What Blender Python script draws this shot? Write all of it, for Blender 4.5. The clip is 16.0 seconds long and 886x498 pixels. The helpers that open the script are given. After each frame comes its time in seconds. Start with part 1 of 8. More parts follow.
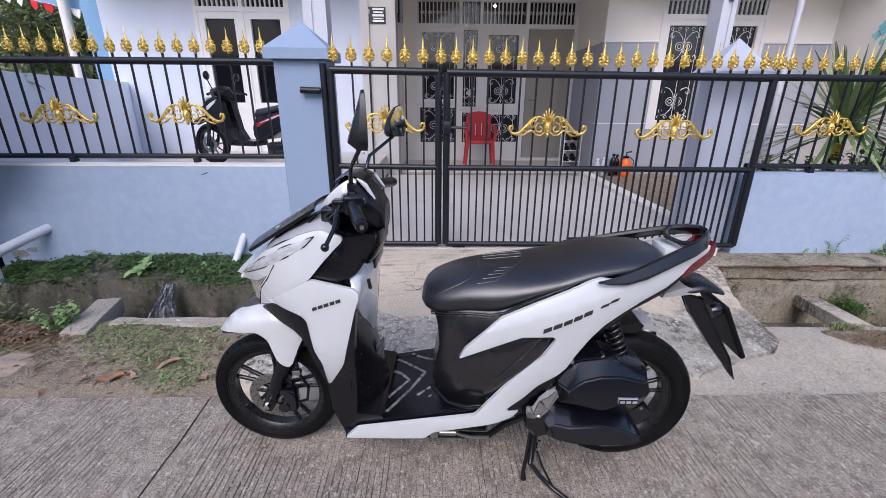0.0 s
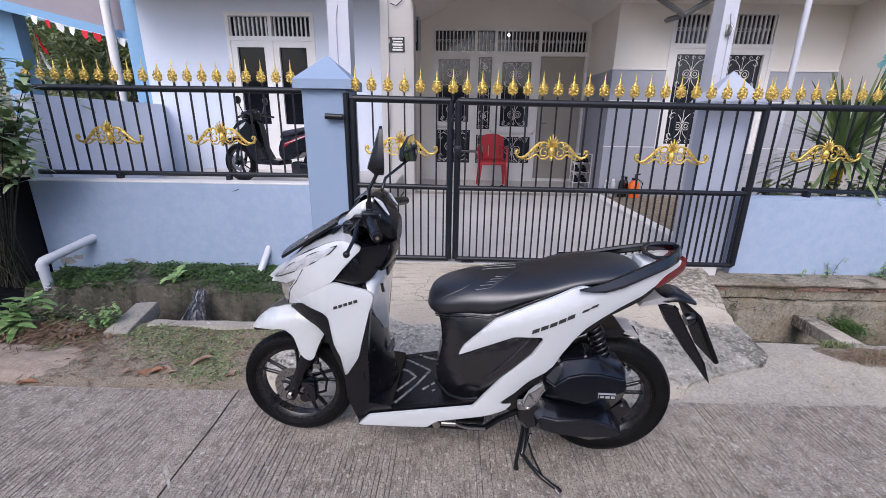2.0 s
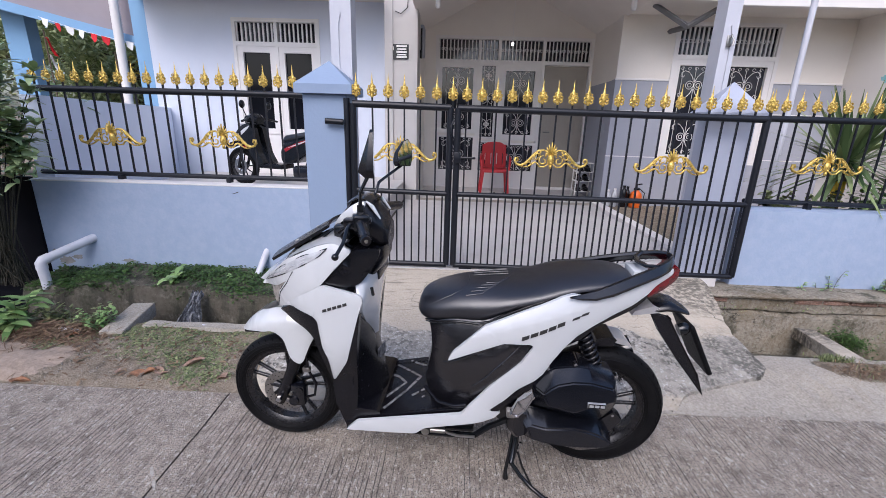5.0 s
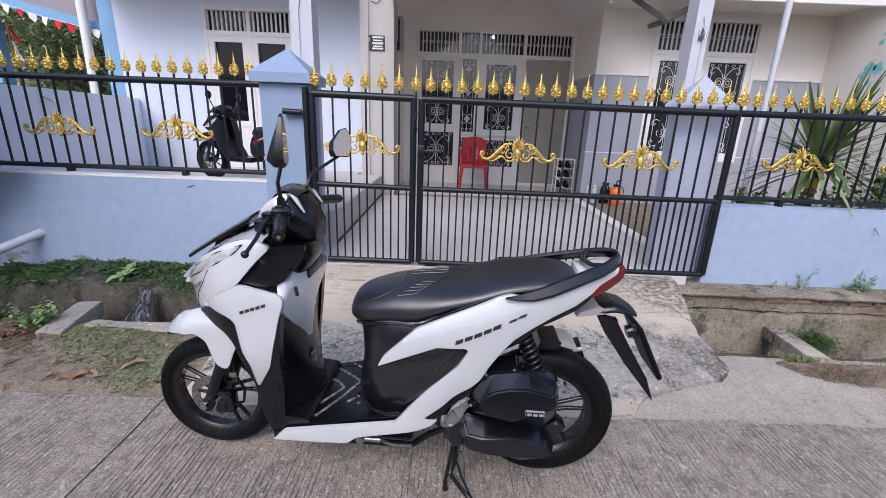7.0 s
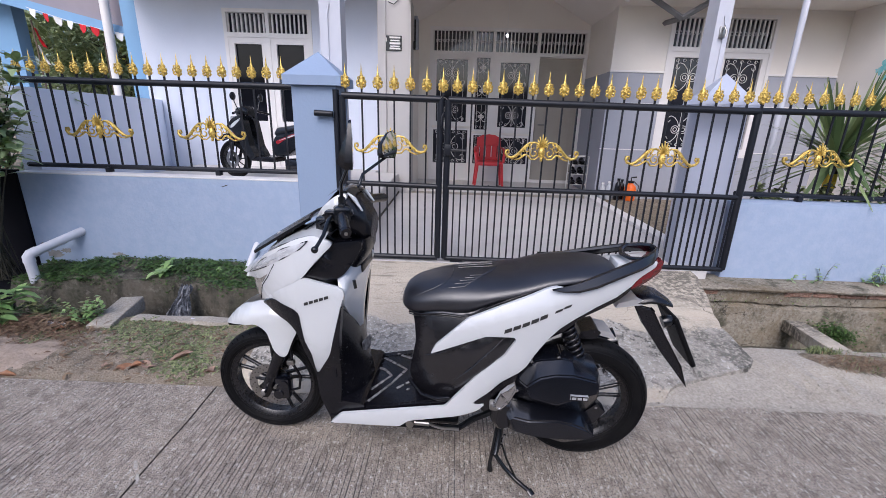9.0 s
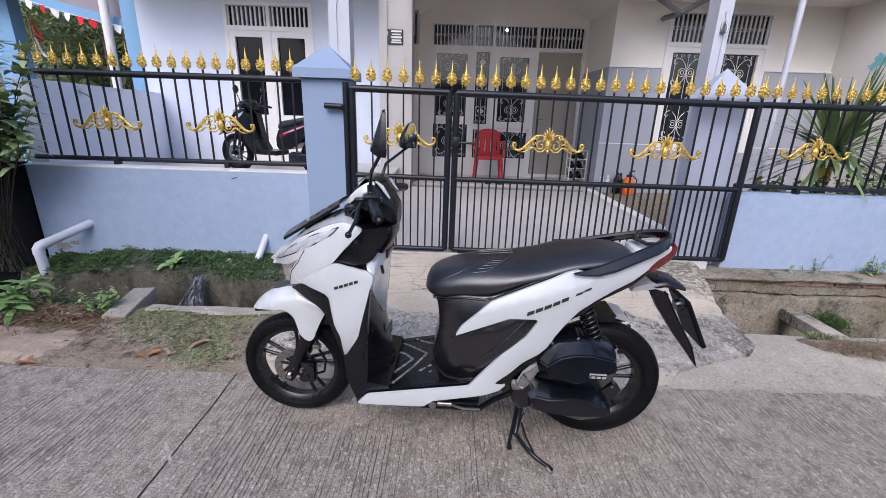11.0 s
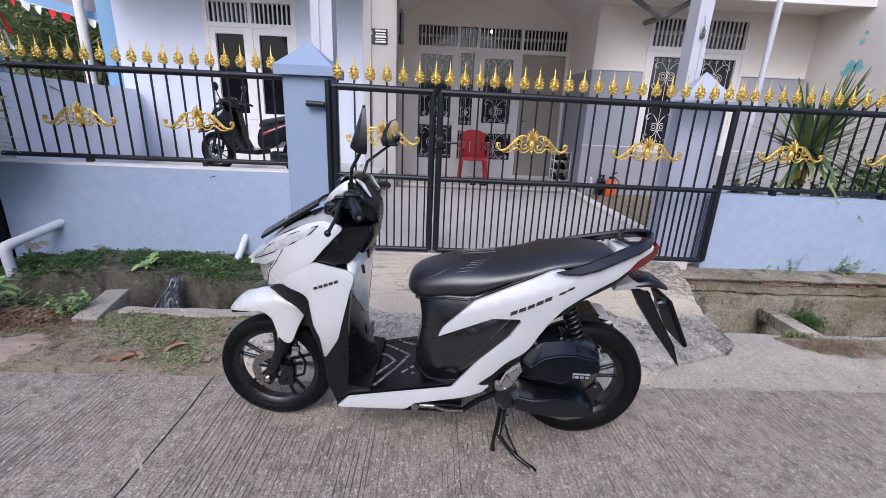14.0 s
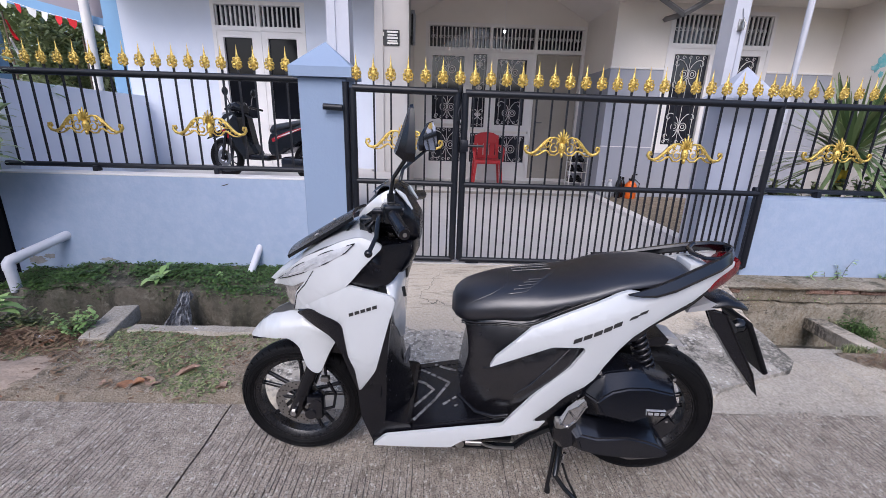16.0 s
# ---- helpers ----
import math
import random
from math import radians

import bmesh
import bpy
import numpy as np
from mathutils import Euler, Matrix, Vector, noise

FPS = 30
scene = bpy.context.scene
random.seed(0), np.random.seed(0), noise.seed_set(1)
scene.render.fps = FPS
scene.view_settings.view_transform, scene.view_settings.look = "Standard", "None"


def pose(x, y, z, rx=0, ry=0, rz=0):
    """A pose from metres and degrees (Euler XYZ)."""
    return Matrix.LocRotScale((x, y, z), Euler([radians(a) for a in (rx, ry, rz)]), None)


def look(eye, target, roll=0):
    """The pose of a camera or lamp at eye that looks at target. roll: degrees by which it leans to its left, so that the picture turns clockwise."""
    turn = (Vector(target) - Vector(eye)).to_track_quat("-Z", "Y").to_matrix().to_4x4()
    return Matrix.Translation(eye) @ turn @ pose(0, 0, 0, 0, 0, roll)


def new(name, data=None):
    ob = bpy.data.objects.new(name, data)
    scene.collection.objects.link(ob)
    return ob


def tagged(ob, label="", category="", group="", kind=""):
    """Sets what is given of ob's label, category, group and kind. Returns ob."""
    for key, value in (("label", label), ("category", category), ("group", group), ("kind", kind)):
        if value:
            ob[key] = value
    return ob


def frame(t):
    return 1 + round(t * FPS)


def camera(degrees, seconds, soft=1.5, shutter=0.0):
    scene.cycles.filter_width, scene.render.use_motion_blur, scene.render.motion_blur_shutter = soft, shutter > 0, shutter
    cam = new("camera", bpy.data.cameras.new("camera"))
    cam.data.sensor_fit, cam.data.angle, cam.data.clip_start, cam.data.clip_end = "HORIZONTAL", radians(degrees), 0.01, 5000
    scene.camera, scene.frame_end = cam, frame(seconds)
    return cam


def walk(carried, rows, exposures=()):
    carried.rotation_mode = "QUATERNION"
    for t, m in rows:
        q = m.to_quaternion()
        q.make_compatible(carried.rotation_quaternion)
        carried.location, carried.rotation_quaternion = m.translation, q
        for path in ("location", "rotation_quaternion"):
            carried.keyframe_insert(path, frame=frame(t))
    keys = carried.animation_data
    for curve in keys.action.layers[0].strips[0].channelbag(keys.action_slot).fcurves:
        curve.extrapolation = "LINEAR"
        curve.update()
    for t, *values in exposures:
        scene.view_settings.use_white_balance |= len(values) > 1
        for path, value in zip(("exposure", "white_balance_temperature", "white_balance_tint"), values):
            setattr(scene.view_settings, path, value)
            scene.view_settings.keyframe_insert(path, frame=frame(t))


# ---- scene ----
cam = camera(92.7, 16.0, soft=0.5)
METRES, EYE, TILT, LEAN, TURN = 1.27, 1.45, 0.0, 0.0, 0.0
PATH = [
    (0, (0.603, -1.278, 1.294), (0.644, 0.604, 0.619), 0.4),
    (0.5, (0.595, -1.31, 1.327), (0.627, 0.584, 0.685), 0.3),
    (1, (0.606, -1.396, 1.298), (0.62, 0.502, 0.667), 0.7),
    (1.5, (0.631, -1.465, 1.325), (0.622, 0.437, 0.707), 0.7),
    (2, (0.639, -1.485, 1.337), (0.61, 0.424, 0.743), 0.8),
    (2.5, (0.648, -1.483, 1.334), (0.608, 0.431, 0.756), 1.1),
    (3, (0.654, -1.478, 1.323), (0.608, 0.438, 0.75), 1.2),
    (3.5, (0.666, -1.49, 1.335), (0.623, 0.427, 0.769), 1.3),
    (5.8, (0.713, -1.456, 1.326), (0.673, 0.463, 0.764), 2.0),
    (6, (0.748, -1.438, 1.331), (0.718, 0.481, 0.769), 2.0),
    (6.5, (0.838, -1.393, 1.303), (0.824, 0.524, 0.733), 2.0),
    (7, (0.881, -1.373, 1.306), (0.878, 0.542, 0.729), 2.2),
    (7.5, (0.871, -1.387, 1.301), (0.862, 0.526, 0.719), 2.4),
    (8, (0.846, -1.405, 1.314), (0.826, 0.507, 0.728), 2.2),
    (8.5, (0.801, -1.431, 1.315), (0.775, 0.48, 0.726), 2.2),
    (9, (0.735, -1.47, 1.323), (0.702, 0.441, 0.732), 1.7),
    (11.5, (0.623, -1.539, 1.298), (0.631, 0.364, 0.684), 2.0),
    (12, (0.622, -1.534, 1.291), (0.641, 0.368, 0.675), 2.1),
    (12.5, (0.632, -1.536, 1.283), (0.659, 0.366, 0.667), 2.2),
    (13, (0.636, -1.534, 1.286), (0.674, 0.37, 0.673), 2.3),
    (13.5, (0.64, -1.521, 1.291), (0.692, 0.384, 0.687), 2.3),
    (14, (0.636, -1.518, 1.29), (0.703, 0.389, 0.689), 2.5),
    (14.5, (0.609, -1.511, 1.293), (0.673, 0.398, 0.701), 2.3),
    (15, (0.578, -1.471, 1.29), (0.631, 0.44, 0.704), 2.3),
    (15.5, (0.535, -1.393, 1.28), (0.581, 0.519, 0.695), 2.3),
    (16, (0.495, -1.324, 1.278), (0.538, 0.586, 0.689), 1.7),
]
walk(cam, [(t, look(eye, target, roll)) for t, eye, target, roll in PATH], [(0, 0.55, 5900, 16), (16, 0.55, 5900, 16)])

# ---- light ----
SUN_EL, SUN_AZ = 46.0, 194.0
world = bpy.data.worlds.new("world")
scene.world = world
world.use_nodes = True
_n = world.node_tree.nodes
_sky = _n.new("ShaderNodeTexSky")
_sky.sky_type, _sky.sun_disc = "NISHITA", False
_sky.sun_elevation, _sky.sun_rotation = radians(SUN_EL), radians(SUN_AZ)
_sky.air_density, _sky.dust_density = 1.0, 3.0
_n["Background"].inputs["Strength"].default_value = 0.15
world.node_tree.links.new(_sky.outputs[0], _n["Background"].inputs["Color"])
sun = new("sun", bpy.data.lights.new("sun", "SUN"))
sun.data.energy, sun.data.angle, sun.data.color = 1.15, radians(40), (1.0, 0.96, 0.91)
_a, _e = radians(SUN_AZ), radians(SUN_EL)
sun.matrix_world = look((math.sin(_a) * math.cos(_e) * 20, math.cos(_a) * math.cos(_e) * 20, math.sin(_e) * 20), (0, 0, 0))


# ---- materials ----
def material(name, base, rough=0.6, metal=0.0, var=None, scale=6.0, amount=0.5, bump=0.0, bump_scale=60.0,
             fine=None, fine_scale=80.0, fine_amount=0.3, spec=0.5, coat=0.0, per_piece=0.0, stretch=(1, 1, 1), rough_var=0.0):
    """Base colour with a coarse and a fine variation, roughness change and a bump, at object scale."""
    m = bpy.data.materials.new(name)
    m.use_nodes = True
    nt = m.node_tree
    nd, lk = nt.nodes, nt.links
    b = nd["Principled BSDF"]
    b.inputs["Roughness"].default_value, b.inputs["Metallic"].default_value = rough, metal
    b.inputs["Specular IOR Level"].default_value, b.inputs["Coat Weight"].default_value = spec, coat
    tc = nd.new("ShaderNodeNewGeometry")
    mp = nd.new("ShaderNodeMapping")
    mp.inputs["Scale"].default_value = stretch
    lk.new(tc.outputs["Position"], mp.inputs["Vector"])

    def tex(s, detail):
        t = nd.new("ShaderNodeTexNoise")
        t.inputs["Scale"].default_value, t.inputs["Detail"].default_value = s, detail
        t.inputs["Roughness"].default_value = 0.6
        lk.new(mp.outputs["Vector"], t.inputs["Vector"])
        return t

    def mix(a, bb, f, amt):
        x = nd.new("ShaderNodeMix")
        x.data_type = "RGBA"
        r = nd.new("ShaderNodeMapRange")
        r.inputs["From Min"].default_value, r.inputs["From Max"].default_value = 0.38, 0.68
        r.inputs["To Max"].default_value = amt
        lk.new(f, r.inputs["Value"])
        lk.new(r.outputs["Result"], x.inputs["Factor"])
        if isinstance(a, tuple):
            x.inputs["A"].default_value = (*a, 1)
        else:
            lk.new(a, x.inputs["A"])
        x.inputs["B"].default_value = (*bb, 1)
        return x.outputs["Result"]
    col = base
    coarse = None
    if var:
        coarse = tex(scale, 6)
        col = mix(col, var, coarse.outputs["Fac"], amount)
    if fine:
        col = mix(col, fine, tex(fine_scale, 4).outputs["Fac"], fine_amount)
    if per_piece:
        oi = nd.new("ShaderNodeObjectInfo")
        hs = nd.new("ShaderNodeHueSaturation")
        r = nd.new("ShaderNodeMapRange")
        r.inputs["To Min"].default_value, r.inputs["To Max"].default_value = 1 - per_piece, 1 + per_piece
        lk.new(oi.outputs["Random"], r.inputs["Value"])
        lk.new(r.outputs["Result"], hs.inputs["Value"])
        if isinstance(col, tuple):
            hs.inputs["Color"].default_value = (*col, 1)
        else:
            lk.new(col, hs.inputs["Color"])
        col = hs.outputs["Color"]
    if isinstance(col, tuple):
        b.inputs["Base Color"].default_value = (*col, 1)
    else:
        lk.new(col, b.inputs["Base Color"])
    if rough_var:
        rr = nd.new("ShaderNodeMapRange")
        rr.inputs["To Min"].default_value, rr.inputs["To Max"].default_value = rough - rough_var, rough + rough_var
        lk.new(tex(scale * 3, 5).outputs["Fac"], rr.inputs["Value"])
        lk.new(rr.outputs["Result"], b.inputs["Roughness"])
    if bump:
        bp = nd.new("ShaderNodeBump")
        bp.inputs["Strength"].default_value, bp.inputs["Distance"].default_value = bump, 0.01
        lk.new(tex(bump_scale, 5).outputs["Fac"], bp.inputs["Height"])
        lk.new(bp.outputs["Normal"], b.inputs["Normal"])
    return m


def leaf_material(name, a, bcol, rough=0.5):
    """Leaves: each clump's own green, a little light through them."""
    m = material(name, a, rough=rough, spec=0.3)
    nd, lk = m.node_tree.nodes, m.node_tree.links
    g = nd.new("ShaderNodeNewGeometry")
    x = nd.new("ShaderNodeMix")
    x.data_type = "RGBA"
    x.inputs["A"].default_value, x.inputs["B"].default_value = (*a, 1), (*bcol, 1)
    lk.new(g.outputs["Random Per Island"], x.inputs["Factor"])
    lk.new(x.outputs["Result"], nd["Principled BSDF"].inputs["Base Color"])
    return m


M_WALL_BLUE = material("pale_blue_paint", (0.332, 0.413, 0.55), 0.75, var=(0.280, 0.355, 0.49), scale=1.6, amount=0.5, bump=0.25, bump_scale=40, fine=(0.46, 0.51, 0.62), fine_scale=14, fine_amount=0.3)
M_PILLAR = material("grey_blue_paint", (0.252, 0.328, 0.455), 0.7, var=(0.245, 0.31, 0.43), scale=2.5, amount=0.5, bump=0.2, bump_scale=45)
M_WALL_WHITE = material("white_paint", (0.76, 0.715, 0.655), 0.75, var=(0.68, 0.635, 0.575), scale=1.3, amount=0.5, bump=0.15, bump_scale=50)
M_TRIM = material("bright_white_paint", (0.74, 0.715, 0.695), 0.55, var=(0.65, 0.625, 0.605), scale=3, amount=0.4, bump=0.08, bump_scale=40)
M_DADO = material("grey_dado_paint", (0.345, 0.355, 0.40), 0.65, var=(0.31, 0.33, 0.39), scale=2, amount=0.4, bump=0.12, bump_scale=50)
M_BLUE = material("sky_blue_paint", (0.195, 0.36, 0.56), 0.7, var=(0.17, 0.31, 0.49), scale=3, amount=0.4, bump=0.1)
M_IRON = material("black_gloss_iron_paint", (0.006, 0.0075, 0.012), 0.40, var=(0.012, 0.013, 0.018), scale=25, amount=0.5, spec=0.4, bump=0.1, bump_scale=180)
M_GOLD = material("gold_paint", (0.84, 0.61, 0.16), 0.32, metal=0.7, var=(0.26, 0.155, 0.03), scale=55, amount=0.75, bump=0.4, bump_scale=120)
M_ROAD = material("brushed_concrete", (0.410, 0.348, 0.280), 0.9, var=(0.298, 0.250, 0.199), scale=1.6, amount=0.7, fine=(0.475, 0.425, 0.375), fine_scale=95, fine_amount=0.8, spec=0.2, bump=1.0, bump_scale=130)


def nodes_of(m):
    return m.node_tree.nodes, m.node_tree.links, m.node_tree.nodes["Principled BSDF"]


def noise_fac(m, scale, detail, lo, hi, stretch=(1, 1, 1)):
    """A noise in world space, stretched to 0..1 between lo and hi."""
    nd, lk, b = nodes_of(m)
    g, mp, t, r = nd.new("ShaderNodeNewGeometry"), nd.new("ShaderNodeMapping"), nd.new("ShaderNodeTexNoise"), nd.new("ShaderNodeMapRange")
    mp.inputs["Scale"].default_value = stretch
    t.inputs["Scale"].default_value, t.inputs["Detail"].default_value, t.inputs["Roughness"].default_value = scale, detail, 0.65
    r.inputs["From Min"].default_value, r.inputs["From Max"].default_value = lo, hi
    lk.new(g.outputs["Position"], mp.inputs["Vector"])
    lk.new(mp.outputs["Vector"], t.inputs["Vector"])
    lk.new(t.outputs["Fac"], r.inputs["Value"])
    return r.outputs["Result"]


def combine(m, op, a, c):
    nd, lk, b = nodes_of(m)
    x = nd.new("ShaderNodeMath")
    x.operation = op
    for k, v in enumerate((a, c)):
        if isinstance(v, (int, float)):
            x.inputs[k].default_value = v
        else:
            lk.new(v, x.inputs[k])
    return x.outputs["Value"]


def coat_colour(m, fac, colour, blend="MIX"):
    """Lays one more colour over what the material has, where fac is 1."""
    nd, lk, b = nodes_of(m)
    x = nd.new("ShaderNodeMix")
    x.data_type, x.blend_type = "RGBA", blend
    lk.new(b.inputs["Base Color"].links[0].from_socket, x.inputs["A"])
    x.inputs["B"].default_value = (*colour, 1)
    lk.new(fac, x.inputs["Factor"])
    lk.new(x.outputs["Result"], b.inputs["Base Color"])


def coordinate(m, axis):
    nd, lk, b = nodes_of(m)
    g, sp = nd.new("ShaderNodeNewGeometry"), nd.new("ShaderNodeSeparateXYZ")
    lk.new(g.outputs["Position"], sp.inputs["Vector"])
    return sp.outputs[axis]


def ramp_fac(m, v, lo, hi):
    nd, lk, b = nodes_of(m)
    r = nd.new("ShaderNodeMapRange")
    r.inputs["From Min"].default_value, r.inputs["From Max"].default_value = lo, hi
    lk.new(v, r.inputs["Value"])
    return r.outputs["Result"]


def cracks(m, scale, width, colour, lo=0.45, hi=0.55):
    """Thin wandering cracks that come and go."""
    nd, lk, b = nodes_of(m)
    g, n, mx, v = nd.new("ShaderNodeNewGeometry"), nd.new("ShaderNodeTexNoise"), nd.new("ShaderNodeMix"), nd.new("ShaderNodeTexVoronoi")
    n.inputs["Scale"].default_value, n.inputs["Detail"].default_value = 5, 5
    mx.data_type, mx.blend_type = "RGBA", "LINEAR_LIGHT"
    mx.inputs["Factor"].default_value = 0.22
    lk.new(g.outputs["Position"], n.inputs["Vector"])
    lk.new(g.outputs["Position"], mx.inputs["A"])
    lk.new(n.outputs["Color"], mx.inputs["B"])
    v.feature = "DISTANCE_TO_EDGE"
    v.inputs["Scale"].default_value = scale
    lk.new(mx.outputs["Result"], v.inputs["Vector"])
    thin = ramp_fac(m, v.outputs["Distance"], width * scale, 0.0)
    f = combine(m, "MULTIPLY", thin, noise_fac(m, 1.7, 2, lo, hi))
    coat_colour(m, f, colour)


coat_colour(M_ROAD, combine(M_ROAD, "MULTIPLY", noise_fac(M_ROAD, 11, 8, 0.48, 0.64), 0.55), (0.157, 0.135, 0.114))
coat_colour(M_ROAD, combine(M_ROAD, "MULTIPLY", noise_fac(M_ROAD, 7, 9, 0.56, 0.70), 0.45), (0.54, 0.49, 0.44))
# the lane: darker deep in the brushed grooves, oil and dust in large patches
_d = ramp_fac(M_ROAD, coordinate(M_ROAD, "Z"), -0.0007, -0.0022)
coat_colour(M_ROAD, combine(M_ROAD, "MULTIPLY", _d, noise_fac(M_ROAD, 3.5, 4, 0.25, 0.6)), (0.075, 0.07, 0.066))
coat_colour(M_ROAD, combine(M_ROAD, "MULTIPLY", noise_fac(M_ROAD, 34, 6, 0.52, 0.62, (1, 0.45, 1)), 0.5), (0.145, 0.125, 0.11))
coat_colour(M_ROAD, combine(M_ROAD, "MULTIPLY", noise_fac(M_ROAD, 150, 3, 0.52, 0.62), 0.85), (0.085, 0.077, 0.07))
coat_colour(M_ROAD, combine(M_ROAD, "MULTIPLY", noise_fac(M_ROAD, 75, 5, 0.56, 0.64, (1, 0.55, 1)), 0.8), (0.62, 0.59, 0.535))
M_CONC = material("old_concrete", (0.37, 0.335, 0.28), 0.9, var=(0.23, 0.205, 0.17), scale=4, amount=0.7, fine=(0.50, 0.47, 0.42), fine_scale=75, fine_amount=0.6, bump=0.7, bump_scale=70, spec=0.2)
M_RAMP = material("weathered_ramp_concrete", (0.52, 0.455, 0.36), 0.9, var=(0.40, 0.345, 0.27), scale=3.0, amount=0.7, fine=(0.60, 0.55, 0.47), fine_scale=70, fine_amount=0.5, bump=0.8, bump_scale=70, spec=0.2)
# the middle stretch is bare rough aggregate, grey with dark pits and moss; the rest is skimmed smooth
_y = combine(M_RAMP, "ADD", coordinate(M_RAMP, "Y"), combine(M_RAMP, "MULTIPLY", noise_fac(M_RAMP, 3.2, 5, 0.3, 0.7), 0.24))
_r = combine(M_RAMP, "MULTIPLY", ramp_fac(M_RAMP, _y, 0.50, 0.53), ramp_fac(M_RAMP, _y, 1.07, 1.045))
coat_colour(M_RAMP, combine(M_RAMP, "MULTIPLY", _r, 0.85), (0.385, 0.36, 0.32))
coat_colour(M_RAMP, combine(M_RAMP, "MULTIPLY", ramp_fac(M_RAMP, _y, 1.15, 1.35), combine(M_RAMP, "MULTIPLY", noise_fac(M_RAMP, 9, 9, 0.52, 0.66, (0.6, 3.5, 1)), 0.75)), (0.20, 0.175, 0.14))
coat_colour(M_RAMP, combine(M_RAMP, "MULTIPLY", _r, combine(M_RAMP, "MULTIPLY", noise_fac(M_RAMP, 26, 9, 0.47, 0.58), noise_fac(M_RAMP, 2.2, 4, 0.37, 0.57))), (0.075, 0.072, 0.064))
coat_colour(M_RAMP, combine(M_RAMP, "MULTIPLY", combine(M_RAMP, "MULTIPLY", _r, 0.8), noise_fac(M_RAMP, 55, 5, 0.55, 0.63)), (0.68, 0.66, 0.62))
_p = combine(M_RAMP, "MULTIPLY", ramp_fac(M_RAMP, coordinate(M_RAMP, "X"), 1.75, 2.05), noise_fac(M_RAMP, 5, 6, 0.36, 0.54))
coat_colour(M_RAMP, combine(M_RAMP, "MULTIPLY", _p, combine(M_RAMP, "MULTIPLY", combine(M_RAMP, "MULTIPLY", noise_fac(M_RAMP, 55, 5, 0.36, 0.56), ramp_fac(M_RAMP, _y, 1.16, 1.04)), 0.85)), (0.085, 0.083, 0.070))
_q = combine(M_RAMP, "MULTIPLY", ramp_fac(M_RAMP, coordinate(M_RAMP, "X"), 2.0, 2.3), ramp_fac(M_RAMP, _y, 1.25, 1.42))
coat_colour(M_RAMP, combine(M_RAMP, "MULTIPLY", _q, combine(M_RAMP, "MULTIPLY", noise_fac(M_RAMP, 30, 7, 0.40, 0.56), 0.8)), (0.10, 0.095, 0.08))
cracks(M_RAMP, 1.5, 0.005, (0.09, 0.08, 0.07), 0.40, 0.52)
coat_colour(M_CONC, combine(M_CONC, "MULTIPLY", noise_fac(M_CONC, 110, 4, 0.54, 0.66), 0.4), (0.12, 0.11, 0.095))
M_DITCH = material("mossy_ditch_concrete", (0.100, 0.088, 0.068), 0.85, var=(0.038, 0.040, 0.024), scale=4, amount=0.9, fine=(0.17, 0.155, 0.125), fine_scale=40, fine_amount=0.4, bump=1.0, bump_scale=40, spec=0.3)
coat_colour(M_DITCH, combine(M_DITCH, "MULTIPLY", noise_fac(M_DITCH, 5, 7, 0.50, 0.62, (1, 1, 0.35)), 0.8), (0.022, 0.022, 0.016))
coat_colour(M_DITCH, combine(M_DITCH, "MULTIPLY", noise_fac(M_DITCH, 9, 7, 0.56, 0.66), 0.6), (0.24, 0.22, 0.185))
M_SOIL = material("dry_soil", (0.255, 0.205, 0.150), 0.95, var=(0.135, 0.110, 0.078), scale=5, amount=0.8, fine=(0.44, 0.38, 0.30), fine_scale=150, fine_amount=0.6, bump=1.0, bump_scale=90, spec=0.1)
coat_colour(M_SOIL, combine(M_SOIL, "MULTIPLY", noise_fac(M_SOIL, 14, 8, 0.50, 0.62), 0.7), (0.12, 0.098, 0.075))
coat_colour(M_SOIL, combine(M_SOIL, "MULTIPLY", noise_fac(M_SOIL, 23, 8, 0.56, 0.66), 0.6), (0.40, 0.355, 0.30))
coat_colour(M_SOIL, combine(M_SOIL, "MULTIPLY", noise_fac(M_SOIL, 200, 3, 0.56, 0.66), 0.6), (0.06, 0.05, 0.035))
# pillar paint made paler: bounced yard light is put into its colour
M_PILLAR_LIT = material("lit_grey_blue_paint", (0.41, 0.44, 0.53), 0.7, var=(0.35, 0.38, 0.47), scale=2.5, amount=0.5, bump=0.2, bump_scale=45)
M_PVC = material("white_pvc", (0.62, 0.63, 0.68), 0.4, var=(0.48, 0.47, 0.47), scale=9, amount=0.4, bump=0.03)
M_TILE = material("light_floor_tile", (0.57, 0.545, 0.53), 0.45, var=(0.46, 0.44, 0.425), scale=2.2, amount=0.6, fine=(0.64, 0.61, 0.60), fine_scale=30, rough_var=0.1)
M_GLASS_DARK = material("dark_window_glass", (0.006, 0.0065, 0.009), 0.08, spec=0.22)
M_DOOR = material("beige_door_leaf", (0.33, 0.30, 0.26), 0.6, var=(0.28, 0.25, 0.215), scale=4, amount=0.5, bump=0.05)
M_TRUSS = material("grey_steel_truss", (0.13, 0.13, 0.135), 0.6, var=(0.18, 0.17, 0.16), scale=8)


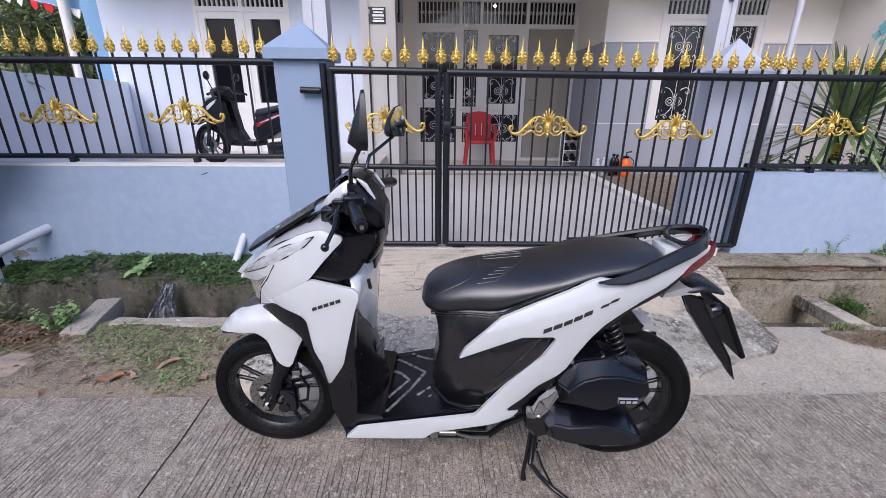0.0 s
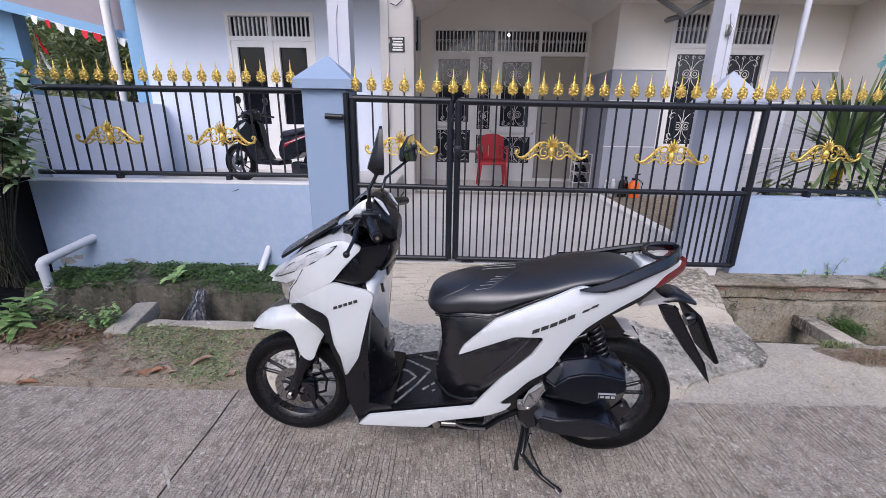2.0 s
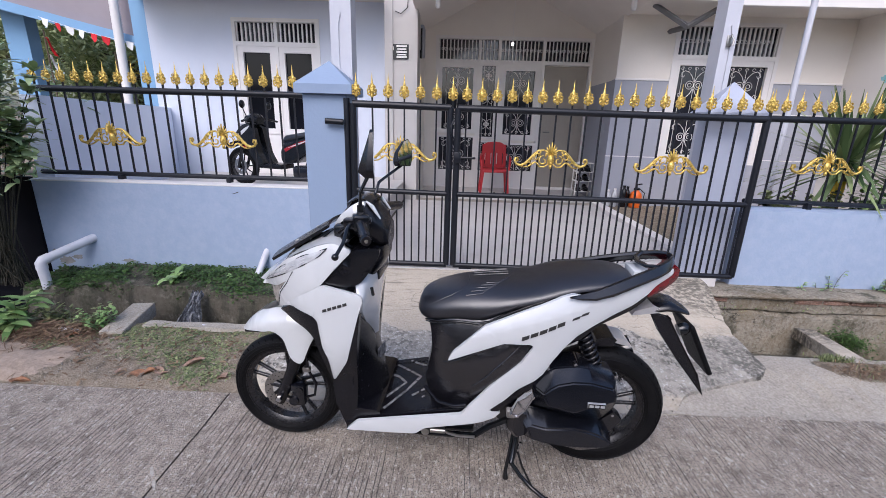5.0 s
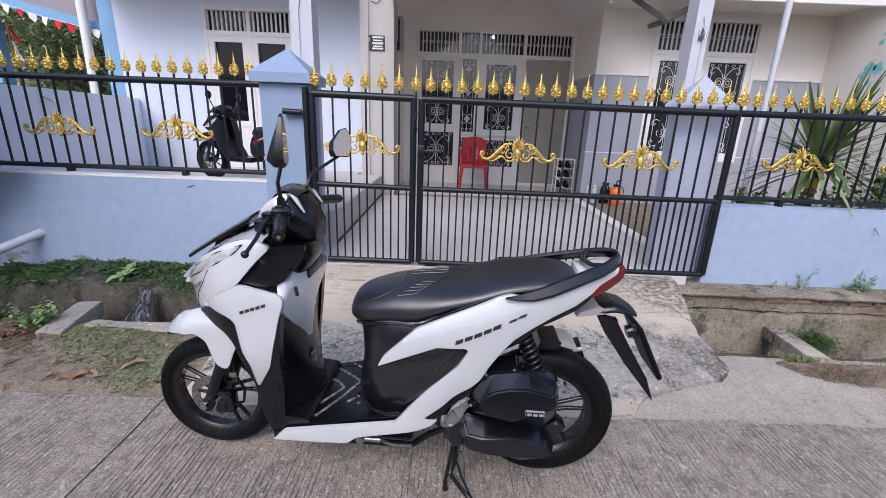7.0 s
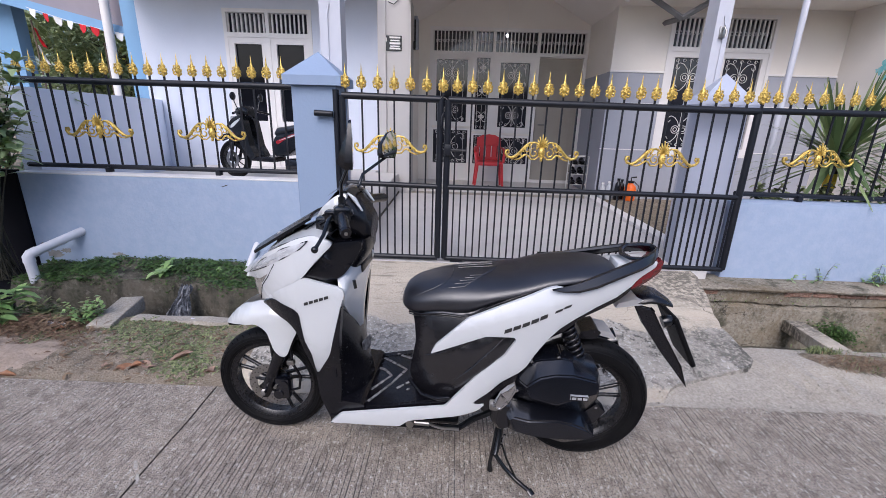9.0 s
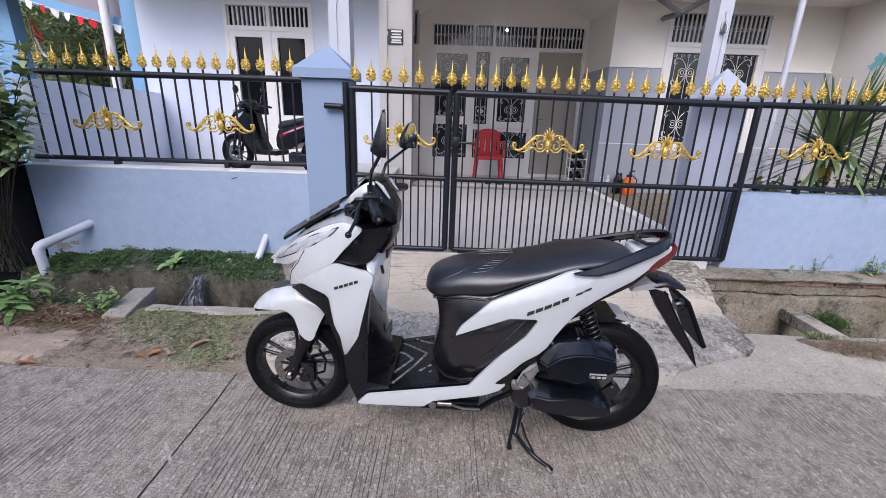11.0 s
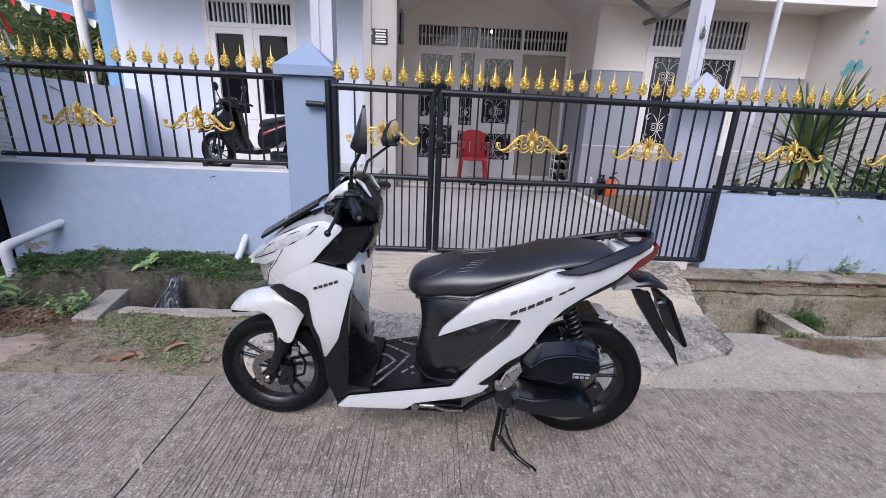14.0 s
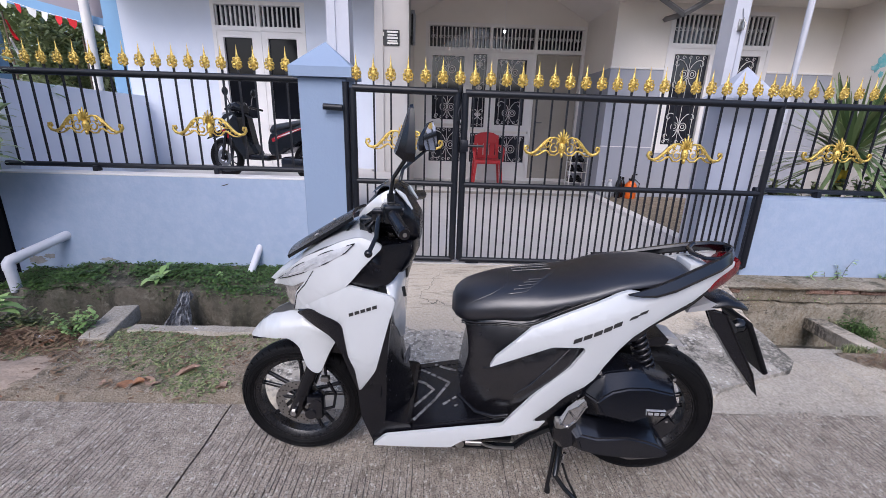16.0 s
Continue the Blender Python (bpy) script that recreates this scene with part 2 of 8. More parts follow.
# ---- mesh helpers ----
def part(name, bm, mat, parent=None, label="", smooth=None, shift=None):
    """Links a bmesh as one mesh object, under a thing where one is given."""
    bmesh.ops.recalc_face_normals(bm, faces=bm.faces)
    me = bpy.data.meshes.new(name)
    if smooth is not None:
        for f in bm.faces:
            f.smooth = True
        for e in bm.edges:
            if len(e.link_faces) == 2 and e.calc_face_angle(0) > radians(smooth):
                e.smooth = False
    bm.to_mesh(me)
    bm.free()
    me.materials.append(mat)
    ob = new(name, me)
    if parent is not None:
        ob.parent = parent
    if shift is not None:
        ob.matrix_basis = shift
    if label:
        tagged(ob, label)
    return ob


def thing(name, label, category, m=None, group="", kind=""):
    ob = new(name)
    ob.empty_display_size = 0.1
    if m is not None:
        ob.matrix_world = m
    return tagged(ob, label, category, group, kind)


def setting(name, bm, mat, label, smooth=None):
    return tagged(part(name, bm, mat, None, smooth=smooth), label, name.split("_")[0], "", "structure")


def NB():
    return bmesh.new()


def box(bm, lo, hi, bevel=0.0, m=None):
    c = [(a + b) / 2 for a, b in zip(lo, hi)]
    s = [abs(b - a) for a, b in zip(lo, hi)]
    mm = Matrix.Translation(c) @ Matrix.Diagonal((*s, 1))
    r = bmesh.ops.create_cube(bm, size=1, matrix=(m @ mm) if m is not None else mm)
    if bevel:
        es = list({e for v in r["verts"] for e in v.link_edges})
        bmesh.ops.bevel(bm, geom=es, offset=bevel, segments=2, affect="EDGES", profile=0.5)
    return bm


def tube(bm, pts, r, seg=8, caps=True, flat=1.0):
    """A round bar along points; r is one radius or one per point; flat squashes it."""
    pts = [Vector(p) for p in pts]
    rs = r if isinstance(r, (list, tuple)) else [r] * len(pts)
    rings = []
    d0 = (pts[1] - pts[0]).normalized()
    ref = Vector((0, 0, 1)) if abs(d0.z) < 0.9 else Vector((1, 0, 0))
    for i, p in enumerate(pts):
        d = (pts[min(i + 1, len(pts) - 1)] - pts[max(i - 1, 0)]).normalized()
        a = d.cross(ref)
        if a.length < 1e-4:
            a = d.cross(Vector((0, 1, 0)))
        a.normalize()
        b = a.cross(d).normalized()
        ref = b
        rings.append([bm.verts.new(p + rs[i] * (math.cos(k) * a + flat * math.sin(k) * b)) for k in [2 * math.pi * j / seg for j in range(seg)]])
    for s, t in zip(rings, rings[1:]):
        for j in range(seg):
            bm.faces.new((s[j], s[(j + 1) % seg], t[(j + 1) % seg], t[j]))
    if caps:
        bm.faces.new(rings[0][::-1])
        bm.faces.new(rings[-1])
    return bm


def lathe(bm, profile, seg=24, m=None, closed=False):
    """Turns (radius, height) pairs about z."""
    rings = []
    for r, z in profile:
        rings.append([bm.verts.new((r * math.cos(2 * math.pi * j / seg), r * math.sin(2 * math.pi * j / seg), z)) for j in range(seg)])
    pairs = list(zip(rings, rings[1:]))
    if closed:
        pairs.append((rings[-1], rings[0]))
    for s, t in pairs:
        for j in range(seg):
            bm.faces.new((s[j], s[(j + 1) % seg], t[(j + 1) % seg], t[j]))
    if not closed:
        for ring in (rings[0], rings[-1]):
            if profile[0][0] > 1e-5:
                bm.faces.new(ring)
    if m is not None:
        bmesh.ops.transform(bm, matrix=m, verts=[v for r in rings for v in r])
    return bm


def prism(bm, pts, d0, d1, m=None):
    """A flat outline (a, b) drawn in depth from d0 to d1: a is x, b is z, depth is y."""
    a = [bm.verts.new((p[0], d0, p[1])) for p in pts]
    b = [bm.verts.new((p[0], d1, p[1])) for p in pts]
    n = len(pts)
    fa, fb = bm.faces.new(a), bm.faces.new(b[::-1])
    fa.normal_update()
    fb.normal_update()
    for i in range(n):
        bm.faces.new((a[i], a[(i + 1) % n], b[(i + 1) % n], b[i]))
    if m is not None:
        bmesh.ops.transform(bm, matrix=m, verts=a + b)
    bmesh.ops.triangulate(bm, faces=[f for f in (fa, fb) if len(f.verts) > 4])
    return bm


def grid(bm, xs, ys, height):
    """A sheet over xs and ys, its height from height(x, y)."""
    vs = [[bm.verts.new((x, y, height(x, y))) for x in xs] for y in ys]
    for r, s in zip(vs, vs[1:]):
        for i in range(len(xs) - 1):
            bm.faces.new((r[i], r[i + 1], s[i + 1], s[i]))
    return bm


def span(a, b, n):
    return [a + (b - a) * i / (n - 1) for i in range(n)]


def lump(x, y, s, k=0.0):
    return noise.noise(Vector((x * s, y * s, k)))


# ---- road, verge, ditches, ramp ----
YARD = 0.22
WALL_Y, FENCE_Y, GATE_Y = 1.806, 1.96, 1.76
bm = NB()
grid(bm, [-400, -12, 12, 400], [-400, -12, 12, 400], lambda x, y: -0.6)
setting("ground", bm, M_SOIL, "bare brown soil far around")
bm = NB()


JOINT_X, PITCH = -0.41, 0.0218


def groove_rows(x0, x1, y0, y1, steps):
    """The brushed stretch of the lane: uneven channels across it, each with its own depth."""
    n = int((x1 - x0) / PITCH)
    rr = random.Random(21)
    own = [(rr.uniform(-0.0035, 0.0035), rr.uniform(0.45, 1.0), rr.uniform(0.065, 0.105)) for k in range(n)]
    vs, fs = [], []
    m = 0
    for j in range(steps):
        y = y0 + (y1 - y0) * j / (steps - 1)
        wob = 0.007 * lump(1.0, y, 3.5, 2) + 0.003 * lump(2.0, y, 14, 3)
        row = [(x0 + (wob if x0 > -1 else 0), y, 0)]
        for k in range(n):
            d, deep, w = own[k]
            c = x0 + (k + 0.5) * PITCH + d + 0.004 * lump(k * 0.7, y, 2.2, 4)
            z = -0.0040 * deep * max(0.02, min(1, 0.62 + 1.3 * lump(c, y * 0.6, 3.0, 8) + 0.5 * lump(c, y, 9.0, 5)))
            row += [(c - w * PITCH * 1.5, y, 0), (c - w * PITCH * 0.5, y, z), (c + w * PITCH * 0.5, y, z), (c + w * PITCH * 1.5, y, 0)]
        row.append((x1 + (wob if x1 < 1 else 0), y, 0))
        m = len(row)
        vs += row
    for j in range(steps - 1):
        for i in range(m - 1):
            a = j * m + i
            fs.append((a, a + 1, a + m + 1, a + m))
    base = len(vs)
    for x in (x0, x1):
        vs += [(x, y0, 0), (x, y1, 0), (x, y1, -0.12), (x, y0, -0.12)]
    vs += [(x0, y1, 0), (x1, y1, 0), (x1, y1, -0.12), (x0, y1, -0.12)]
    fs += [tuple(range(base + 4 * k, base + 4 * k + 4)) for k in range(3)]
    return vs, fs


def slab_sheet(name, x0, x1, y0, y1, steps, label):
    vs, fs = groove_rows(x0, x1, y0, y1, steps)
    me = bpy.data.meshes.new(name)
    me.from_pydata(vs, [], fs)
    me.materials.append(M_ROAD)
    return tagged(new(name, me), label, "road", "", "structure")


for q in ((-30, -3.2, -3.4, 0.33), (4.6, 30, -3.4, 0.33), (-3.2, JOINT_X - 0.0038, -3.4, -0.8), (JOINT_X + 0.0038, 4.6, -3.4, -0.8)):
    grid(bm, span(q[0], q[1], 12), span(q[2], q[3], 8), lambda x, y: 0.0)
setting("road", bm, M_ROAD, "grey brushed concrete lane")
bm = NB()
grid(bm, span(-30, 30, 40), span(-7.0, -3.4, 8), lambda x, y: -0.01 + 0.03 * lump(x, y, 0.8))
setting("verge_opposite", bm, M_SOIL, "bare soil verge across the lane")
slab_sheet("road_slab_left", -3.2, JOINT_X - 0.0038, -0.8, 0.33, 30, "grey brushed concrete slab with fine grooves across")
slab_sheet("road_slab_right", JOINT_X + 0.0038, 4.6, -0.8, 0.33, 30, "grey brushed concrete slab with fine grooves across")
M_SMEAR = material("dried_white_paint", (0.50, 0.47, 0.42), 0.8, var=(0.36, 0.32, 0.27), scale=60, amount=0.9, bump=0.3, bump_scale=200)
for nm, (xa, ya), (xb, yb), w in (("road_slab_right", (1.850, 0.090), (1.868, 0.058), 0.006), ("road_slab_right", (1.880, 0.042), (1.894, 0.016), 0.010), ("road_slab_left", (-0.474, -0.158), (-0.440, -0.200), 0.007), ("road_slab_left", (-0.425, -0.215), (-0.390, -0.262), 0.006)):
    b = NB()
    line = [(xa + (xb - xa) * k / 7, ya + (yb - ya) * k / 7, w * (0.25 + 0.9 * math.sin(math.pi * (k + 0.4) / 8) * (0.6 + 0.8 * abs(lump(xa + k, ya, 3))))) for k in range(8)]
    prism(b, [(x + q, y + 0.4 * q) for x, y, q in line] + [(x - q, y - 0.4 * q) for x, y, q in line[::-1]], 0.0, 0.0016, Matrix(((1, 0, 0, 0), (0, 0, 1, 0), (0, 1, 0, 0), (0, 0, 0, 1))))
    part("paint_smear", b, M_SMEAR, bpy.data.objects[nm], "small dried white paint smear")
bm = NB()
box(bm, (-3.2, -0.8, -0.14), (4.6, 0.33, -0.03))
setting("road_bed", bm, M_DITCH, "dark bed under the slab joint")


def verge_z(x, y):
    f = min(max((y - 0.30) / 0.12, 0), 1)
    return -0.03 + f * (0.035 + 0.02 * lump(x, y, 3) + 0.012 * lump(x, y, 11, 2))


bm = NB()
grid(bm, [-30, -6] + span(-4, -0.30, 75), span(0.27, 1.02, 24), verge_z)
grid(bm, [-30, -6] + span(-4, -0.30, 40), [1.02, 1.021], lambda x, y: verge_z(x, 1.02) if y < 1.0205 else -0.5)
setting("verge_left", bm, M_SOIL, "bare soil verge with weeds and dry leaves", smooth=50)
bm = NB()
RAMP = ((0.30, 0.0), (0.42, 0.03), (0.66, 0.075), (1.09, 0.14), (1.47, 0.205), (1.64, 0.22), (1.72, 0.222))


def ramp_z(y):
    for (a, za), (b, zb) in zip(RAMP, RAMP[1:]):
        if y <= b:
            return za + (zb - za) * max(0, (y - a) / (b - a))
    return RAMP[-1][1]


RAMP_EDGE = ((0.30, 1.80), (0.44, 1.90), (0.50, 2.08), (0.60, 2.40), (0.66, 2.46), (0.95, 2.45), (1.25, 2.53), (1.60, 2.63), (1.72, 2.64))


def interp_edge(y):
    for (a, xa), (c, xc) in zip(RAMP_EDGE, RAMP_EDGE[1:]):
        if y <= c:
            return xa + (xc - xa) * max(0, (y - a) / (c - a))
    return RAMP_EDGE[-1][1]


rows = span(0.30, 1.72, 48)
sheet = []
for y in rows:
    right = interp_edge(y) + 0.022 * lump(y, 2, 5) + 0.012 * lump(y, 4, 16)
    left = -0.34 + 0.03 * lump(y, 7, 5)
    sheet.append([bm.verts.new((x, y, ramp_z(y) + 0.010 * lump(x, y, 4))) for x in span(left, right, 60)])
low = [[bm.verts.new((v.co.x, v.co.y, -0.5)) for v in (r[0], r[-1])] for r in sheet]
for (r, s), (p, q) in zip(zip(sheet, sheet[1:]), zip(low, low[1:])):
    for i in range(59):
        bm.faces.new((r[i], r[i + 1], s[i + 1], s[i]))
    bm.faces.new((r[0], s[0], q[0], p[0]))
    bm.faces.new((s[-1], r[-1], p[1], q[1]))
setting("ramp", bm, M_RAMP, "cracked weathered concrete ramp up to the gate", smooth=40)


def apron_base(x, y):
    return 0.004 + 0.03 * min(1, max(0, (y - 0.36) / 0.2)) + 0.008 * lump(x, y, 5)


def apron_z(x, y):
    """Skimmed near the ramp, combed into short broken ridges further on."""
    comb = max(0, min(1, (x - 2.38 + 0.25 * (y - 0.5)) / 0.25)) * max(0, min(1, (0.80 - y) / 0.12)) * max(0, min(1, (y - 0.35) / 0.06))
    ridge = math.sin(290 * (x + 0.42 * y) + 5 * lump(x, y, 9, 3)) * max(0.1, min(1, 0.65 + 1.6 * lump(x * 3, y, 7, 9)))
    return apron_base(x, y) + 0.004 * lump(x + y * 0.5, y * 0.35, 26, 6) + 0.0068 * comb * ridge


bm = NB()
grid(bm, span(1.70, 2.35, 60) + span(2.353, 3.6, 420) + span(3.62, 4.6, 90) + [5.5, 8, 30], span(0.31, 0.87, 44), apron_z)
grid(bm, span(1.70, 4.6, 220) + [8, 30], [0.87, 0.872], lambda x, y: apron_z(x, 0.87) if y < 0.871 else -0.5)
setting("pavement_right", bm, M_CONC, "pale worn concrete strip beside the ditch", smooth=50)


def patch_edge(x):
    """Where the soil patch begins beside the combed concrete."""
    return 0.575 + 0.045 * math.exp(-(x - 2.86) / 0.10) * 3.2 + 0.012 * lump(x, 3, 9)


bm = NB()
grid(bm, span(2.84, 4.6, 90) + [6, 30], span(0.55, 0.85, 26), lambda x, y: apron_base(min(x, 5), y) - 0.004 + max(-0.02, min(0.016, 0.25 * (y - patch_edge(x)), 0.4 * (0.842 + 0.01 * lump(x, 1, 8) - y))) + 0.005 * lump(x, y, 14, 2))
setting("verge_right", bm, M_SOIL, "strip of bare soil with straw and grass beside the ditch", smooth=50)
bm = NB()
grid(bm, [-30] + span(-4, 6, 60) + [30], span(0.9, 1.75, 8), lambda x, y: -0.33 + 0.03 * lump(x, y, 3))
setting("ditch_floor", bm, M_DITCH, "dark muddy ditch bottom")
# the left bank: a mossy ledge in front of the wall


def ledge_z(x, y):
    f = (y - 1.30) / 0.5
    return 0.075 + 0.06 * f + 0.018 * lump(x, y, 6) - (0.05 if x < -2.2 else 0)


bm = NB()


def ledge_edge(x):
    """The broken front edge of the ledge."""
    return 1.465 - 0.10 * min(1, max(0, (x + 1.30) / 0.4)) + 0.02 * lump(x, 1, 5) + 0.008 * lump(x, 2, 17)


xs = span(-2.62, -0.3, 110)
vs = [[bm.verts.new((x, ledge_edge(x) - 0.03 * (k > 0) - 0.02 * lump(x, z, 4) * (k > 0), z)) for x in xs] for k, z in ((2, -0.5), (2, -0.3), (1, -0.15), (1, -0.02))]
vs += [[bm.verts.new((x, ledge_edge(x) + (1.82 - ledge_edge(x)) * t, ledge_z(x, ledge_edge(x) + (1.82 - ledge_edge(x)) * t))) for x in xs] for t in span(0, 1, 8)]
for r, s in zip(vs, vs[1:]):
    for i in range(len(xs) - 1):
        bm.faces.new((r[i], r[i + 1], s[i + 1], s[i]))
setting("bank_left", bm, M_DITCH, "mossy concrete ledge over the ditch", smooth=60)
# the right bank: block courses and a ledge
M_BANK = material("stained_bank_concrete", (0.27, 0.235, 0.18), 0.9, var=(0.105, 0.088, 0.06), scale=2.6, amount=0.85, fine=(0.46, 0.43, 0.37), fine_scale=45, fine_amount=0.45, bump=0.8, bump_scale=45, spec=0.15)
coat_colour(M_BANK, combine(M_BANK, "MULTIPLY", noise_fac(M_BANK, 4.5, 6, 0.54, 0.64), 0.85), (0.055, 0.055, 0.035))
coat_colour(M_BANK, combine(M_BANK, "MULTIPLY", noise_fac(M_BANK, 60, 4, 0.56, 0.66), 0.6), (0.08, 0.075, 0.06))
coat_colour(M_BANK, combine(M_BANK, "MULTIPLY", noise_fac(M_BANK, 2.0, 5, 0.46, 0.62), 0.45), (0.17, 0.125, 0.07))
cracks(M_BANK, 1.1, 0.004, (0.04, 0.037, 0.03), 0.48, 0.56)
M_BRICKEND = material("broken_red_brick", (0.22, 0.125, 0.09), 0.95, var=(0.11, 0.08, 0.065), scale=18, amount=0.8, fine=(0.42, 0.30, 0.24), fine_scale=90, fine_amount=0.5, bump=0.9, bump_scale=90, spec=0.1)


def bank_y(x, z):
    """The bank's face: two lifts of rough cast concrete, the lower one proud, with a broken seam."""
    seam = 0.015 + 0.022 * lump(x, 1, 2.4) + 0.008 * lump(x, 2, 9)
    y = 1.585 - (0.022 if z < seam else 0) - 0.018 * lump(x, z, 2.1, 3) - 0.007 * lump(x, z, 12, 4)
    if abs(z - seam) < 0.011:
        y += 0.03
    bite = lump(x, 5, 1.7) * 0.6 + lump(x, 6, 6) * 0.5
    if z > 0.10 and bite > 0.12:
        y += 0.05
    return y


bm = NB()
zs = span(-0.5, -0.22, 5)[:-1] + span(-0.22, 0.136, 40)
xs = span(2.40, 5.2, 170) + [7, 12, 30]
vs = [[bm.verts.new((x, bank_y(x, z), z)) for x in xs] for z in zs]
vs.append([bm.verts.new((x, 1.86, 0.137)) for x in xs])
for r, s in zip(vs, vs[1:]):
    for i in range(len(xs) - 1):
        bm.faces.new((r[i], r[i + 1], s[i + 1], s[i]))
setting("bank_right", bm, M_BANK, "stained and cracked concrete footing of the wall", smooth=35)
bm = NB()
xs = span(2.42, 5.2, 150) + [8, 30]


def ledge_front(x, k):
    return 1.548 + 0.016 * lump(x, 3, 3) + 0.010 * lump(x, 4, 14) + k


vs = [[bm.verts.new((x, ledge_front(x, 0.006), 0.1375)) for x in xs], [bm.verts.new((x, ledge_front(x, 0), 0.152 + 0.004 * lump(x, 1, 6))) for x in xs],
      [bm.verts.new((x, ledge_front(x, 0.008), 0.158 + 0.004 * lump(x, 8, 5))) for x in xs], [bm.verts.new((x, 1.70, 0.156 + 0.005 * lump(x, 9, 5))) for x in xs], [bm.verts.new((x, 1.87, 0.152)) for x in xs]]
for r, s in zip(vs, vs[1:]):
    for i in range(len(xs) - 1):
        bm.faces.new((r[i], r[i + 1], s[i + 1], s[i]))
setting("ledge_right", bm, M_BANK, "thin worn mortar ledge along the wall foot", smooth=40)
rr = random.Random(8)
bank_ = bpy.data.objects["bank_right"]
for k, (x, w) in enumerate(((2.50, 0.17), (2.68, 0.11), (3.30, 0.20), (3.52, 0.18), (3.72, 0.19), (3.93, 0.17), (4.12, 0.15))):
    b_ = NB()
    box(b_, (x, 1.575, 0.100), (x + w, 1.64, 0.136), 0.006)
    bmesh.ops.subdivide_edges(b_, edges=b_.edges[:], cuts=1, use_grid_fill=True)
    for v in b_.verts:
        v.co += Vector((rr.uniform(-1, 1), rr.uniform(-1, 0.4), rr.uniform(-1, 0))) * 0.006
    part("brick", b_, M_BRICKEND, bank_)

# ---- front wall ----
bm = NB()
box(bm, (-2.70, WALL_Y, -0.1), (-0.46, 1.935, 0.816))
setting("wall_left", bm, M_WALL_BLUE, "low pale blue painted wall under the fence")
bm = NB()
box(bm, (-2.703, WALL_Y - 0.003, 0.816), (-0.46, 1.945, 0.828), 0.003)
setting("wall_coping", bm, M_TRIM, "worn whitish skim along the top of the low wall")
bm = NB()
box(bm, (2.93, WALL_Y, -0.1), (9.0, 2.02, 0.765))
setting("wall_right", bm, M_WALL_BLUE, "low pale blue painted wall under the fence")


def pillar(x0, x1, y0, y1, z0, zc, tip, paint, h=0.065):
    p = thing("gate_pillar", "grey-blue painted gate pillar with a pyramid cap", "pillar", pose((x0 + x1) / 2, (y0 + y1) / 2, z0))
    inv = p.matrix_world.inverted()
    b = NB()
    box(b, (x0, y0, z0), (x1, y1, zc), 0.008, inv)
    part("shaft", b, paint, p)
    b = NB()
    o = 0.045
    vs = [b.verts.new(inv @ Vector(v)) for v in ((x0 - o, y0 - o, zc), (x1 + o, y0 - o, zc), (x1 + o, y1 + o, zc), (x0 - o, y1 + o, zc),
          (x0 - o, y0 - o, zc + h), (x1 + o, y0 - o, zc + h), (x1 + o, y1 + o, zc + h), (x0 - o, y1 + o, zc + h), ((x0 + x1) / 2, (y0 + y1) / 2, tip))]
    for f in ((0, 3, 2, 1), (0, 1, 5, 4), (1, 2, 6, 5), (2, 3, 7, 6), (3, 0, 4, 7), (4, 5, 8), (5, 6, 8), (6, 7, 8), (7, 4, 8)):
        b.faces.new([vs[i] for i in f])
    part("cap", b, paint, p)
    return p


pillar(-0.462, -0.130, 1.78, 2.09, -0.1, 1.525, 1.768, M_PILLAR)
pillar(2.565, 2.915, 1.885, 2.04, 0.15, 1.455, 1.70, M_PILLAR_LIT, 0.024)

rr = random.Random(31)
wl = bpy.data.objects["wall_left"]
M_SIPE_WALL = material("dark_mould_stain", (0.05, 0.048, 0.045), 0.95, var=(0.10, 0.095, 0.09), scale=30)
M_PEEL = material("bare_grey_render", (0.30, 0.295, 0.29), 0.9, var=(0.17, 0.165, 0.155), scale=14, amount=0.8, bump=0.6, bump_scale=70)
for x, z, rx, rz in ((-2.55, 0.155, 0.085, 0.035), (-2.45, 0.185, 0.05, 0.022), (-2.02, 0.17, 0.07, 0.016), (-2.64, 0.22, 0.03, 0.03)):
    b = NB()
    b.faces.new([b.verts.new((x + rx * rr.uniform(0.6, 1.1) * math.cos(a), WALL_Y - 0.0025, z + rz * rr.uniform(0.6, 1.1) * math.sin(a))) for a in span(0, 6.0, 22)])
    part("peeled_paint", b, M_PEEL, wl)
b = NB()
prism(b, [(-1.085, 0.756), (-1.06, 0.760), (-1.035, 0.768), (-1.02, 0.778), (-1.045, 0.772), (-1.07, 0.763)], WALL_Y - 0.003, WALL_Y)
part("chipped_mark", b, M_SIPE_WALL, wl)

# ---- iron fence and gate ----


def cast(b, name):
    bmesh.ops.recalc_face_normals(b, faces=b.faces)
    me = bpy.data.meshes.new(name)
    for f in b.faces:
        f.smooth = True
    b.to_mesh(me)
    b.free()
    me.materials.append(M_GOLD)
    return me


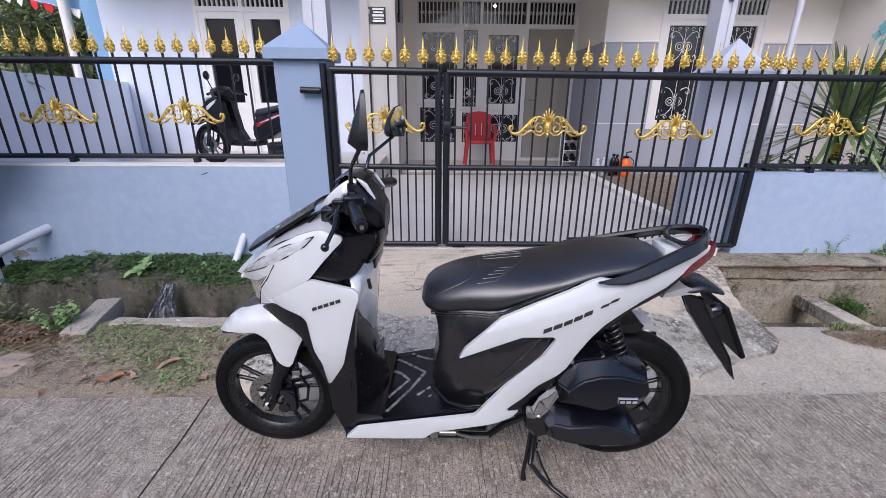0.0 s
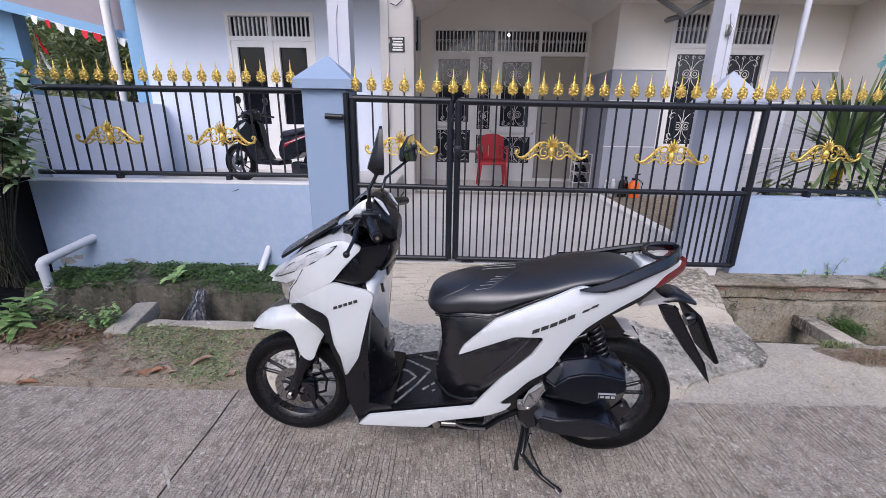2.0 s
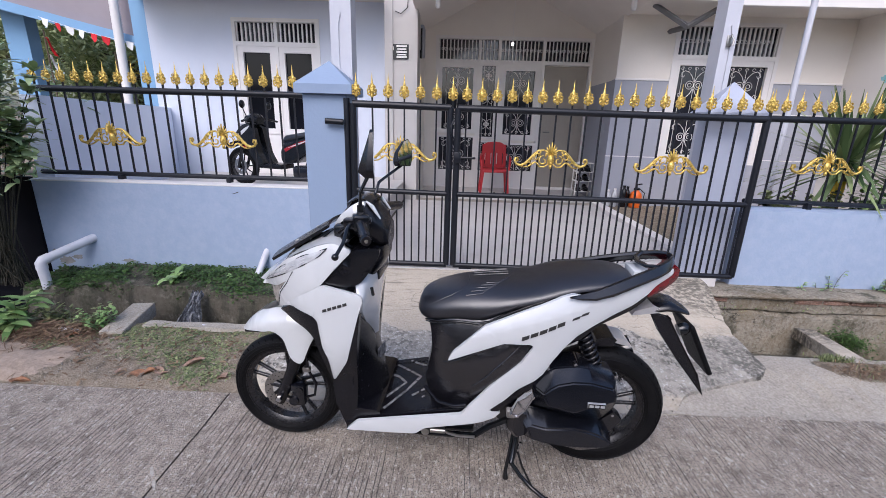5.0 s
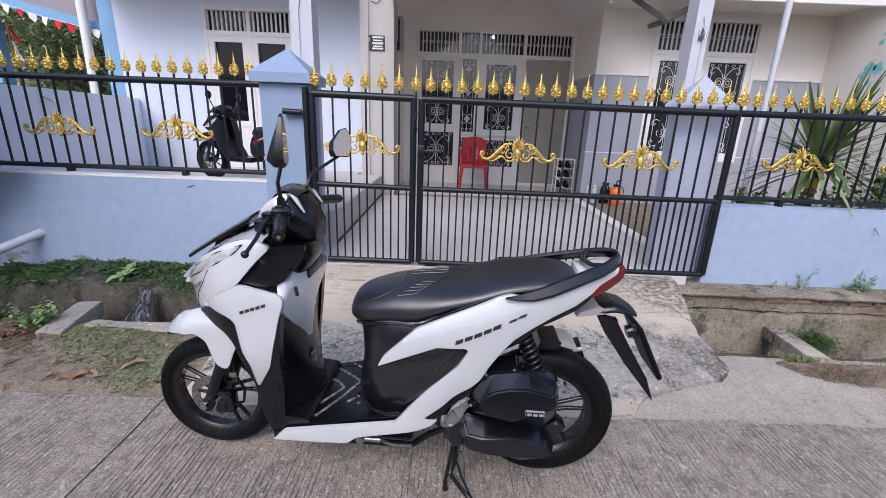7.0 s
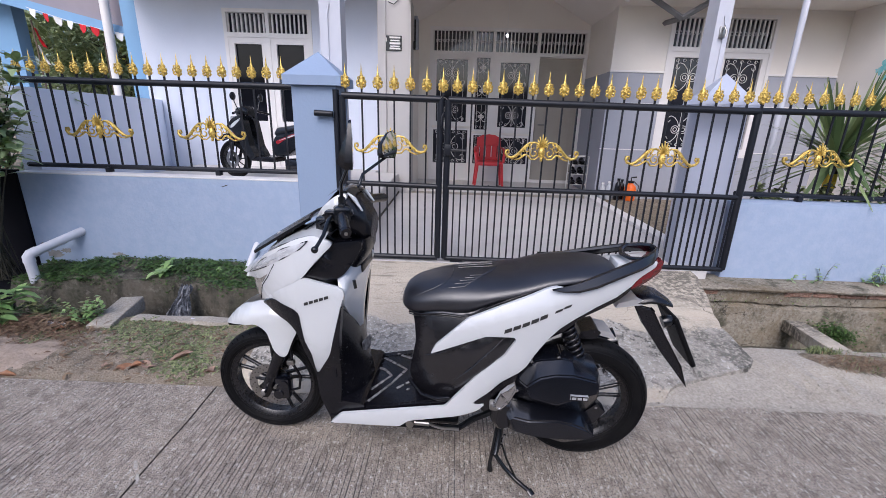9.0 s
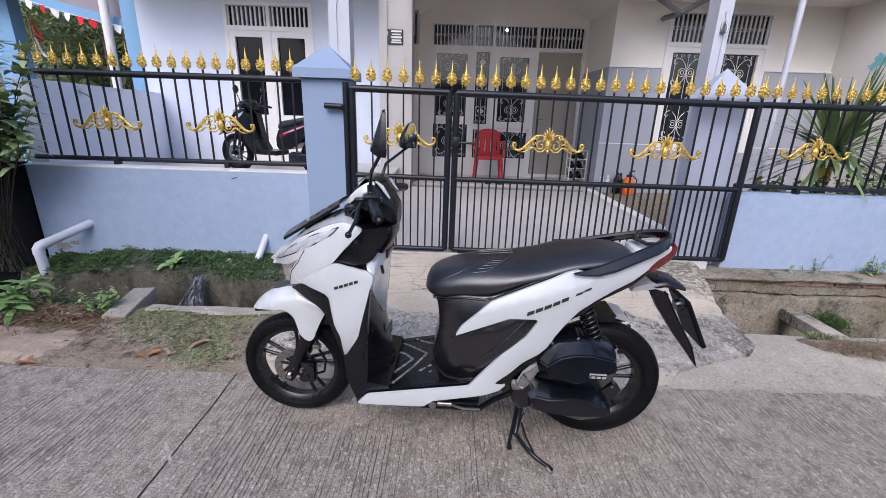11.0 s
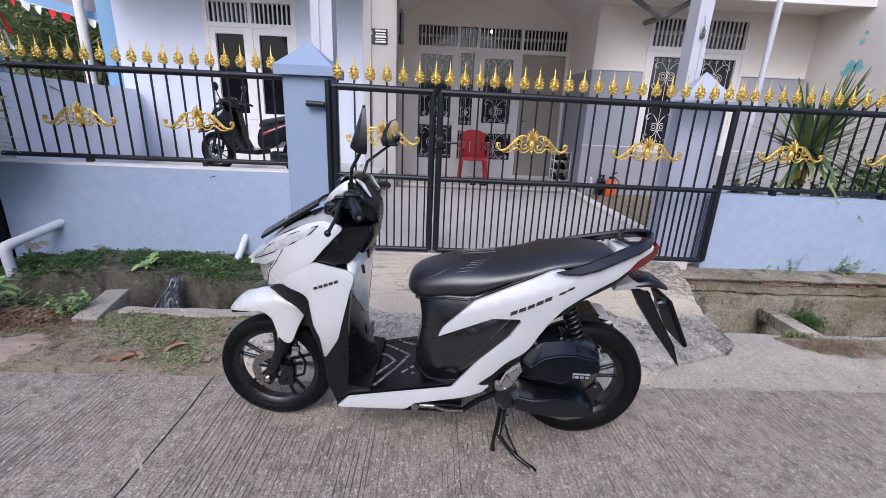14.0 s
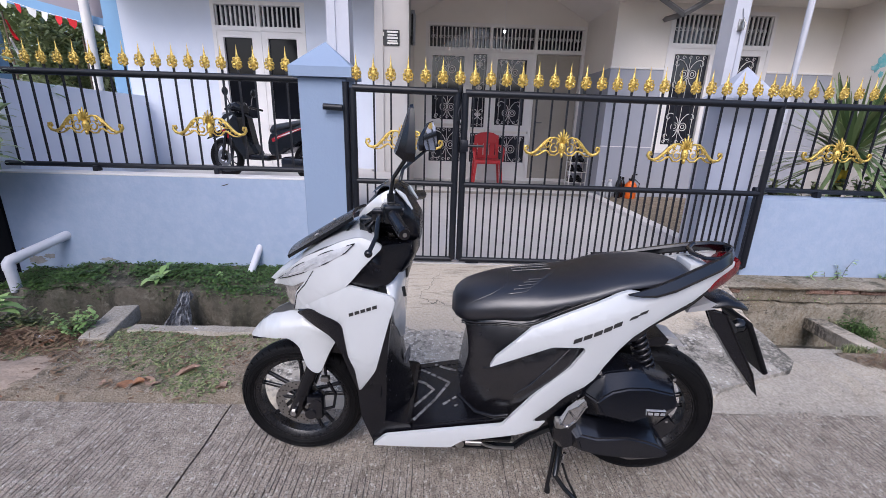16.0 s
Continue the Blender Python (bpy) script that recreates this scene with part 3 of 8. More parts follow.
def spike_mesh():
    """A cast spearhead: a ribbed leaf body, three pairs of curled lobes and a slim point."""
    b = NB()
    lathe(b, [(0.006, 0.0), (0.011, 0.008), (0.014, 0.016), (0.009, 0.024), (0.018, 0.034), (0.023, 0.048), (0.022, 0.064), (0.015, 0.084), (0.0085, 0.102), (0.0048, 0.124), (0.0005, 0.172)], 8,
          Matrix.Diagonal((1, 0.6, 1, 1)))
    for z, r in ((0.046, 0.009), (0.072, 0.008), (0.094, 0.006)):
        bmesh.ops.create_icosphere(b, subdivisions=1, radius=r, matrix=Matrix.Translation((0, -0.010, z)) @ Matrix.Diagonal((0.7, 0.8, 1.3, 1)))
    for s in (-1, 1):
        for z, w, r in ((0.020, 0.030, 0.0070), (0.042, 0.032, 0.0070), (0.066, 0.024, 0.0056)):
            tube(b, [(s * 0.008, -0.004, z + 0.006), (s * w * 0.7, -0.007, z - 0.003), (s * w, -0.008, z + 0.006), (s * (w - 0.002), -0.010, z + 0.016), (s * (w - 0.011), -0.011, z + 0.018), (s * (w - 0.014), -0.011, z + 0.010)],
                 [r * 0.7, r, r, r * 0.9, r * 0.7, r * 0.5], 6)
    return cast(b, "spike")


def ornament_mesh():
    """A cast openwork scroll: a palmette over a mask boss, leafy wings that fall and end in volutes."""
    b = NB()

    def sweep(pts, r, y=-0.006, fl=0.8):
        n = len(pts)
        tube(b, [(x, y, z) for x, z in pts], [r * (0.55 + 0.45 * math.sin(math.pi * min(1, (i + 0.6) / n))) for i in range(n)], 6, flat=fl)

    def volute(cx, cz, r, a0, turn, w, n=11):
        sweep([(cx + r * (1 - 0.75 * i / (n - 1)) * math.cos(a0 + turn * i / (n - 1)), cz + r * (1 - 0.75 * i / (n - 1)) * math.sin(a0 + turn * i / (n - 1))) for i in range(n)], w, -0.009)
    for k in range(-4, 5):
        a = radians(k * 15)
        L = 0.098 - 0.012 * abs(k)
        tube(b, [(0.012 * math.sin(a), -0.004, 0.010 + 0.012 * math.cos(a)), (0.7 * L * math.sin(a), -0.014, 0.010 + 0.7 * L * math.cos(a)), (L * math.sin(a), -0.008, 0.010 + L * math.cos(a))], [0.004, 0.0072, 0.0042], 6)
    lathe(b, [(0.0005, 0.020), (0.016, 0.016), (0.026, 0.004), (0.027, -0.004), (0.0005, -0.006)], 12, pose(0, -0.004, -0.014, 90) @ Matrix.Diagonal((1, 1.5, 1, 1)))
    for x, z, r in ((-0.009, -0.004, 0.006), (0.009, -0.004, 0.006), (0, -0.018, 0.007), (0, -0.034, 0.008)):
        bmesh.ops.create_icosphere(b, subdivisions=1, radius=r, matrix=Matrix.Translation((x, -0.022, z)))
    sweep([(0, -0.045), (0, -0.060), (0, -0.074)], 0.014)
    for s in (-1, 1):
        sweep([(s * x, z) for x, z in ((0.022, 0.036), (0.055, 0.054), (0.092, 0.050), (0.125, 0.026), (0.158, -0.012), (0.190, -0.042), (0.222, -0.054), (0.250, -0.046), (0.266, -0.024), (0.262, -0.004), (0.246, -0.002), (0.240, -0.018), (0.250, -0.026))], 0.0125)
        sweep([(s * x, z) for x, z in ((0.018, -0.040), (0.045, -0.062), (0.080, -0.060), (0.100, -0.036), (0.118, -0.030), (0.140, -0.046), (0.168, -0.062), (0.200, -0.066))], 0.0085)
        volute(s * 0.056, -0.018, 0.036, 1.57, -s * 6.6, 0.0074)
        volute(s * 0.104, 0.004, 0.030, 1.57 + s * 1.2, -s * 6.2, 0.0068)
        volute(s * 0.140, -0.028, 0.022, 1.57 + s * 0.9, -s * 5.8, 0.0052)
        for x, z, dx, dz in ((0.075, 0.046, 0.016, -0.034), (0.100, 0.040, 0.020, -0.034), (0.124, 0.020, 0.020, -0.032), (0.146, -0.004, 0.020, -0.030), (0.168, -0.028, 0.020, -0.024), (0.034, 0.034, 0.006, -0.030), (0.200, -0.048, 0.014, -0.018)):
            sweep([(s * x, z), (s * (x + dx * 0.6), z + dz * 0.5), (s * (x + dx), z + dz)], 0.0080, -0.008)
    for v in b.verts:
        v.co.z = v.co.z * 1.06 - 0.034
    return cast(b, "scroll")


SPIKE, SCROLL = spike_mesh(), ornament_mesh()


def child(name, me, parent, m):
    o = new(name, me)
    o.parent = parent
    o.matrix_basis = m
    return o


def bar_mesh(z0, z1, w=0.0058):
    b = NB()
    box(b, (-w, -w, z0), (w, w, z1))
    me = bpy.data.meshes.new("bar")
    b.to_mesh(me)
    b.free()
    me.materials.append(M_IRON)
    return me


def rail(name, parent, a, b_, r=0.021):
    b = NB()
    tube(b, [a, b_], r, 12)
    return part(name, b, M_IRON, parent, smooth=40)


def fence(x0, x1, zl, zr, first, step, count, scrolls, feet, base):
    """A panel between x0 and x1; zl, zr: (bottom, top) rail heights at both ends."""
    f = thing("iron_fence", "black iron fence with gold spears and scrolls", "fence", pose(x0, FENCE_Y, 0))
    L = x1 - x0
    rail("top_rail", f, (0, 0, zl[1]), (L, 0, zr[1]), 0.024)
    rail("bottom_rail", f, (0, 0, zl[0]), (L, 0, zr[0]), 0.019)
    bars = bar_mesh(zl[0], zl[1])
    stub = bar_mesh(0, 0.055, 0.006)
    for i in range(count):
        x = first + step * i - x0
        if not 0 < x < L:
            continue
        d = (zr[1] - zl[1]) * x / L
        child("bar", bars, f, pose(x, 0, d))
        child("spike_stub", stub, f, pose(x, 0, zl[1] + d))
        child("spike", SPIKE, f, pose(x, -0.002, zl[1] + d + 0.045))
    for x, z in scrolls:
        child("scroll", SCROLL, f, pose(x - x0, -0.018, z))
    for x in feet:
        b = NB()
        box(b, (x - x0 - 0.018, -0.042, base), (x - x0 + 0.018, 0.010, zl[0]), 0.003)
        part("foot", b, M_IRON, f)
    return f


fence(-2.74, -0.505, (0.868, 1.52), (0.872, 1.52), -2.6394, 0.1138, 19, ((-2.075, 1.205), (-1.175, 1.21)), (-2.06, -1.16), 0.828)
fence(3.0, 7.2, (0.815, 1.445), (0.78, 1.44), 3.0385, 0.1138, 37, ((3.56, 1.145), (4.47, 1.14), (5.37, 1.135), (6.28, 1.13)), (3.5, 4.45, 5.4, 6.3), 0.76)


def gate_leaf(x0, x1, top, mid, bottom, scrolls, first, step, count, label):
    g = thing("gate_leaf", label, "gate", pose(x0, GATE_Y, 0))
    L = x1 - x0
    rail("top_rail", g, (0, 0, top[0]), (L, 0, top[1]), 0.025)
    rail("middle_rail", g, (0, 0, mid[0]), (L, 0, mid[1]), 0.02)
    rail("bottom_rail", g, (0, 0, bottom[0]), (L, 0, bottom[1]), 0.02)
    rail("stile", g, (0, 0, bottom[0]), (0, 0, top[0]), 0.024)
    rail("stile", g, (L, 0, bottom[1]), (L, 0, top[1]), 0.024)
    tall, short, stub = bar_mesh(bottom[0], top[0]), bar_mesh(bottom[0], mid[0]), bar_mesh(0, 0.055, 0.006)
    for i in range(count):
        x = first + step * i - x0
        d = (top[1] - top[0]) * x / L
        if 0.03 < x < L - 0.03:
            child("bar", tall, g, pose(x, 0, d))
        child("spike_stub", stub, g, pose(x, 0, top[0] + d))
        child("spike", SPIKE, g, pose(x, -0.002, top[0] + d + 0.045))
        if 0.03 < x - step / 2 < L - 0.03:
            child("bar", short, g, pose(x - step / 2, 0, d))
        if i == count - 1 and 0.03 < x + step / 2 < L - 0.03:
            child("bar", short, g, pose(x + step / 2, 0, d))
    for x, z in scrolls:
        child("scroll", SCROLL, g, pose(x - x0, -0.02, z))
    return g


small = gate_leaf(-0.085, 0.632, (1.462, 1.452), (0.832, 0.823), (0.252, 0.25), ((0.27, 1.165),), -0.058, 0.1175, 7, "narrow black iron gate leaf with gold spears, closed")
wide = gate_leaf(0.688, 2.905, (1.450, 1.432), (0.822, 0.812), (0.25, 0.235), ((1.385, 1.15), (2.27, 1.13)), 0.748, 0.1086, 21, "wide black iron gate leaf with gold spears, closed")
# hinges, lock and drop bolt on the gate
b = NB()
tube(b, [(-0.05, 0.02, 0.26), (-0.05, 0.02, 1.50)], 0.024, 12)
part("hinge_post", b, M_IRON, small, smooth=40)
b = NB()
tube(b, [(-0.20, -0.02, 1.335), (-0.07, -0.02, 1.33)], 0.022, 10)
part("hinge_arm", b, M_IRON, small, smooth=40)
b = NB()
tube(b, [(0.0, -0.03, 1.10), (0.14, -0.03, 1.10)], 0.009, 8)
box(b, (-0.02, -0.045, 1.06), (0.03, -0.02, 1.14), 0.004)
part("slide_bolt", b, M_IRON, wide, smooth=40)
b = NB()
tube(b, [(-0.03, -0.035, 1.36), (-0.045, -0.05, 1.33), (-0.045, -0.05, 1.27), (-0.03, -0.035, 1.24)], 0.007, 8)
part("pull_handle", b, M_IRON, wide, smooth=60)
for x in (0.10, 0.85, 2.15):
    b = NB()
    box(b, (x - 0.05, -0.015, 0.222), (x + 0.05, 0.03, 0.24), 0.003)
    part("floor_guide", b, M_IRON, wide)

# ---- drain pipes ----
p = thing("drain_pipe", "white plastic drain pipe with an elbow, out of the wall", "pipe", pose(-2.288, WALL_Y, 0.354))
b = NB()
o = Vector((-2.288, WALL_Y, 0.354))
tube(b, [Vector(v) - o for v in ((-2.28, 1.83, 0.36), (-2.43, 1.53, 0.262))], 0.034, 18)
part("pipe", b, M_PVC, p, smooth=40)
b = NB()
tube(b, [Vector(v) - o for v in ((-2.425, 1.54, 0.265), (-2.446, 1.498, 0.250), (-2.452, 1.486, 0.232), (-2.450, 1.484, 0.19))], 0.038, 18)
part("elbow", b, M_PVC, p, smooth=50)
b = NB()
tube(b, [Vector(v) - o for v in ((-2.450, 1.484, 0.195), (-2.437, 1.482, 0.03))], 0.034, 18, caps=False)
tube(b, [Vector(v) - o for v in ((-2.450, 1.484, 0.195), (-2.437, 1.482, 0.03))], 0.029, 18, caps=False)
part("outlet", b, M_PVC, p, smooth=40)
p = thing("drain_pipe", "short white plastic drain pipe stub with an open mouth", "pipe", pose(-0.845, WALL_Y, 0.29))
b = NB()
for r in (0.026, 0.021):
    tube(b, [(0.0, 0.02, 0.01), (-0.037, -0.115, -0.165)], r, 18, caps=False)
part("pipe", b, M_PVC, p, smooth=40)


# ---- yard ----
bm = NB()
for x in range(-8, 8):
    for y in range(8):
        x0, y0 = -0.42 + 0.4 * x, 1.735 + 0.4 * y
        if x0 + 0.4 > 2.79 or (x0 < -0.5 and y0 < 2.0):
            continue
        box(bm, (x0 + 0.0012, y0 + 0.0012, 0.10), (x0 + 0.3988, min(y0 + 0.3988, 5.25), YARD))
for x in range(7):
    for y in range(3):
        box(bm, (0.10 + 0.4 * x + 0.002, 5.252 + 0.4 * y, 0.10), (min(0.10 + 0.4 * x + 0.398, 2.93), 5.25 + 0.4 * y + 0.398, YARD + 0.02))
setting("floor", bm, M_TILE, "light grey square tiles of the driveway and porch")
bm = NB()
box(bm, (-6, 2.02, -0.3), (7, 9, 0.205))
box(bm, (-0.44, 1.735, -0.3), (2.40, 2.02, 0.205))
setting("floor_base", bm, M_CONC, "grey mortar bed under the tiles")
bm = NB()
box(bm, (2.785, 2.25, 0.1), (2.92, 5.08, 0.262), 0.006)
setting("kerb", bm, M_TRIM, "white painted kerb beside the driveway")
bm = NB()
grid(bm, span(2.9, 6.1, 40), span(2.02, 5.08, 36), lambda x, y: 0.215 + (0.35 * min(1, max(0, (2.9 - y) / 0.3)) if x > 3.35 else 0) + 0.015 * lump(x, y, 6))
setting("garden_bed", bm, M_SOIL, "brown soil of the garden bed behind the wall", smooth=60)


def wall(name, x0, x1, y0, y1, z0, z1, mat, label, holes=()):
    """A wall along x with holes (a, b, low, high) cut through it."""
    b = NB()
    cuts = sorted({x0, x1, *[h[0] for h in holes], *[h[1] for h in holes]})
    for a, c in zip(cuts, cuts[1:]):
        hs = sorted((h for h in holes if h[0] <= a and h[1] >= c), key=lambda h: h[2])
        z = z0
        for h in hs:
            if h[2] > z:
                box(b, (a, y0, z), (c, y1, h[2]))
            z = h[3]
        if z < z1:
            box(b, (a, y0, z), (c, y1, z1))
    bmesh.ops.remove_doubles(b, verts=b.verts, dist=1e-5)
    return setting(name, b, mat, label)


FL, FR, DY = 5.25, 5.08, 6.38
# white house paint tinted blue: the sky's light is put into the colour
M_WALL_SKYLIT = material("sky_tinted_white_paint", (0.62, 0.66, 0.75), 0.75, var=(0.55, 0.585, 0.675), scale=1.3, amount=0.5, bump=0.15, bump_scale=50)
wall("wall_west", -3.92, -0.37, FL, FL + 0.15, 0.1, 3.5, M_WALL_SKYLIT, "plain white house front with a barred window", [(-2.66, -1.37, 0.25, 2.74)])
# white house paint copied darker, with the pier's shade in the colour
M_PIER = material("shaded_white_pier_paint", (0.50, 0.48, 0.465), 0.75, var=(0.44, 0.42, 0.405), scale=1.6, amount=0.5, bump=0.15, bump_scale=50)
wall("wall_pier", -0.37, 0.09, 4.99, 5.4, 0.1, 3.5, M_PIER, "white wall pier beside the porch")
bm = NB()
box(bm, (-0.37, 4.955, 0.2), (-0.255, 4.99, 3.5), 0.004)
# greyer, bluer copy of the white trim; the columns' shade is painted in
M_COLUMN = material("shaded_white_column_paint", (0.54, 0.55, 0.60), 0.6, var=(0.45, 0.46, 0.51), scale=4, amount=0.5, bump=0.1, bump_scale=45)
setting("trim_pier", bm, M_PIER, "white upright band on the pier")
bm = NB()
box(bm, (-0.06, 5.4, 0.1), (0.09, DY, 3.9))
setting("wall_porch_left", bm, M_WALL_WHITE, "white side wall of the porch")
wall("wall_porch_back", -0.06, 3.1, DY, DY + 0.15, 0.1, 4.2, M_WALL_WHITE, "white back wall of the porch", [(0.28, 2.95, 0.24, 2.79)])
bm = NB()
box(bm, (2.95, FR + 0.15, 2.03), (3.1, DY, 3.9))
setting("wall_porch_right", bm, M_WALL_WHITE, "white side wall of the porch")
bm = NB()
box(bm, (2.945, FR + 0.15, 0.1), (3.1, DY, 2.03))
setting("wall_porch_right_dado", bm, M_DADO, "grey lower side wall of the porch")
wall("wall_east", 2.93, 6.1, FR, FR + 0.15, 2.03, 3.5, M_WALL_WHITE, "white upper house front", [(3.68, 5.14, 2.03, 2.79)])
wall("wall_east_dado", 2.925, 6.1, FR - 0.006, FR + 0.15, 0.1, 2.03, M_DADO, "grey painted lower house front", [(3.68, 5.14, 0.88, 2.03)])
bm = NB()
for a, c in ((2.915, 3.68), (5.14, 6.1)):
    box(bm, (a, FR - 0.02, 2.02), (c, FR, 2.045), 0.004)
    for z in (1.60, 0.95):
        box(bm, (a, FR - 0.010, z), (c, FR - 0.004, z + 0.012))
setting("trim_dado", bm, M_TRIM, "thin pale lines along the grey dado")
bm = NB()
box(bm, (6.1, 1.9, 0.1), (6.3, 9, 3.6))
setting("wall_boundary_right", bm, M_WALL_WHITE, "tall white boundary wall")
bm = NB()
a, c = Vector((-2.70, 2.02, 0)), Vector((-3.75, 5.28, 0))
d = (c - a).normalized()
n = Vector((-d.y, d.x, 0)) * 0.12
vs = [bm.verts.new((p.x, p.y, z)) for z in (0.1, 1.47) for p in (a, c, c + n, a + n)]
for f in ((3, 2, 1, 0), (4, 5, 6, 7), (0, 1, 5, 4), (1, 2, 6, 5), (2, 3, 7, 6), (3, 0, 4, 7)):
    bm.faces.new([vs[i] for i in f])
setting("wall_boundary_left", bm, material("pale_lavender_paint", (0.77, 0.83, 0.94), 0.75, var=(0.73, 0.785, 0.90), scale=1.5, amount=0.5, bump=0.15, bump_scale=45), "pale blue boundary wall inside the yard")
# house body behind the fronts, roofs and ceilings
bm = NB()
box(bm, (-3.9, 9.0, 0.1), (6.2, 9.2, 3.5))
setting("wall_back", bm, M_WALL_WHITE, "plain rear wall of the house")
bm = NB()
box(bm, (-4.0, FL + 0.0, 3.5), (-0.06, 9.2, 3.6))
box(bm, (3.1, FR, 3.5), (6.3, 9.2, 3.6))
setting("ceiling_rooms", bm, M_WALL_WHITE, "white room ceilings")
bm = NB()
RX, RZ, EZ = 1.52, 3.62, 2.84
for s, xe in ((-1, 0.06), (1, 2.98)):
    vs = [bm.verts.new(v) for v in ((RX, 2.0, RZ), (xe, 2.0, EZ), (xe, DY, EZ), (RX, DY, RZ), (RX, 2.0, RZ + 0.06), (xe, 2.0, EZ + 0.06), (xe, DY, EZ + 0.06), (RX, DY, RZ + 0.06))]
    for f in ((0, 1, 2, 3), (4, 7, 6, 5), (0, 4, 5, 1), (1, 5, 6, 2), (3, 2, 6, 7)):
        bm.faces.new([vs[i] for i in f])
setting("ceiling_porch", bm, M_WALL_WHITE, "white gabled ceiling over the driveway")
bm = NB()
box(bm, (2.98, 4.36, 2.865), (6.1, FR, 2.925))
setting("ceiling_eave_right", bm, M_WALL_WHITE, "white boarded eave over the right front")
bm = NB()
box(bm, (3.9, 4.28, 2.80), (6.1, 4.36, 2.98), 0.006)
setting("trim_fascia", bm, M_TRIM, "white fascia board of the eave")
bm = NB()
box(bm, (-4.0, 4.35, 2.98), (-0.40, FL, 3.04))
setting("ceiling_eave_left", bm, M_WALL_WHITE, "white eave over the left front")
# trusses
bm = NB()
for a, c in (((3.578, 4.6, 2.625), (3.12, 4.6, 2.87)), ((3.578, 4.6, 2.625), (3.90, 4.55, 2.82)), ((3.578, 4.6, 2.625), (3.578, FR, 2.66))):
    tube(bm, [a, c], 0.035, 4)
setting("beam_valley", bm, M_TRUSS, "grey steel valley beams under the roof")
bm = NB()
for y in (3.0, 3.4, 3.8):
    tube(bm, [(-0.95, y + 1.0, 2.86), (-0.50, y, 2.70)], 0.022, 4)
setting("beam_rafters", bm, M_TRUSS, "dark rafter ends of the left eave")


def column(x0, x1, y0, y1):
    c = thing("porch_column", "slim white porch column with a pointed groove", "column", pose((x0 + x1) / 2, (y0 + y1) / 2, YARD))
    w, d, h, g = (x1 - x0) / 2, (y1 - y0) / 2, 3.35, 0.018
    b = NB()
    box(b, (-w, -d + 0.012, 0), (w, d, h))
    box(b, (-w, -d, 0), (-g, -d + 0.012, h))
    box(b, (g, -d, 0), (w, -d + 0.012, h))
    prism(b, [(-g, 1.83), (0, 1.92), (g, 1.83), (g, h), (-g, h)], -d, -d + 0.012)
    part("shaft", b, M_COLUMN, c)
    return c


column(-0.322, -0.16, 2.10, 2.26)
colr = column(2.725, 2.835, 2.21, 2.37)
p = thing("carport_pole", "slim white steel pole", "pole", pose(4.225, 3.4, YARD))
b = NB()
tube(b, [(0, 0, 0), (0, 0, 2.62)], 0.03, 12)
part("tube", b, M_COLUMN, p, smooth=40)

# ---- windows and doors ----
M_GRILLE = M_TRIM
M_GLASS = material("tinted_window_glass", (0.020, 0.021, 0.028), 0.07, spec=0.6)


def frame_bars(b, x0, x1, z0, z1, t, y0, y1):
    box(b, (x0, y0, z1 - t), (x1, y1, z1))
    box(b, (x0, y0, z0), (x1, y1, z0 + t))
    box(b, (x0, y0, z0 + t), (x0 + t, y1, z1 - t))
    box(b, (x1 - t, y0, z0 + t), (x1, y1, z1 - t))


def arc(cx, cz, r0, r1, a0, a1, y, n=12):
    return [(cx + (r0 + (r1 - r0) * i / (n - 1)) * math.cos(radians(a0 + (a1 - a0) * i / (n - 1))), y, cz + (r0 + (r1 - r0) * i / (n - 1)) * math.sin(radians(a0 + (a1 - a0) * i / (n - 1)))) for i in range(n)]


def grille(b, x0, x1, z0, z1, y, motifs):
    """Uprights, double curls like a butterfly, and edge scrolls."""
    w, cx = x1 - x0, (x0 + x1) / 2
    for f in (0.12, 0.5, 0.88):
        tube(b, [(x0 + w * f, y, z0), (x0 + w * f, y, z1)], 0.004, 4)
    for z in motifs:
        for s in (-1, 1):
            for r in (0.115, 0.055):
                tube(b, arc(cx + s * w * 0.125, z, r * w, r * w, 0, 360, y, 14), 0.0048, 4)
            for t in (-1, 1):
                tube(b, [(cx + s * w * q, y, z + t * w * u) for q, u in ((0.02, 0.10), (0.08, 0.24), (0.19, 0.36), (0.31, 0.40), (0.41, 0.34), (0.42, 0.25), (0.35, 0.22), (0.31, 0.28))], 0.0052, 4)
    n = max(3, int(w / 0.09))
    for k in range(n):
        for z in (z0 + 0.03, z1 - 0.03):
            tube(b, arc(x0 + w * (k + 0.5) / n, z, 0.028, 0.012, 0, 330, y, 9), 0.0035, 4)


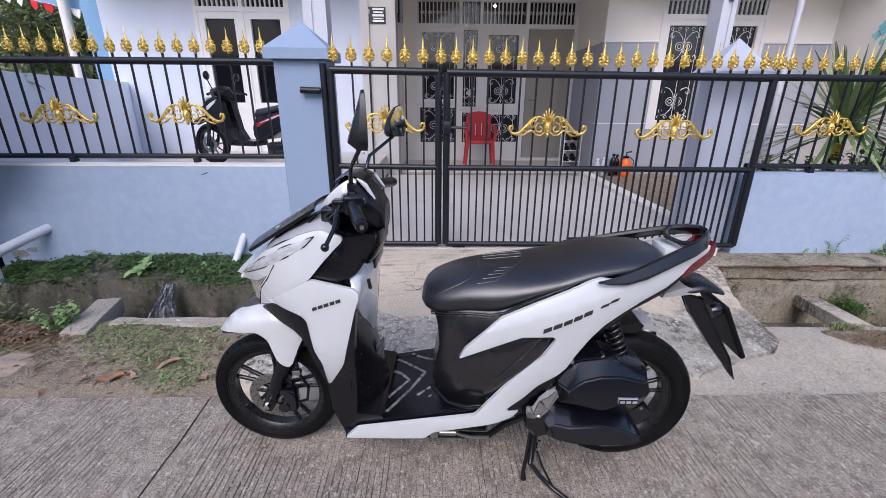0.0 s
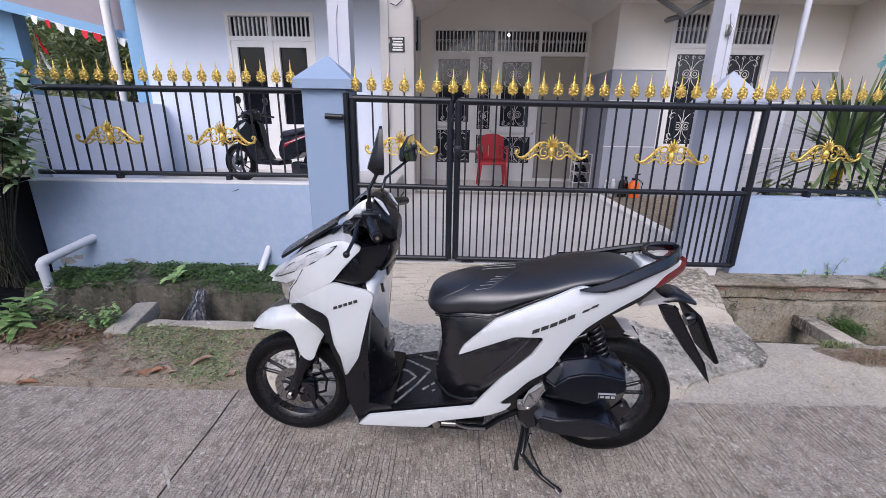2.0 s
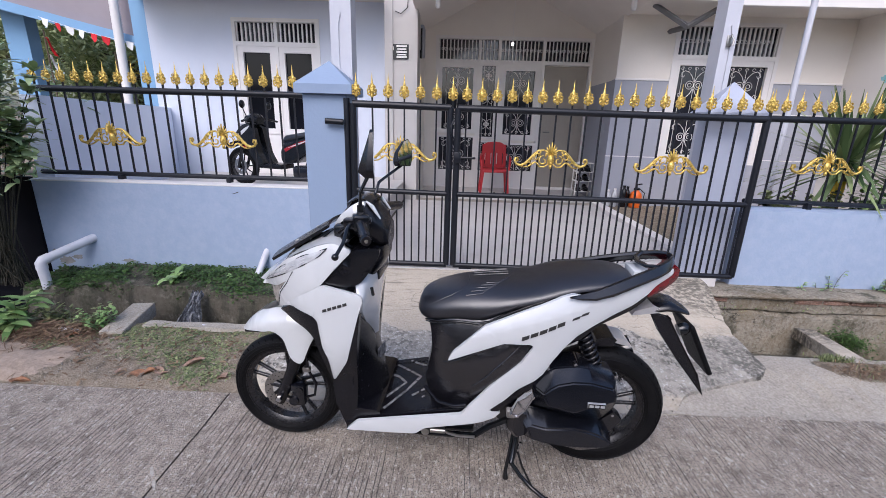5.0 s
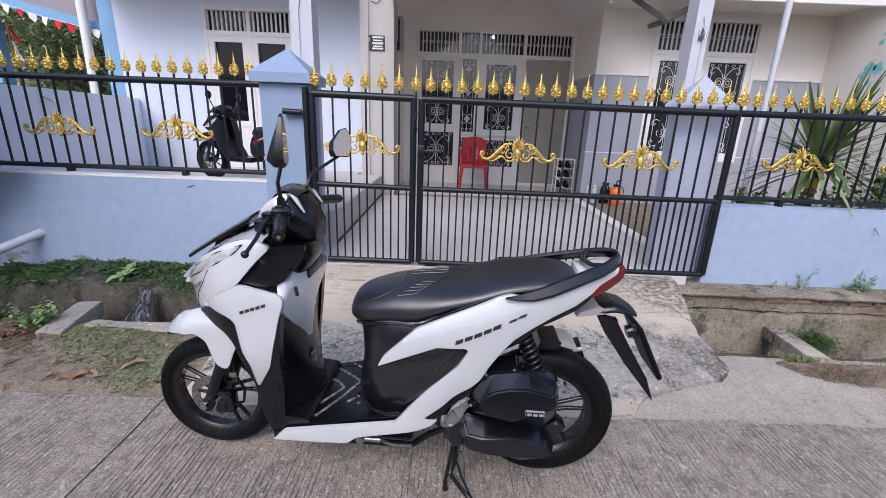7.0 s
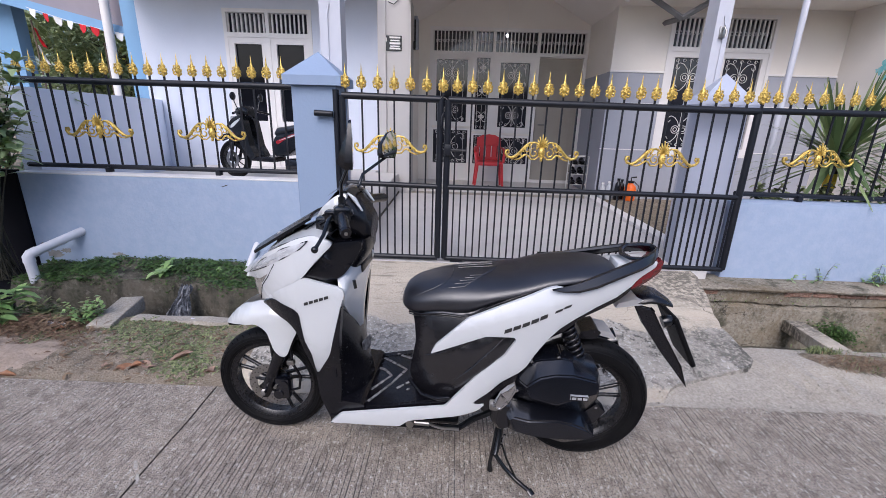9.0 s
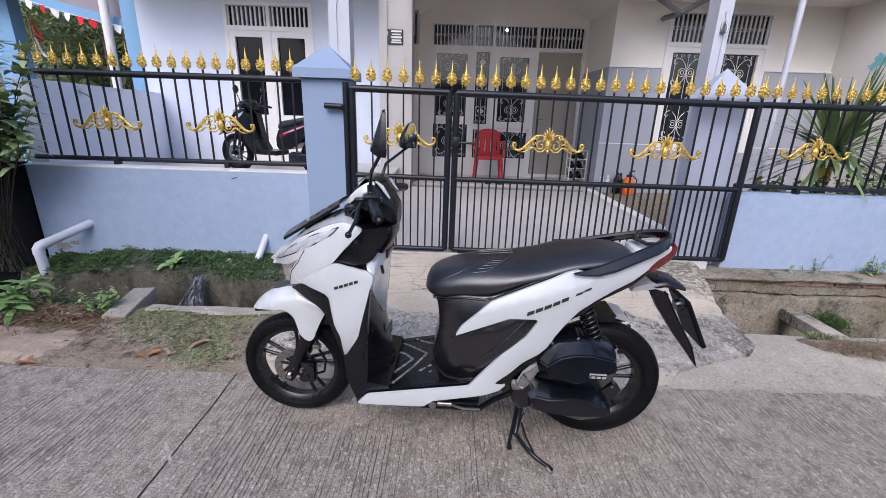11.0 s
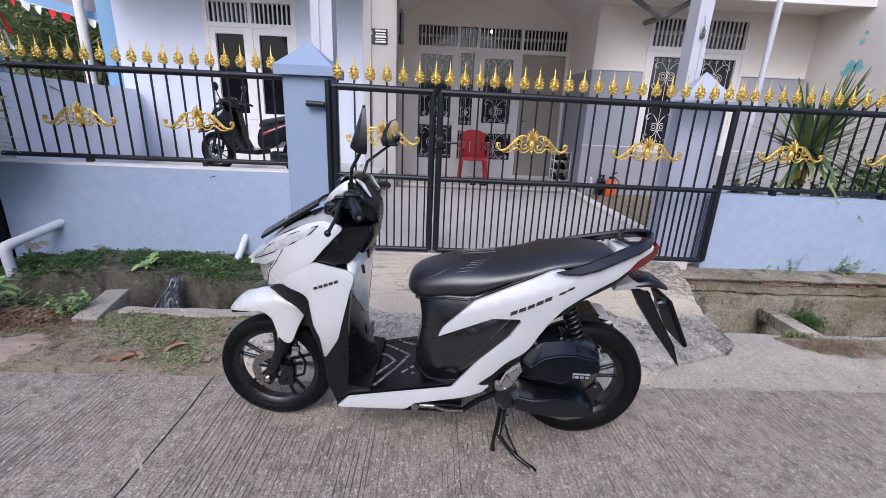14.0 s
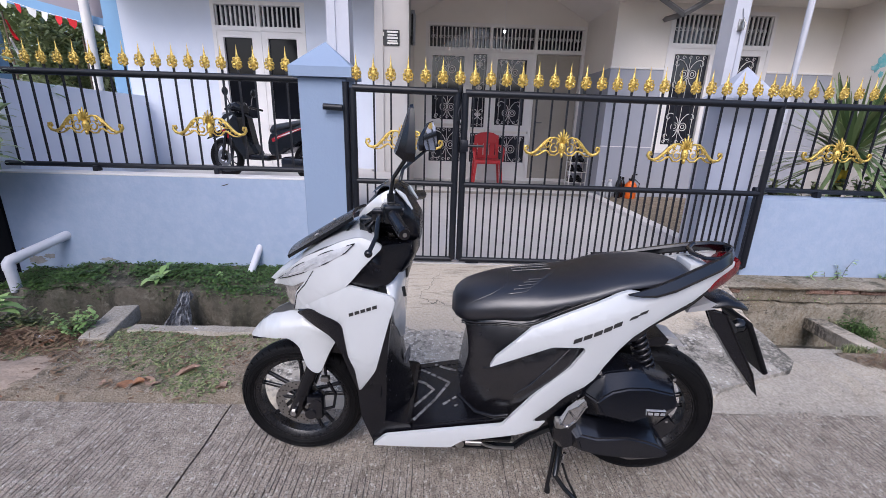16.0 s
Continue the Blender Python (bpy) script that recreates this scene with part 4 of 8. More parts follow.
def window(name, label, x0, x1, y, z0, z1, transom, mulls, panes, grilles=True, curls=False, panel=None, glass=None):
    """A white framed window: transom of upright bars over panes (a, b, low, high) with grilles."""
    w = thing(name, label, "window", pose(x0, y, z0), kind="structure")
    inv = w.matrix_world.inverted()

    def add(nm, b, mat, lab="", smooth=None):
        bmesh.ops.transform(b, matrix=inv, verts=b.verts)
        return part(nm, b, mat, w, lab, smooth)
    b = NB()
    frame_bars(b, x0, x1, z0, z1, 0.05, y + 0.0, y + 0.10)
    box(b, (x0 + 0.05, y, transom - 0.03), (x1 - 0.05, y + 0.10, transom + 0.03))
    for m in mulls:
        box(b, (m - 0.025, y, z0 + 0.05), (m + 0.025, y + 0.1, transom - 0.03))
        box(b, (m - 0.025, y, transom + 0.03), (m + 0.025, y + 0.1, z1 - 0.05))
    add("window_frame", b, M_TRIM)
    b = NB()
    n = int((x1 - x0) / 0.062)
    for k in range(1, n):
        x = x0 + (x1 - x0) * k / n
        if min(abs(x - m) for m in mulls + [x0, x1]) > 0.04:
            box(b, (x - 0.009, y + 0.025, transom + 0.03), (x + 0.009, y + 0.05, z1 - 0.05))
    add("transom_bars", b, M_TRIM)
    if curls:
        b = NB()
        n = int((x1 - x0) / 0.13)
        for k in range(n):
            for s in (-1, 1):
                cx = x0 + 0.08 + (x1 - x0 - 0.16) * (k + 0.5) / n
                tube(b, [(cx + s * abs(q[0] - cx), q[1], q[2]) for q in arc(cx + s * 0.025, (transom + z1) / 2, 0.01, 0.035, 0, 400, y + 0.065, 9)], 0.004, 4)
        add("transom_scrolls", b, M_TRIM)
    b = NB()
    box(b, (x0 + 0.03, y + 0.085, transom), (x1 - 0.03, y + 0.09, z1 - 0.02))
    add("transom_glass", b, M_GLASS)
    for a, c, lo, hi, sash in panes:
        b = NB()
        if sash:
            frame_bars(b, a, c, lo, hi, sash, y + 0.01, y + 0.07)
            add("sash", b, M_TRIM)
            b = NB()
        box(b, (a + sash, y + 0.055, lo + sash), (c - sash, y + 0.06, hi - sash))
        add("pane", b, glass or M_GLASS)
        if grilles:
            b = NB()
            h = hi - lo
            mot = [lo + h * 0.5] if h < 0.75 else ([lo + h * 0.24, lo + h * 0.76] if c - a > 0.3 else [lo + h * 0.2, lo + h * 0.55, lo + h * 0.85])
            grille(b, a + sash + 0.01, c - sash - 0.01, lo + sash + 0.01, hi - sash - 0.01, y + 0.045, mot)
            add("grille", b, M_GRILLE, "white curled iron grille")
    for a, c, lo, hi in panel or ():
        b = NB()
        box(b, (a, y + 0.02, lo), (c, y + 0.08, hi))
        add("panel", b, M_TRIM)
    return w


window("window_1", "white double casement with barred fanlight and dark glass", -2.66, -1.37, FL - 0.01, 0.25, 2.745, 2.40, [-2.015],
       [(-2.61, -2.04, 1.12, 2.37, 0.085), (-1.99, -1.42, 1.12, 2.37, 0.085)], grilles=False, panel=[(-2.61, -2.04, 0.30, 1.12), (-1.99, -1.42, 0.30, 1.12)], glass=M_GLASS_DARK)
window("window_2", "white porch window and door frame with curled grilles", 0.28, 2.95, DY - 0.01, 0.24, 2.79, 2.39, [1.03, 1.37, 2.12],
       [(0.33, 1.005, 1.20, 2.36, 0.07), (1.055, 1.345, 1.12, 2.36, 0.03), (1.395, 2.095, 1.10, 2.36, 0.10), (0.33, 1.005, 0.52, 1.16, 0.03), (1.055, 1.345, 0.52, 1.08, 0.03), (1.395, 2.095, 0.52, 1.06, 0.04)],
       curls=True, panel=[(0.33, 1.005, 0.29, 0.52), (1.055, 1.345, 0.29, 0.52), (1.395, 2.095, 0.29, 0.52)])
window("window_3", "white casement window with curled grilles and barred fanlight", 3.68, 5.14, FR - 0.015, 0.88, 2.79, 2.34, [4.40],
       [(3.73, 4.375, 0.93, 2.31, 0.075), (4.425, 5.09, 0.93, 2.31, 0.075)], curls=True)
d = thing("door_1", "beige wooden house door, closed, inside a white frame", "door", pose(2.16, DY + 0.02, 0.26), kind="structure")
b = NB()
box(b, (0, 0, 0), (0.73, 0.045, 2.09), 0.004)
part("leaf", b, M_DOOR, d)
b = NB()
for z in (0.15, 1.05):
    frame_bars(b, 0.12, 0.61, z, z + 0.85, 0.02, -0.006, 0.0)
part("moulding", b, M_DOOR, d)
b = NB()
tube(b, [(0.06, -0.005, 1.0), (0.06, -0.05, 1.0), (0.16, -0.05, 1.0)], 0.009, 8)
part("door_handle", b, M_TRUSS, d, smooth=60)


# ---- the white scooter ----
M_WHITE = material("pearl_white_paint", (0.575, 0.592, 0.60), 0.14, var=(0.535, 0.548, 0.556), scale=7, amount=0.35, spec=0.5, coat=0.8, rough_var=0.04)
M_BLACKP = material("satin_black_plastic", (0.004, 0.004, 0.006), 0.25, var=(0.009, 0.009, 0.012), scale=14, amount=0.5, bump=0.05, bump_scale=320, rough_var=0.07, spec=0.45)
M_GLOSSB = material("gloss_black_plastic", (0.006, 0.006, 0.008), 0.16, var=(0.012, 0.018, 0.019), scale=18, amount=0.5, rough_var=0.06)
M_PANEL = material("smoky_black_panel_plastic", (0.005, 0.005, 0.007), 0.24, var=(0.012, 0.011, 0.013), scale=9, amount=0.6, bump=0.06, bump_scale=260, rough_var=0.10, spec=1.0)
M_SEAT = material("black_seat_vinyl", (0.006, 0.0065, 0.010), 0.36, var=(0.014, 0.014, 0.020), scale=9, amount=0.6, bump=0.10, bump_scale=420, spec=1.0, rough_var=0.10)
M_ENGINE = material("dark_engine_casing", (0.003, 0.0035, 0.006), 0.20, var=(0.006, 0.0065, 0.010), scale=12, amount=0.5, spec=0.8, coat=0.0, bump=0.0, bump_scale=260, rough_var=0.06)
M_TYRE = material("tyre_rubber", (0.0045, 0.0045, 0.0055), 0.50, var=(0.010, 0.010, 0.010), scale=16, amount=0.5, bump=0.25, bump_scale=200, spec=0.13)
M_SIPE = material("tread_groove_rubber", (0.002, 0.002, 0.002), 0.95, spec=0.05)
M_RIM = material("black_cast_rim", (0.006, 0.006, 0.008), 0.28, var=(0.015, 0.014, 0.014), scale=30, amount=0.4, rough_var=0.08, spec=0.6)
M_STEEL = material("brushed_steel", (0.42, 0.41, 0.39), 0.34, metal=1.0, var=(0.28, 0.26, 0.24), scale=40, amount=0.5, rough_var=0.1)
M_CHROME = material("polished_alloy", (0.62, 0.62, 0.63), 0.2, metal=1.0, var=(0.45, 0.44, 0.44), scale=30, amount=0.4)
M_SILVER = material("silver_paint", (0.55, 0.55, 0.56), 0.35, metal=0.6)
M_LENS = material("smoked_headlight_lens", (0.40, 0.41, 0.43), 0.06, var=(0.66, 0.67, 0.69), scale=30, amount=0.7, coat=1.0)
M_AMBER = material("clear_indicator_lens", (0.20, 0.19, 0.18), 0.10, var=(0.52, 0.47, 0.42), scale=30, amount=0.7, coat=0.8)
M_RED = material("red_tail_lens", (0.15, 0.004, 0.007), 0.12, var=(0.03, 0.002, 0.003), scale=25, amount=0.5, coat=0.8)
M_SMOKE = material("smoked_visor", (0.008, 0.009, 0.011), 0.22, spec=0.4)
M_MIRROR = material("mirror_glass", (0.80, 0.81, 0.82), 0.03, metal=1.0)
M_WORN = material("worn_grey_rubber", (0.25, 0.25, 0.26), 0.8, var=(0.012, 0.012, 0.013), scale=48, amount=1.0, bump=0.4, bump_scale=150)
M_LETTER = material("dark_chrome_letters", (0.05, 0.05, 0.05), 0.3, metal=0.5)

SCOOT = pose(0, 0.095, 0, 0, 0, -3.03) @ pose(0, 0, 0, 1.0)
scooter = thing("motor_scooter", "white and black motor scooter on its side stand", "scooter", SCOOT)


def flat_outline(pts, cell):
    """A flat outline in x and z, cut into small cells so that it can be bent."""
    b = NB()
    vs = [b.verts.new((p[0], 0, p[1])) for p in pts]
    f = b.faces.new(vs)
    f.normal_update()
    bmesh.ops.triangulate(b, faces=[f])
    for axis, k in ((Vector((1, 0, 0)), 0), (Vector((0, 0, 1)), 1)):
        lo, hi = min(p[k] for p in pts), max(p[k] for p in pts)
        n = int((hi - lo) / cell)
        for i in range(1, n + 1):
            c = lo + (hi - lo) * i / (n + 1)
            bmesh.ops.bisect_plane(b, geom=b.verts[:] + b.edges[:] + b.faces[:], plane_co=axis * c, plane_no=axis, dist=1e-6)
    return b


def soften(pts, d):
    """The outline with every corner cut back by d at most."""
    out = []
    for i, p in enumerate(pts):
        p = Vector(p)
        for q in (Vector(pts[i - 1]), Vector(pts[(i + 1) % len(pts)])):
            L = (q - p).length
            out.append(tuple(p + (q - p) * min(0.28, d / max(L, 1e-6))))
    return out


def shell(name, pts, width, mat, parent, thick=0.012, side=-1, cell=0.03, edge=0.006, label="", lift=0.0, sharp=38, fold=None, round_by=1.0):
    """A bent panel: the outline in x, z; width(x, z) is its distance from the middle plane."""
    pts = soften(soften(pts, 0.010 * round_by), 0.005 * round_by)
    b = flat_outline(pts, cell)
    if fold:
        bmesh.ops.bisect_plane(b, geom=b.verts[:] + b.edges[:] + b.faces[:], plane_co=fold[0], plane_no=fold[1], dist=1e-6)
    bmesh.ops.remove_doubles(b, verts=b.verts, dist=1e-5)
    if edge:
        rim = {v for e in b.edges if len(e.link_faces) == 1 for v in e.verts}
        seg = [(Vector(p), Vector(q)) for p, q in zip(pts, pts[1:] + pts[:1])]

        def near(v):
            p = Vector((v.co.x, v.co.z))
            best = 9
            for s, t in seg:
                d = t - s
                k = max(0, min(1, (p - s).dot(d) / max(d.length_squared, 1e-9)))
                best = min(best, (s + d * k - p).length)
            return best
        ring = bmesh.ops.inset_region(b, faces=b.faces[:], thickness=edge, use_even_offset=True)["faces"]
        drop = {v: near(v) for v in b.verts}
    else:
        drop = {v: 1 for v in b.verts}
    for v in b.verts:
        w = width(v.co.x, v.co.z) + lift - (0.5 * edge if drop[v] < edge * 0.5 else 0)
        v.co.y = side * w
    top = b.faces[:]
    back = bmesh.ops.duplicate(b, geom=top)
    vmap = back["vert_map"]
    for v in [g for g in back["geom"] if isinstance(g, bmesh.types.BMVert)]:
        v.co.y -= side * thick
    for e in [e for e in b.edges if len(e.link_faces) == 1 and e.verts[0] in vmap and e.link_faces[0] in set(top)]:
        p, q = e.verts
        try:
            b.faces.new((p, q, vmap[q], vmap[p]))
        except (KeyError, ValueError):
            pass
    return part(name, b, mat, parent, label, smooth=sharp)


def pair(name, pts, width, mat, parent, **k):
    return [shell(name, pts, width, mat, parent, side=s, **k) for s in (-1, 1)]


def loft(name, sections, mat, parent, label="", smooth=45, caps=True):
    """Closed rings of equal count joined in order; a section is a list of points."""
    b = NB()
    rings = [[b.verts.new(p) for p in s] for s in sections]
    n = len(rings[0])
    for s, t in zip(rings, rings[1:]):
        for j in range(n):
            b.faces.new((s[j], s[(j + 1) % n], t[(j + 1) % n], t[j]))
    if caps:
        b.faces.new(rings[0])
        b.faces.new(rings[-1])
    return part(name, b, mat, parent, label, smooth=smooth)


def oval(x, cz, hw, hz, n=20, power=2.6, cy=0.0, tilt=0.0):
    """A rounded-box section across the scooter at x."""
    out = []
    for i in range(n):
        a = 2 * math.pi * i / n
        c, s = math.cos(a), math.sin(a)
        yy = hw * math.copysign(abs(c) ** (2 / power), c)
        zz = hz * math.copysign(abs(s) ** (2 / power), s)
        out.append((x + tilt * zz, cy + yy, cz + zz))
    return out


def interp(rows, x):
    for (a, *va), (c, *vc) in zip(rows, rows[1:]):
        if x <= c:
            k = max(0.0, (x - a) / (c - a))
            return [p + (q - p) * k for p, q in zip(va, vc)]
    return rows[-1][1:]


def front_w(x, z):
    return max(0.012, 0.225 - 0.19 * max(0, (0.24 - x) / 0.27) ** 1.6 - max(0, 0.6 - z) ** 2 - 0.03 * max(0, (z - 0.75) / 0.2) ** 2)


def ease(k):
    k = max(0.0, min(1.0, k))
    return k * k * (3 - 2 * k)


def side_w(x, z):
    crest = 0.640 + 0.34 * (x - 0.80)
    return 0.21 - 0.38 * max(0, z - crest) - 0.10 * max(0, crest - 0.05 - z) * ease((x - 0.78) / 0.18) - 0.14 * max(0, (x - 1.0) / 0.45) ** 1.5


# wheels


def wheel(name, cx, cz, R, width, rim_r, spokes, disc):
    w = new(name)
    w.parent = scooter
    w.matrix_basis = pose(cx, 0, cz, 90)
    h = width / 2
    b = NB()
    prof = [(rim_r, -h * 0.72), (rim_r + 0.012, -h * 0.9), (R - 0.035, -h), (R - 0.016, -h * 0.86), (R - 0.005, -h * 0.52), (R, 0), (R - 0.005, h * 0.52), (R - 0.016, h * 0.86), (R - 0.035, h), (rim_r + 0.012, h * 0.9), (rim_r, h * 0.72)]
    lathe(b, prof, 72, closed=True)
    part("tyre", b, M_TYRE, w, smooth=50)
    b = NB()
    n = 46
    for k in range(n):
        a = 2 * math.pi * k / n
        for s in (-1, 1):
            m = pose(0, 0, 0, 0, 0, math.degrees(a)) @ pose(R - 0.0122, 0, s * h * 0.69, 0, -s * 37, 0) @ pose(0, 0, 0, s * 32)
            box(b, (-0.0015, -0.0022, -h * 0.20), (0.0014, 0.0022, h * 0.20), 0, m)
    tagged(part("tread_sipes", b, M_SIPE, w), kind="stuff")
    b = NB()
    for s in (-1, 1):
        for q, zz in ((R - 0.020, 0.90), (R - 0.031, 0.985), (rim_r + 0.017, 0.925), (rim_r + 0.009, 0.86)):
            lathe(b, [(q - 0.0014, s * h * zz), (q, s * (h * zz + 0.0018)), (q + 0.0014, s * h * zz)], 72, closed=True)
    part("sidewall_ribs", b, M_TYRE, w, smooth=60)
    b = NB()
    lathe(b, [(rim_r + 0.002, -h * 0.78), (rim_r + 0.010, -h * 0.80), (rim_r - 0.006, -h * 0.66), (rim_r - 0.016, -h * 0.45), (rim_r - 0.018, h * 0.45), (rim_r - 0.006, h * 0.66), (rim_r + 0.010, h * 0.80), (rim_r + 0.002, h * 0.78)], 64, closed=True)
    part("rim", b, M_RIM, w, smooth=40)
    for k in range(spokes):
        b = NB()
        a0 = 360 / spokes * k + 12
        for off in (-1, 1):
            m = pose(0, 0, 0, 0, 0, a0)
            tube(b, [m @ Vector((0.03, off * 0.012, 0)), m @ Vector((0.09, off * 0.015, -0.006)), m @ Vector((rim_r - 0.018, off * 0.026, -0.004))], [0.011, 0.008, 0.008], 8)
        part("spoke", b, M_RIM, w, smooth=50)
    b = NB()
    lathe(b, [(0.0, -0.05), (0.030, -0.05), (0.036, -0.035), (0.036, 0.035), (0.030, 0.05), (0.0, 0.05)], 24)
    part("hub", b, M_RIM, w, smooth=40)
    if disc:
        b = NB()
        lathe(b, [(0.058, disc + 0.0018), (0.092, disc + 0.0018), (0.092, disc - 0.0018), (0.058, disc - 0.0018)], 48, closed=True)
        d = part("brake_disc", b, M_STEEL, w, "drilled steel brake disc", smooth=30)
        b = NB()
        for k in range(16):
            for r, o in ((0.068, 0), (0.078, 7), (0.086, 14)):
                a = radians(22.5 * k + o)
                lathe(b, [(0.0, disc + 0.0022), (0.0028, disc + 0.0022), (0.0028, disc + 0.0012), (0.0, disc + 0.0012)], 6, pose(r * math.cos(a), r * math.sin(a), 0))
        tagged(part("drill_holes", b, M_GLOSSB, d), kind="stuff")
        for k in range(5):
            a = radians(72 * k)
            b = NB()
            tube(b, [(0.03 * math.cos(a), 0.03 * math.sin(a), disc), (0.064 * math.cos(a + 0.25), 0.064 * math.sin(a + 0.25), disc)], 0.007, 6)
            lathe(b, [(0.0, disc + 0.008), (0.006, disc + 0.006), (0.006, disc)], 8, pose(0.05 * math.cos(a + 0.15), 0.05 * math.sin(a + 0.15), 0))
            part("carrier_arm", b, M_RIM, d, smooth=40)
    return w


wheel("front_wheel", 0.005, 0.240, 0.240, 0.086, 0.179, 5, 0.048)
wheel("rear_wheel", 1.283, 0.259, 0.265, 0.108, 0.180, 5, 0)

# front fork and brake
for s in (-1, 1):
    b = NB()
    tube(b, [(-0.012, s * 0.072, 0.205), (0.008, s * 0.072, 0.245), (0.09, s * 0.070, 0.45), (0.13, s * 0.068, 0.56)], [0.021, 0.024, 0.024, 0.020], 16)
    part("fork_leg", b, M_BLACKP, scooter, smooth=40)
b = NB()
tube(b, [(0.004, -0.115, 0.240), (0.004, 0.115, 0.240)], 0.008, 10)
lathe(b, [(0.0, 0.016), (0.012, 0.014), (0.013, 0.0)], 6, pose(0.004, -0.104, 0.240, 90))
part("front_axle", b, M_CHROME, scooter, smooth=30)
b = NB()
box(b, (0.045, -0.095, 0.20), (0.105, -0.045, 0.30), 0.012)
tube(b, [(0.06, -0.10, 0.225), (0.06, -0.06, 0.225)], 0.020, 14)
tube(b, [(0.085, -0.10, 0.275), (0.085, -0.06, 0.275)], 0.016, 14)
part("brake_caliper", b, M_ENGINE, scooter, smooth=40)
b = NB()
tube(b, [(0.10, -0.08, 0.235), (0.145, -0.085, 0.255), (0.155, -0.085, 0.31), (0.125, -0.085, 0.37), (0.12, -0.08, 0.43), (0.15, -0.06, 0.50)], 0.0055, 8)
part("brake_hose", b, M_BLACKP, scooter, smooth=60)
b = NB()
box(b, (0.105, -0.095, 0.365), (0.135, -0.075, 0.385), 0.003)
part("hose_clip", b, M_STEEL, scooter)
b = NB()
tube(b, [(0.05, -0.105, 0.262), (0.05, -0.09, 0.262)], 0.006, 8)
part("caliper_bolt", b, M_STEEL, scooter)

# front mudguard: two halves that meet on a ridge
RIDGE = [(-0.17, 0.505), (-0.10, 0.575), (-0.02, 0.62), (0.06, 0.63), (0.14, 0.60), (0.30, 0.50)]


def guard_w(x, z):
    top = interp(RIDGE, x)[0]
    k = max(0.0, min(1.0, (top + 0.012 - z) / 0.075))
    return (0.102 - 0.055 * max(0, min(1, (-0.04 - x) / 0.12))) * math.sqrt(k * (2 - k)) + 0.001


GUARD = [(-0.165, 0.505), (-0.13, 0.555), (-0.075, 0.597), (-0.01, 0.622), (0.05, 0.628), (0.14, 0.595), (0.175, 0.545), (0.145, 0.49), (0.112, 0.410), (0.088, 0.405), (0.062, 0.43), (0.04, 0.515), (0.0, 0.545), (-0.08, 0.53)]
pair("mudguard", GUARD, guard_w, M_WHITE, scooter, thick=0.004, edge=0.004, cell=0.022)
b = NB()
tube(b, [(-0.15, -0.03, 0.500), (-0.08, -0.062, 0.522), (0.0, -0.075, 0.540), (0.035, -0.08, 0.515)], 0.007, 6)
part("mudguard_lip", b, M_BLACKP, scooter, smooth=60)

# front shield, cowl and lamps
SHIELD = [(0.035, 0.655), (0.09, 0.697), (0.18, 0.757), (0.252, 0.800), (0.307, 0.787), (0.387, 0.770), (0.397, 0.750), (0.380, 0.700), (0.330, 0.504), (0.267, 0.398), (0.244, 0.557), (0.231, 0.671), (0.121, 0.696)]
pair("leg_shield", SHIELD, front_w, M_WHITE, scooter, thick=0.012)
COWL = [(-0.070, 0.700), (-0.055, 0.727), (-0.005, 0.772), (0.106, 0.862), (0.229, 0.928), (0.287, 0.944), (0.316, 0.936), (0.361, 0.920), (0.308, 0.866), (0.252, 0.798), (0.180, 0.755), (0.091, 0.695), (0.037, 0.656), (0.050, 0.720), (0.105, 0.785), (0.045, 0.742)]
pair("front_cowl", COWL, front_w, M_WHITE, scooter, thick=0.012, edge=0.004)
b = NB()
top = [(-0.060, 0.722), (-0.005, 0.776), (0.05, 0.82), (0.106, 0.866), (0.17, 0.905), (0.229, 0.930), (0.287, 0.944), (0.33, 0.935)]
rows_ = []
for x, z in top:
    w = front_w(x, z) - 0.006
    rows_.append([b.verts.new((x - 0.018 * (1 - t * t), t * w, z + 0.006 * (1 - t * t) - 0.004)) for t in span(-1, 1, 11)])
for r, s in zip(rows_, rows_[1:]):
    for i in range(10):
        b.faces.new((r[i], r[i + 1], s[i + 1], s[i]))
part("cowl_top", b, M_WHITE, scooter, smooth=60)
LENS = [(-0.040, 0.732), (0.074, 0.826), (0.185, 0.893), (0.275, 0.926), (0.249, 0.899), (0.185, 0.860), (0.089, 0.804), (0.02, 0.765)]
pair("headlight", LENS, front_w, M_LENS, scooter, thick=0.008, edge=0.003, lift=0.003, cell=0.02, label="smoked clear headlight lens")
for line in (((-0.038, 0.733), (0.05, 0.790), (0.12, 0.832), (0.185, 0.872), (0.268, 0.921)), ((0.03, 0.778), (0.10, 0.832), (0.19, 0.885), (0.262, 0.918)), ((0.10, 0.818), (0.14, 0.85), (0.2, 0.872))):
    for s in (-1, 1):
        b = NB()
        tube(b, [(x, s * (front_w(x, z) + 0.003), z) for x, z in line], 0.0014, 6)
        part("lamp_trim", b, M_SILVER, scooter, smooth=60)
SIGNAL = [(-0.020, 0.722), (0.030, 0.752), (0.105, 0.800), (0.140, 0.826), (0.112, 0.786), (0.055, 0.735), (0.035, 0.665), (0.012, 0.662)]
for s in (-1, 1):
    b = NB()
    ring = LENS + LENS[:1]
    tube(b, [(x, s * (front_w(x, z) + 0.002), z) for x, z in ring], 0.0018, 6)
    part("lens_rim", b, M_GLOSSB, scooter, smooth=60)
pair("front_indicator", SIGNAL, front_w, M_AMBER, scooter, thick=0.01, edge=0.003, lift=-0.006, cell=0.02, label="clear indicator with an amber bulb")
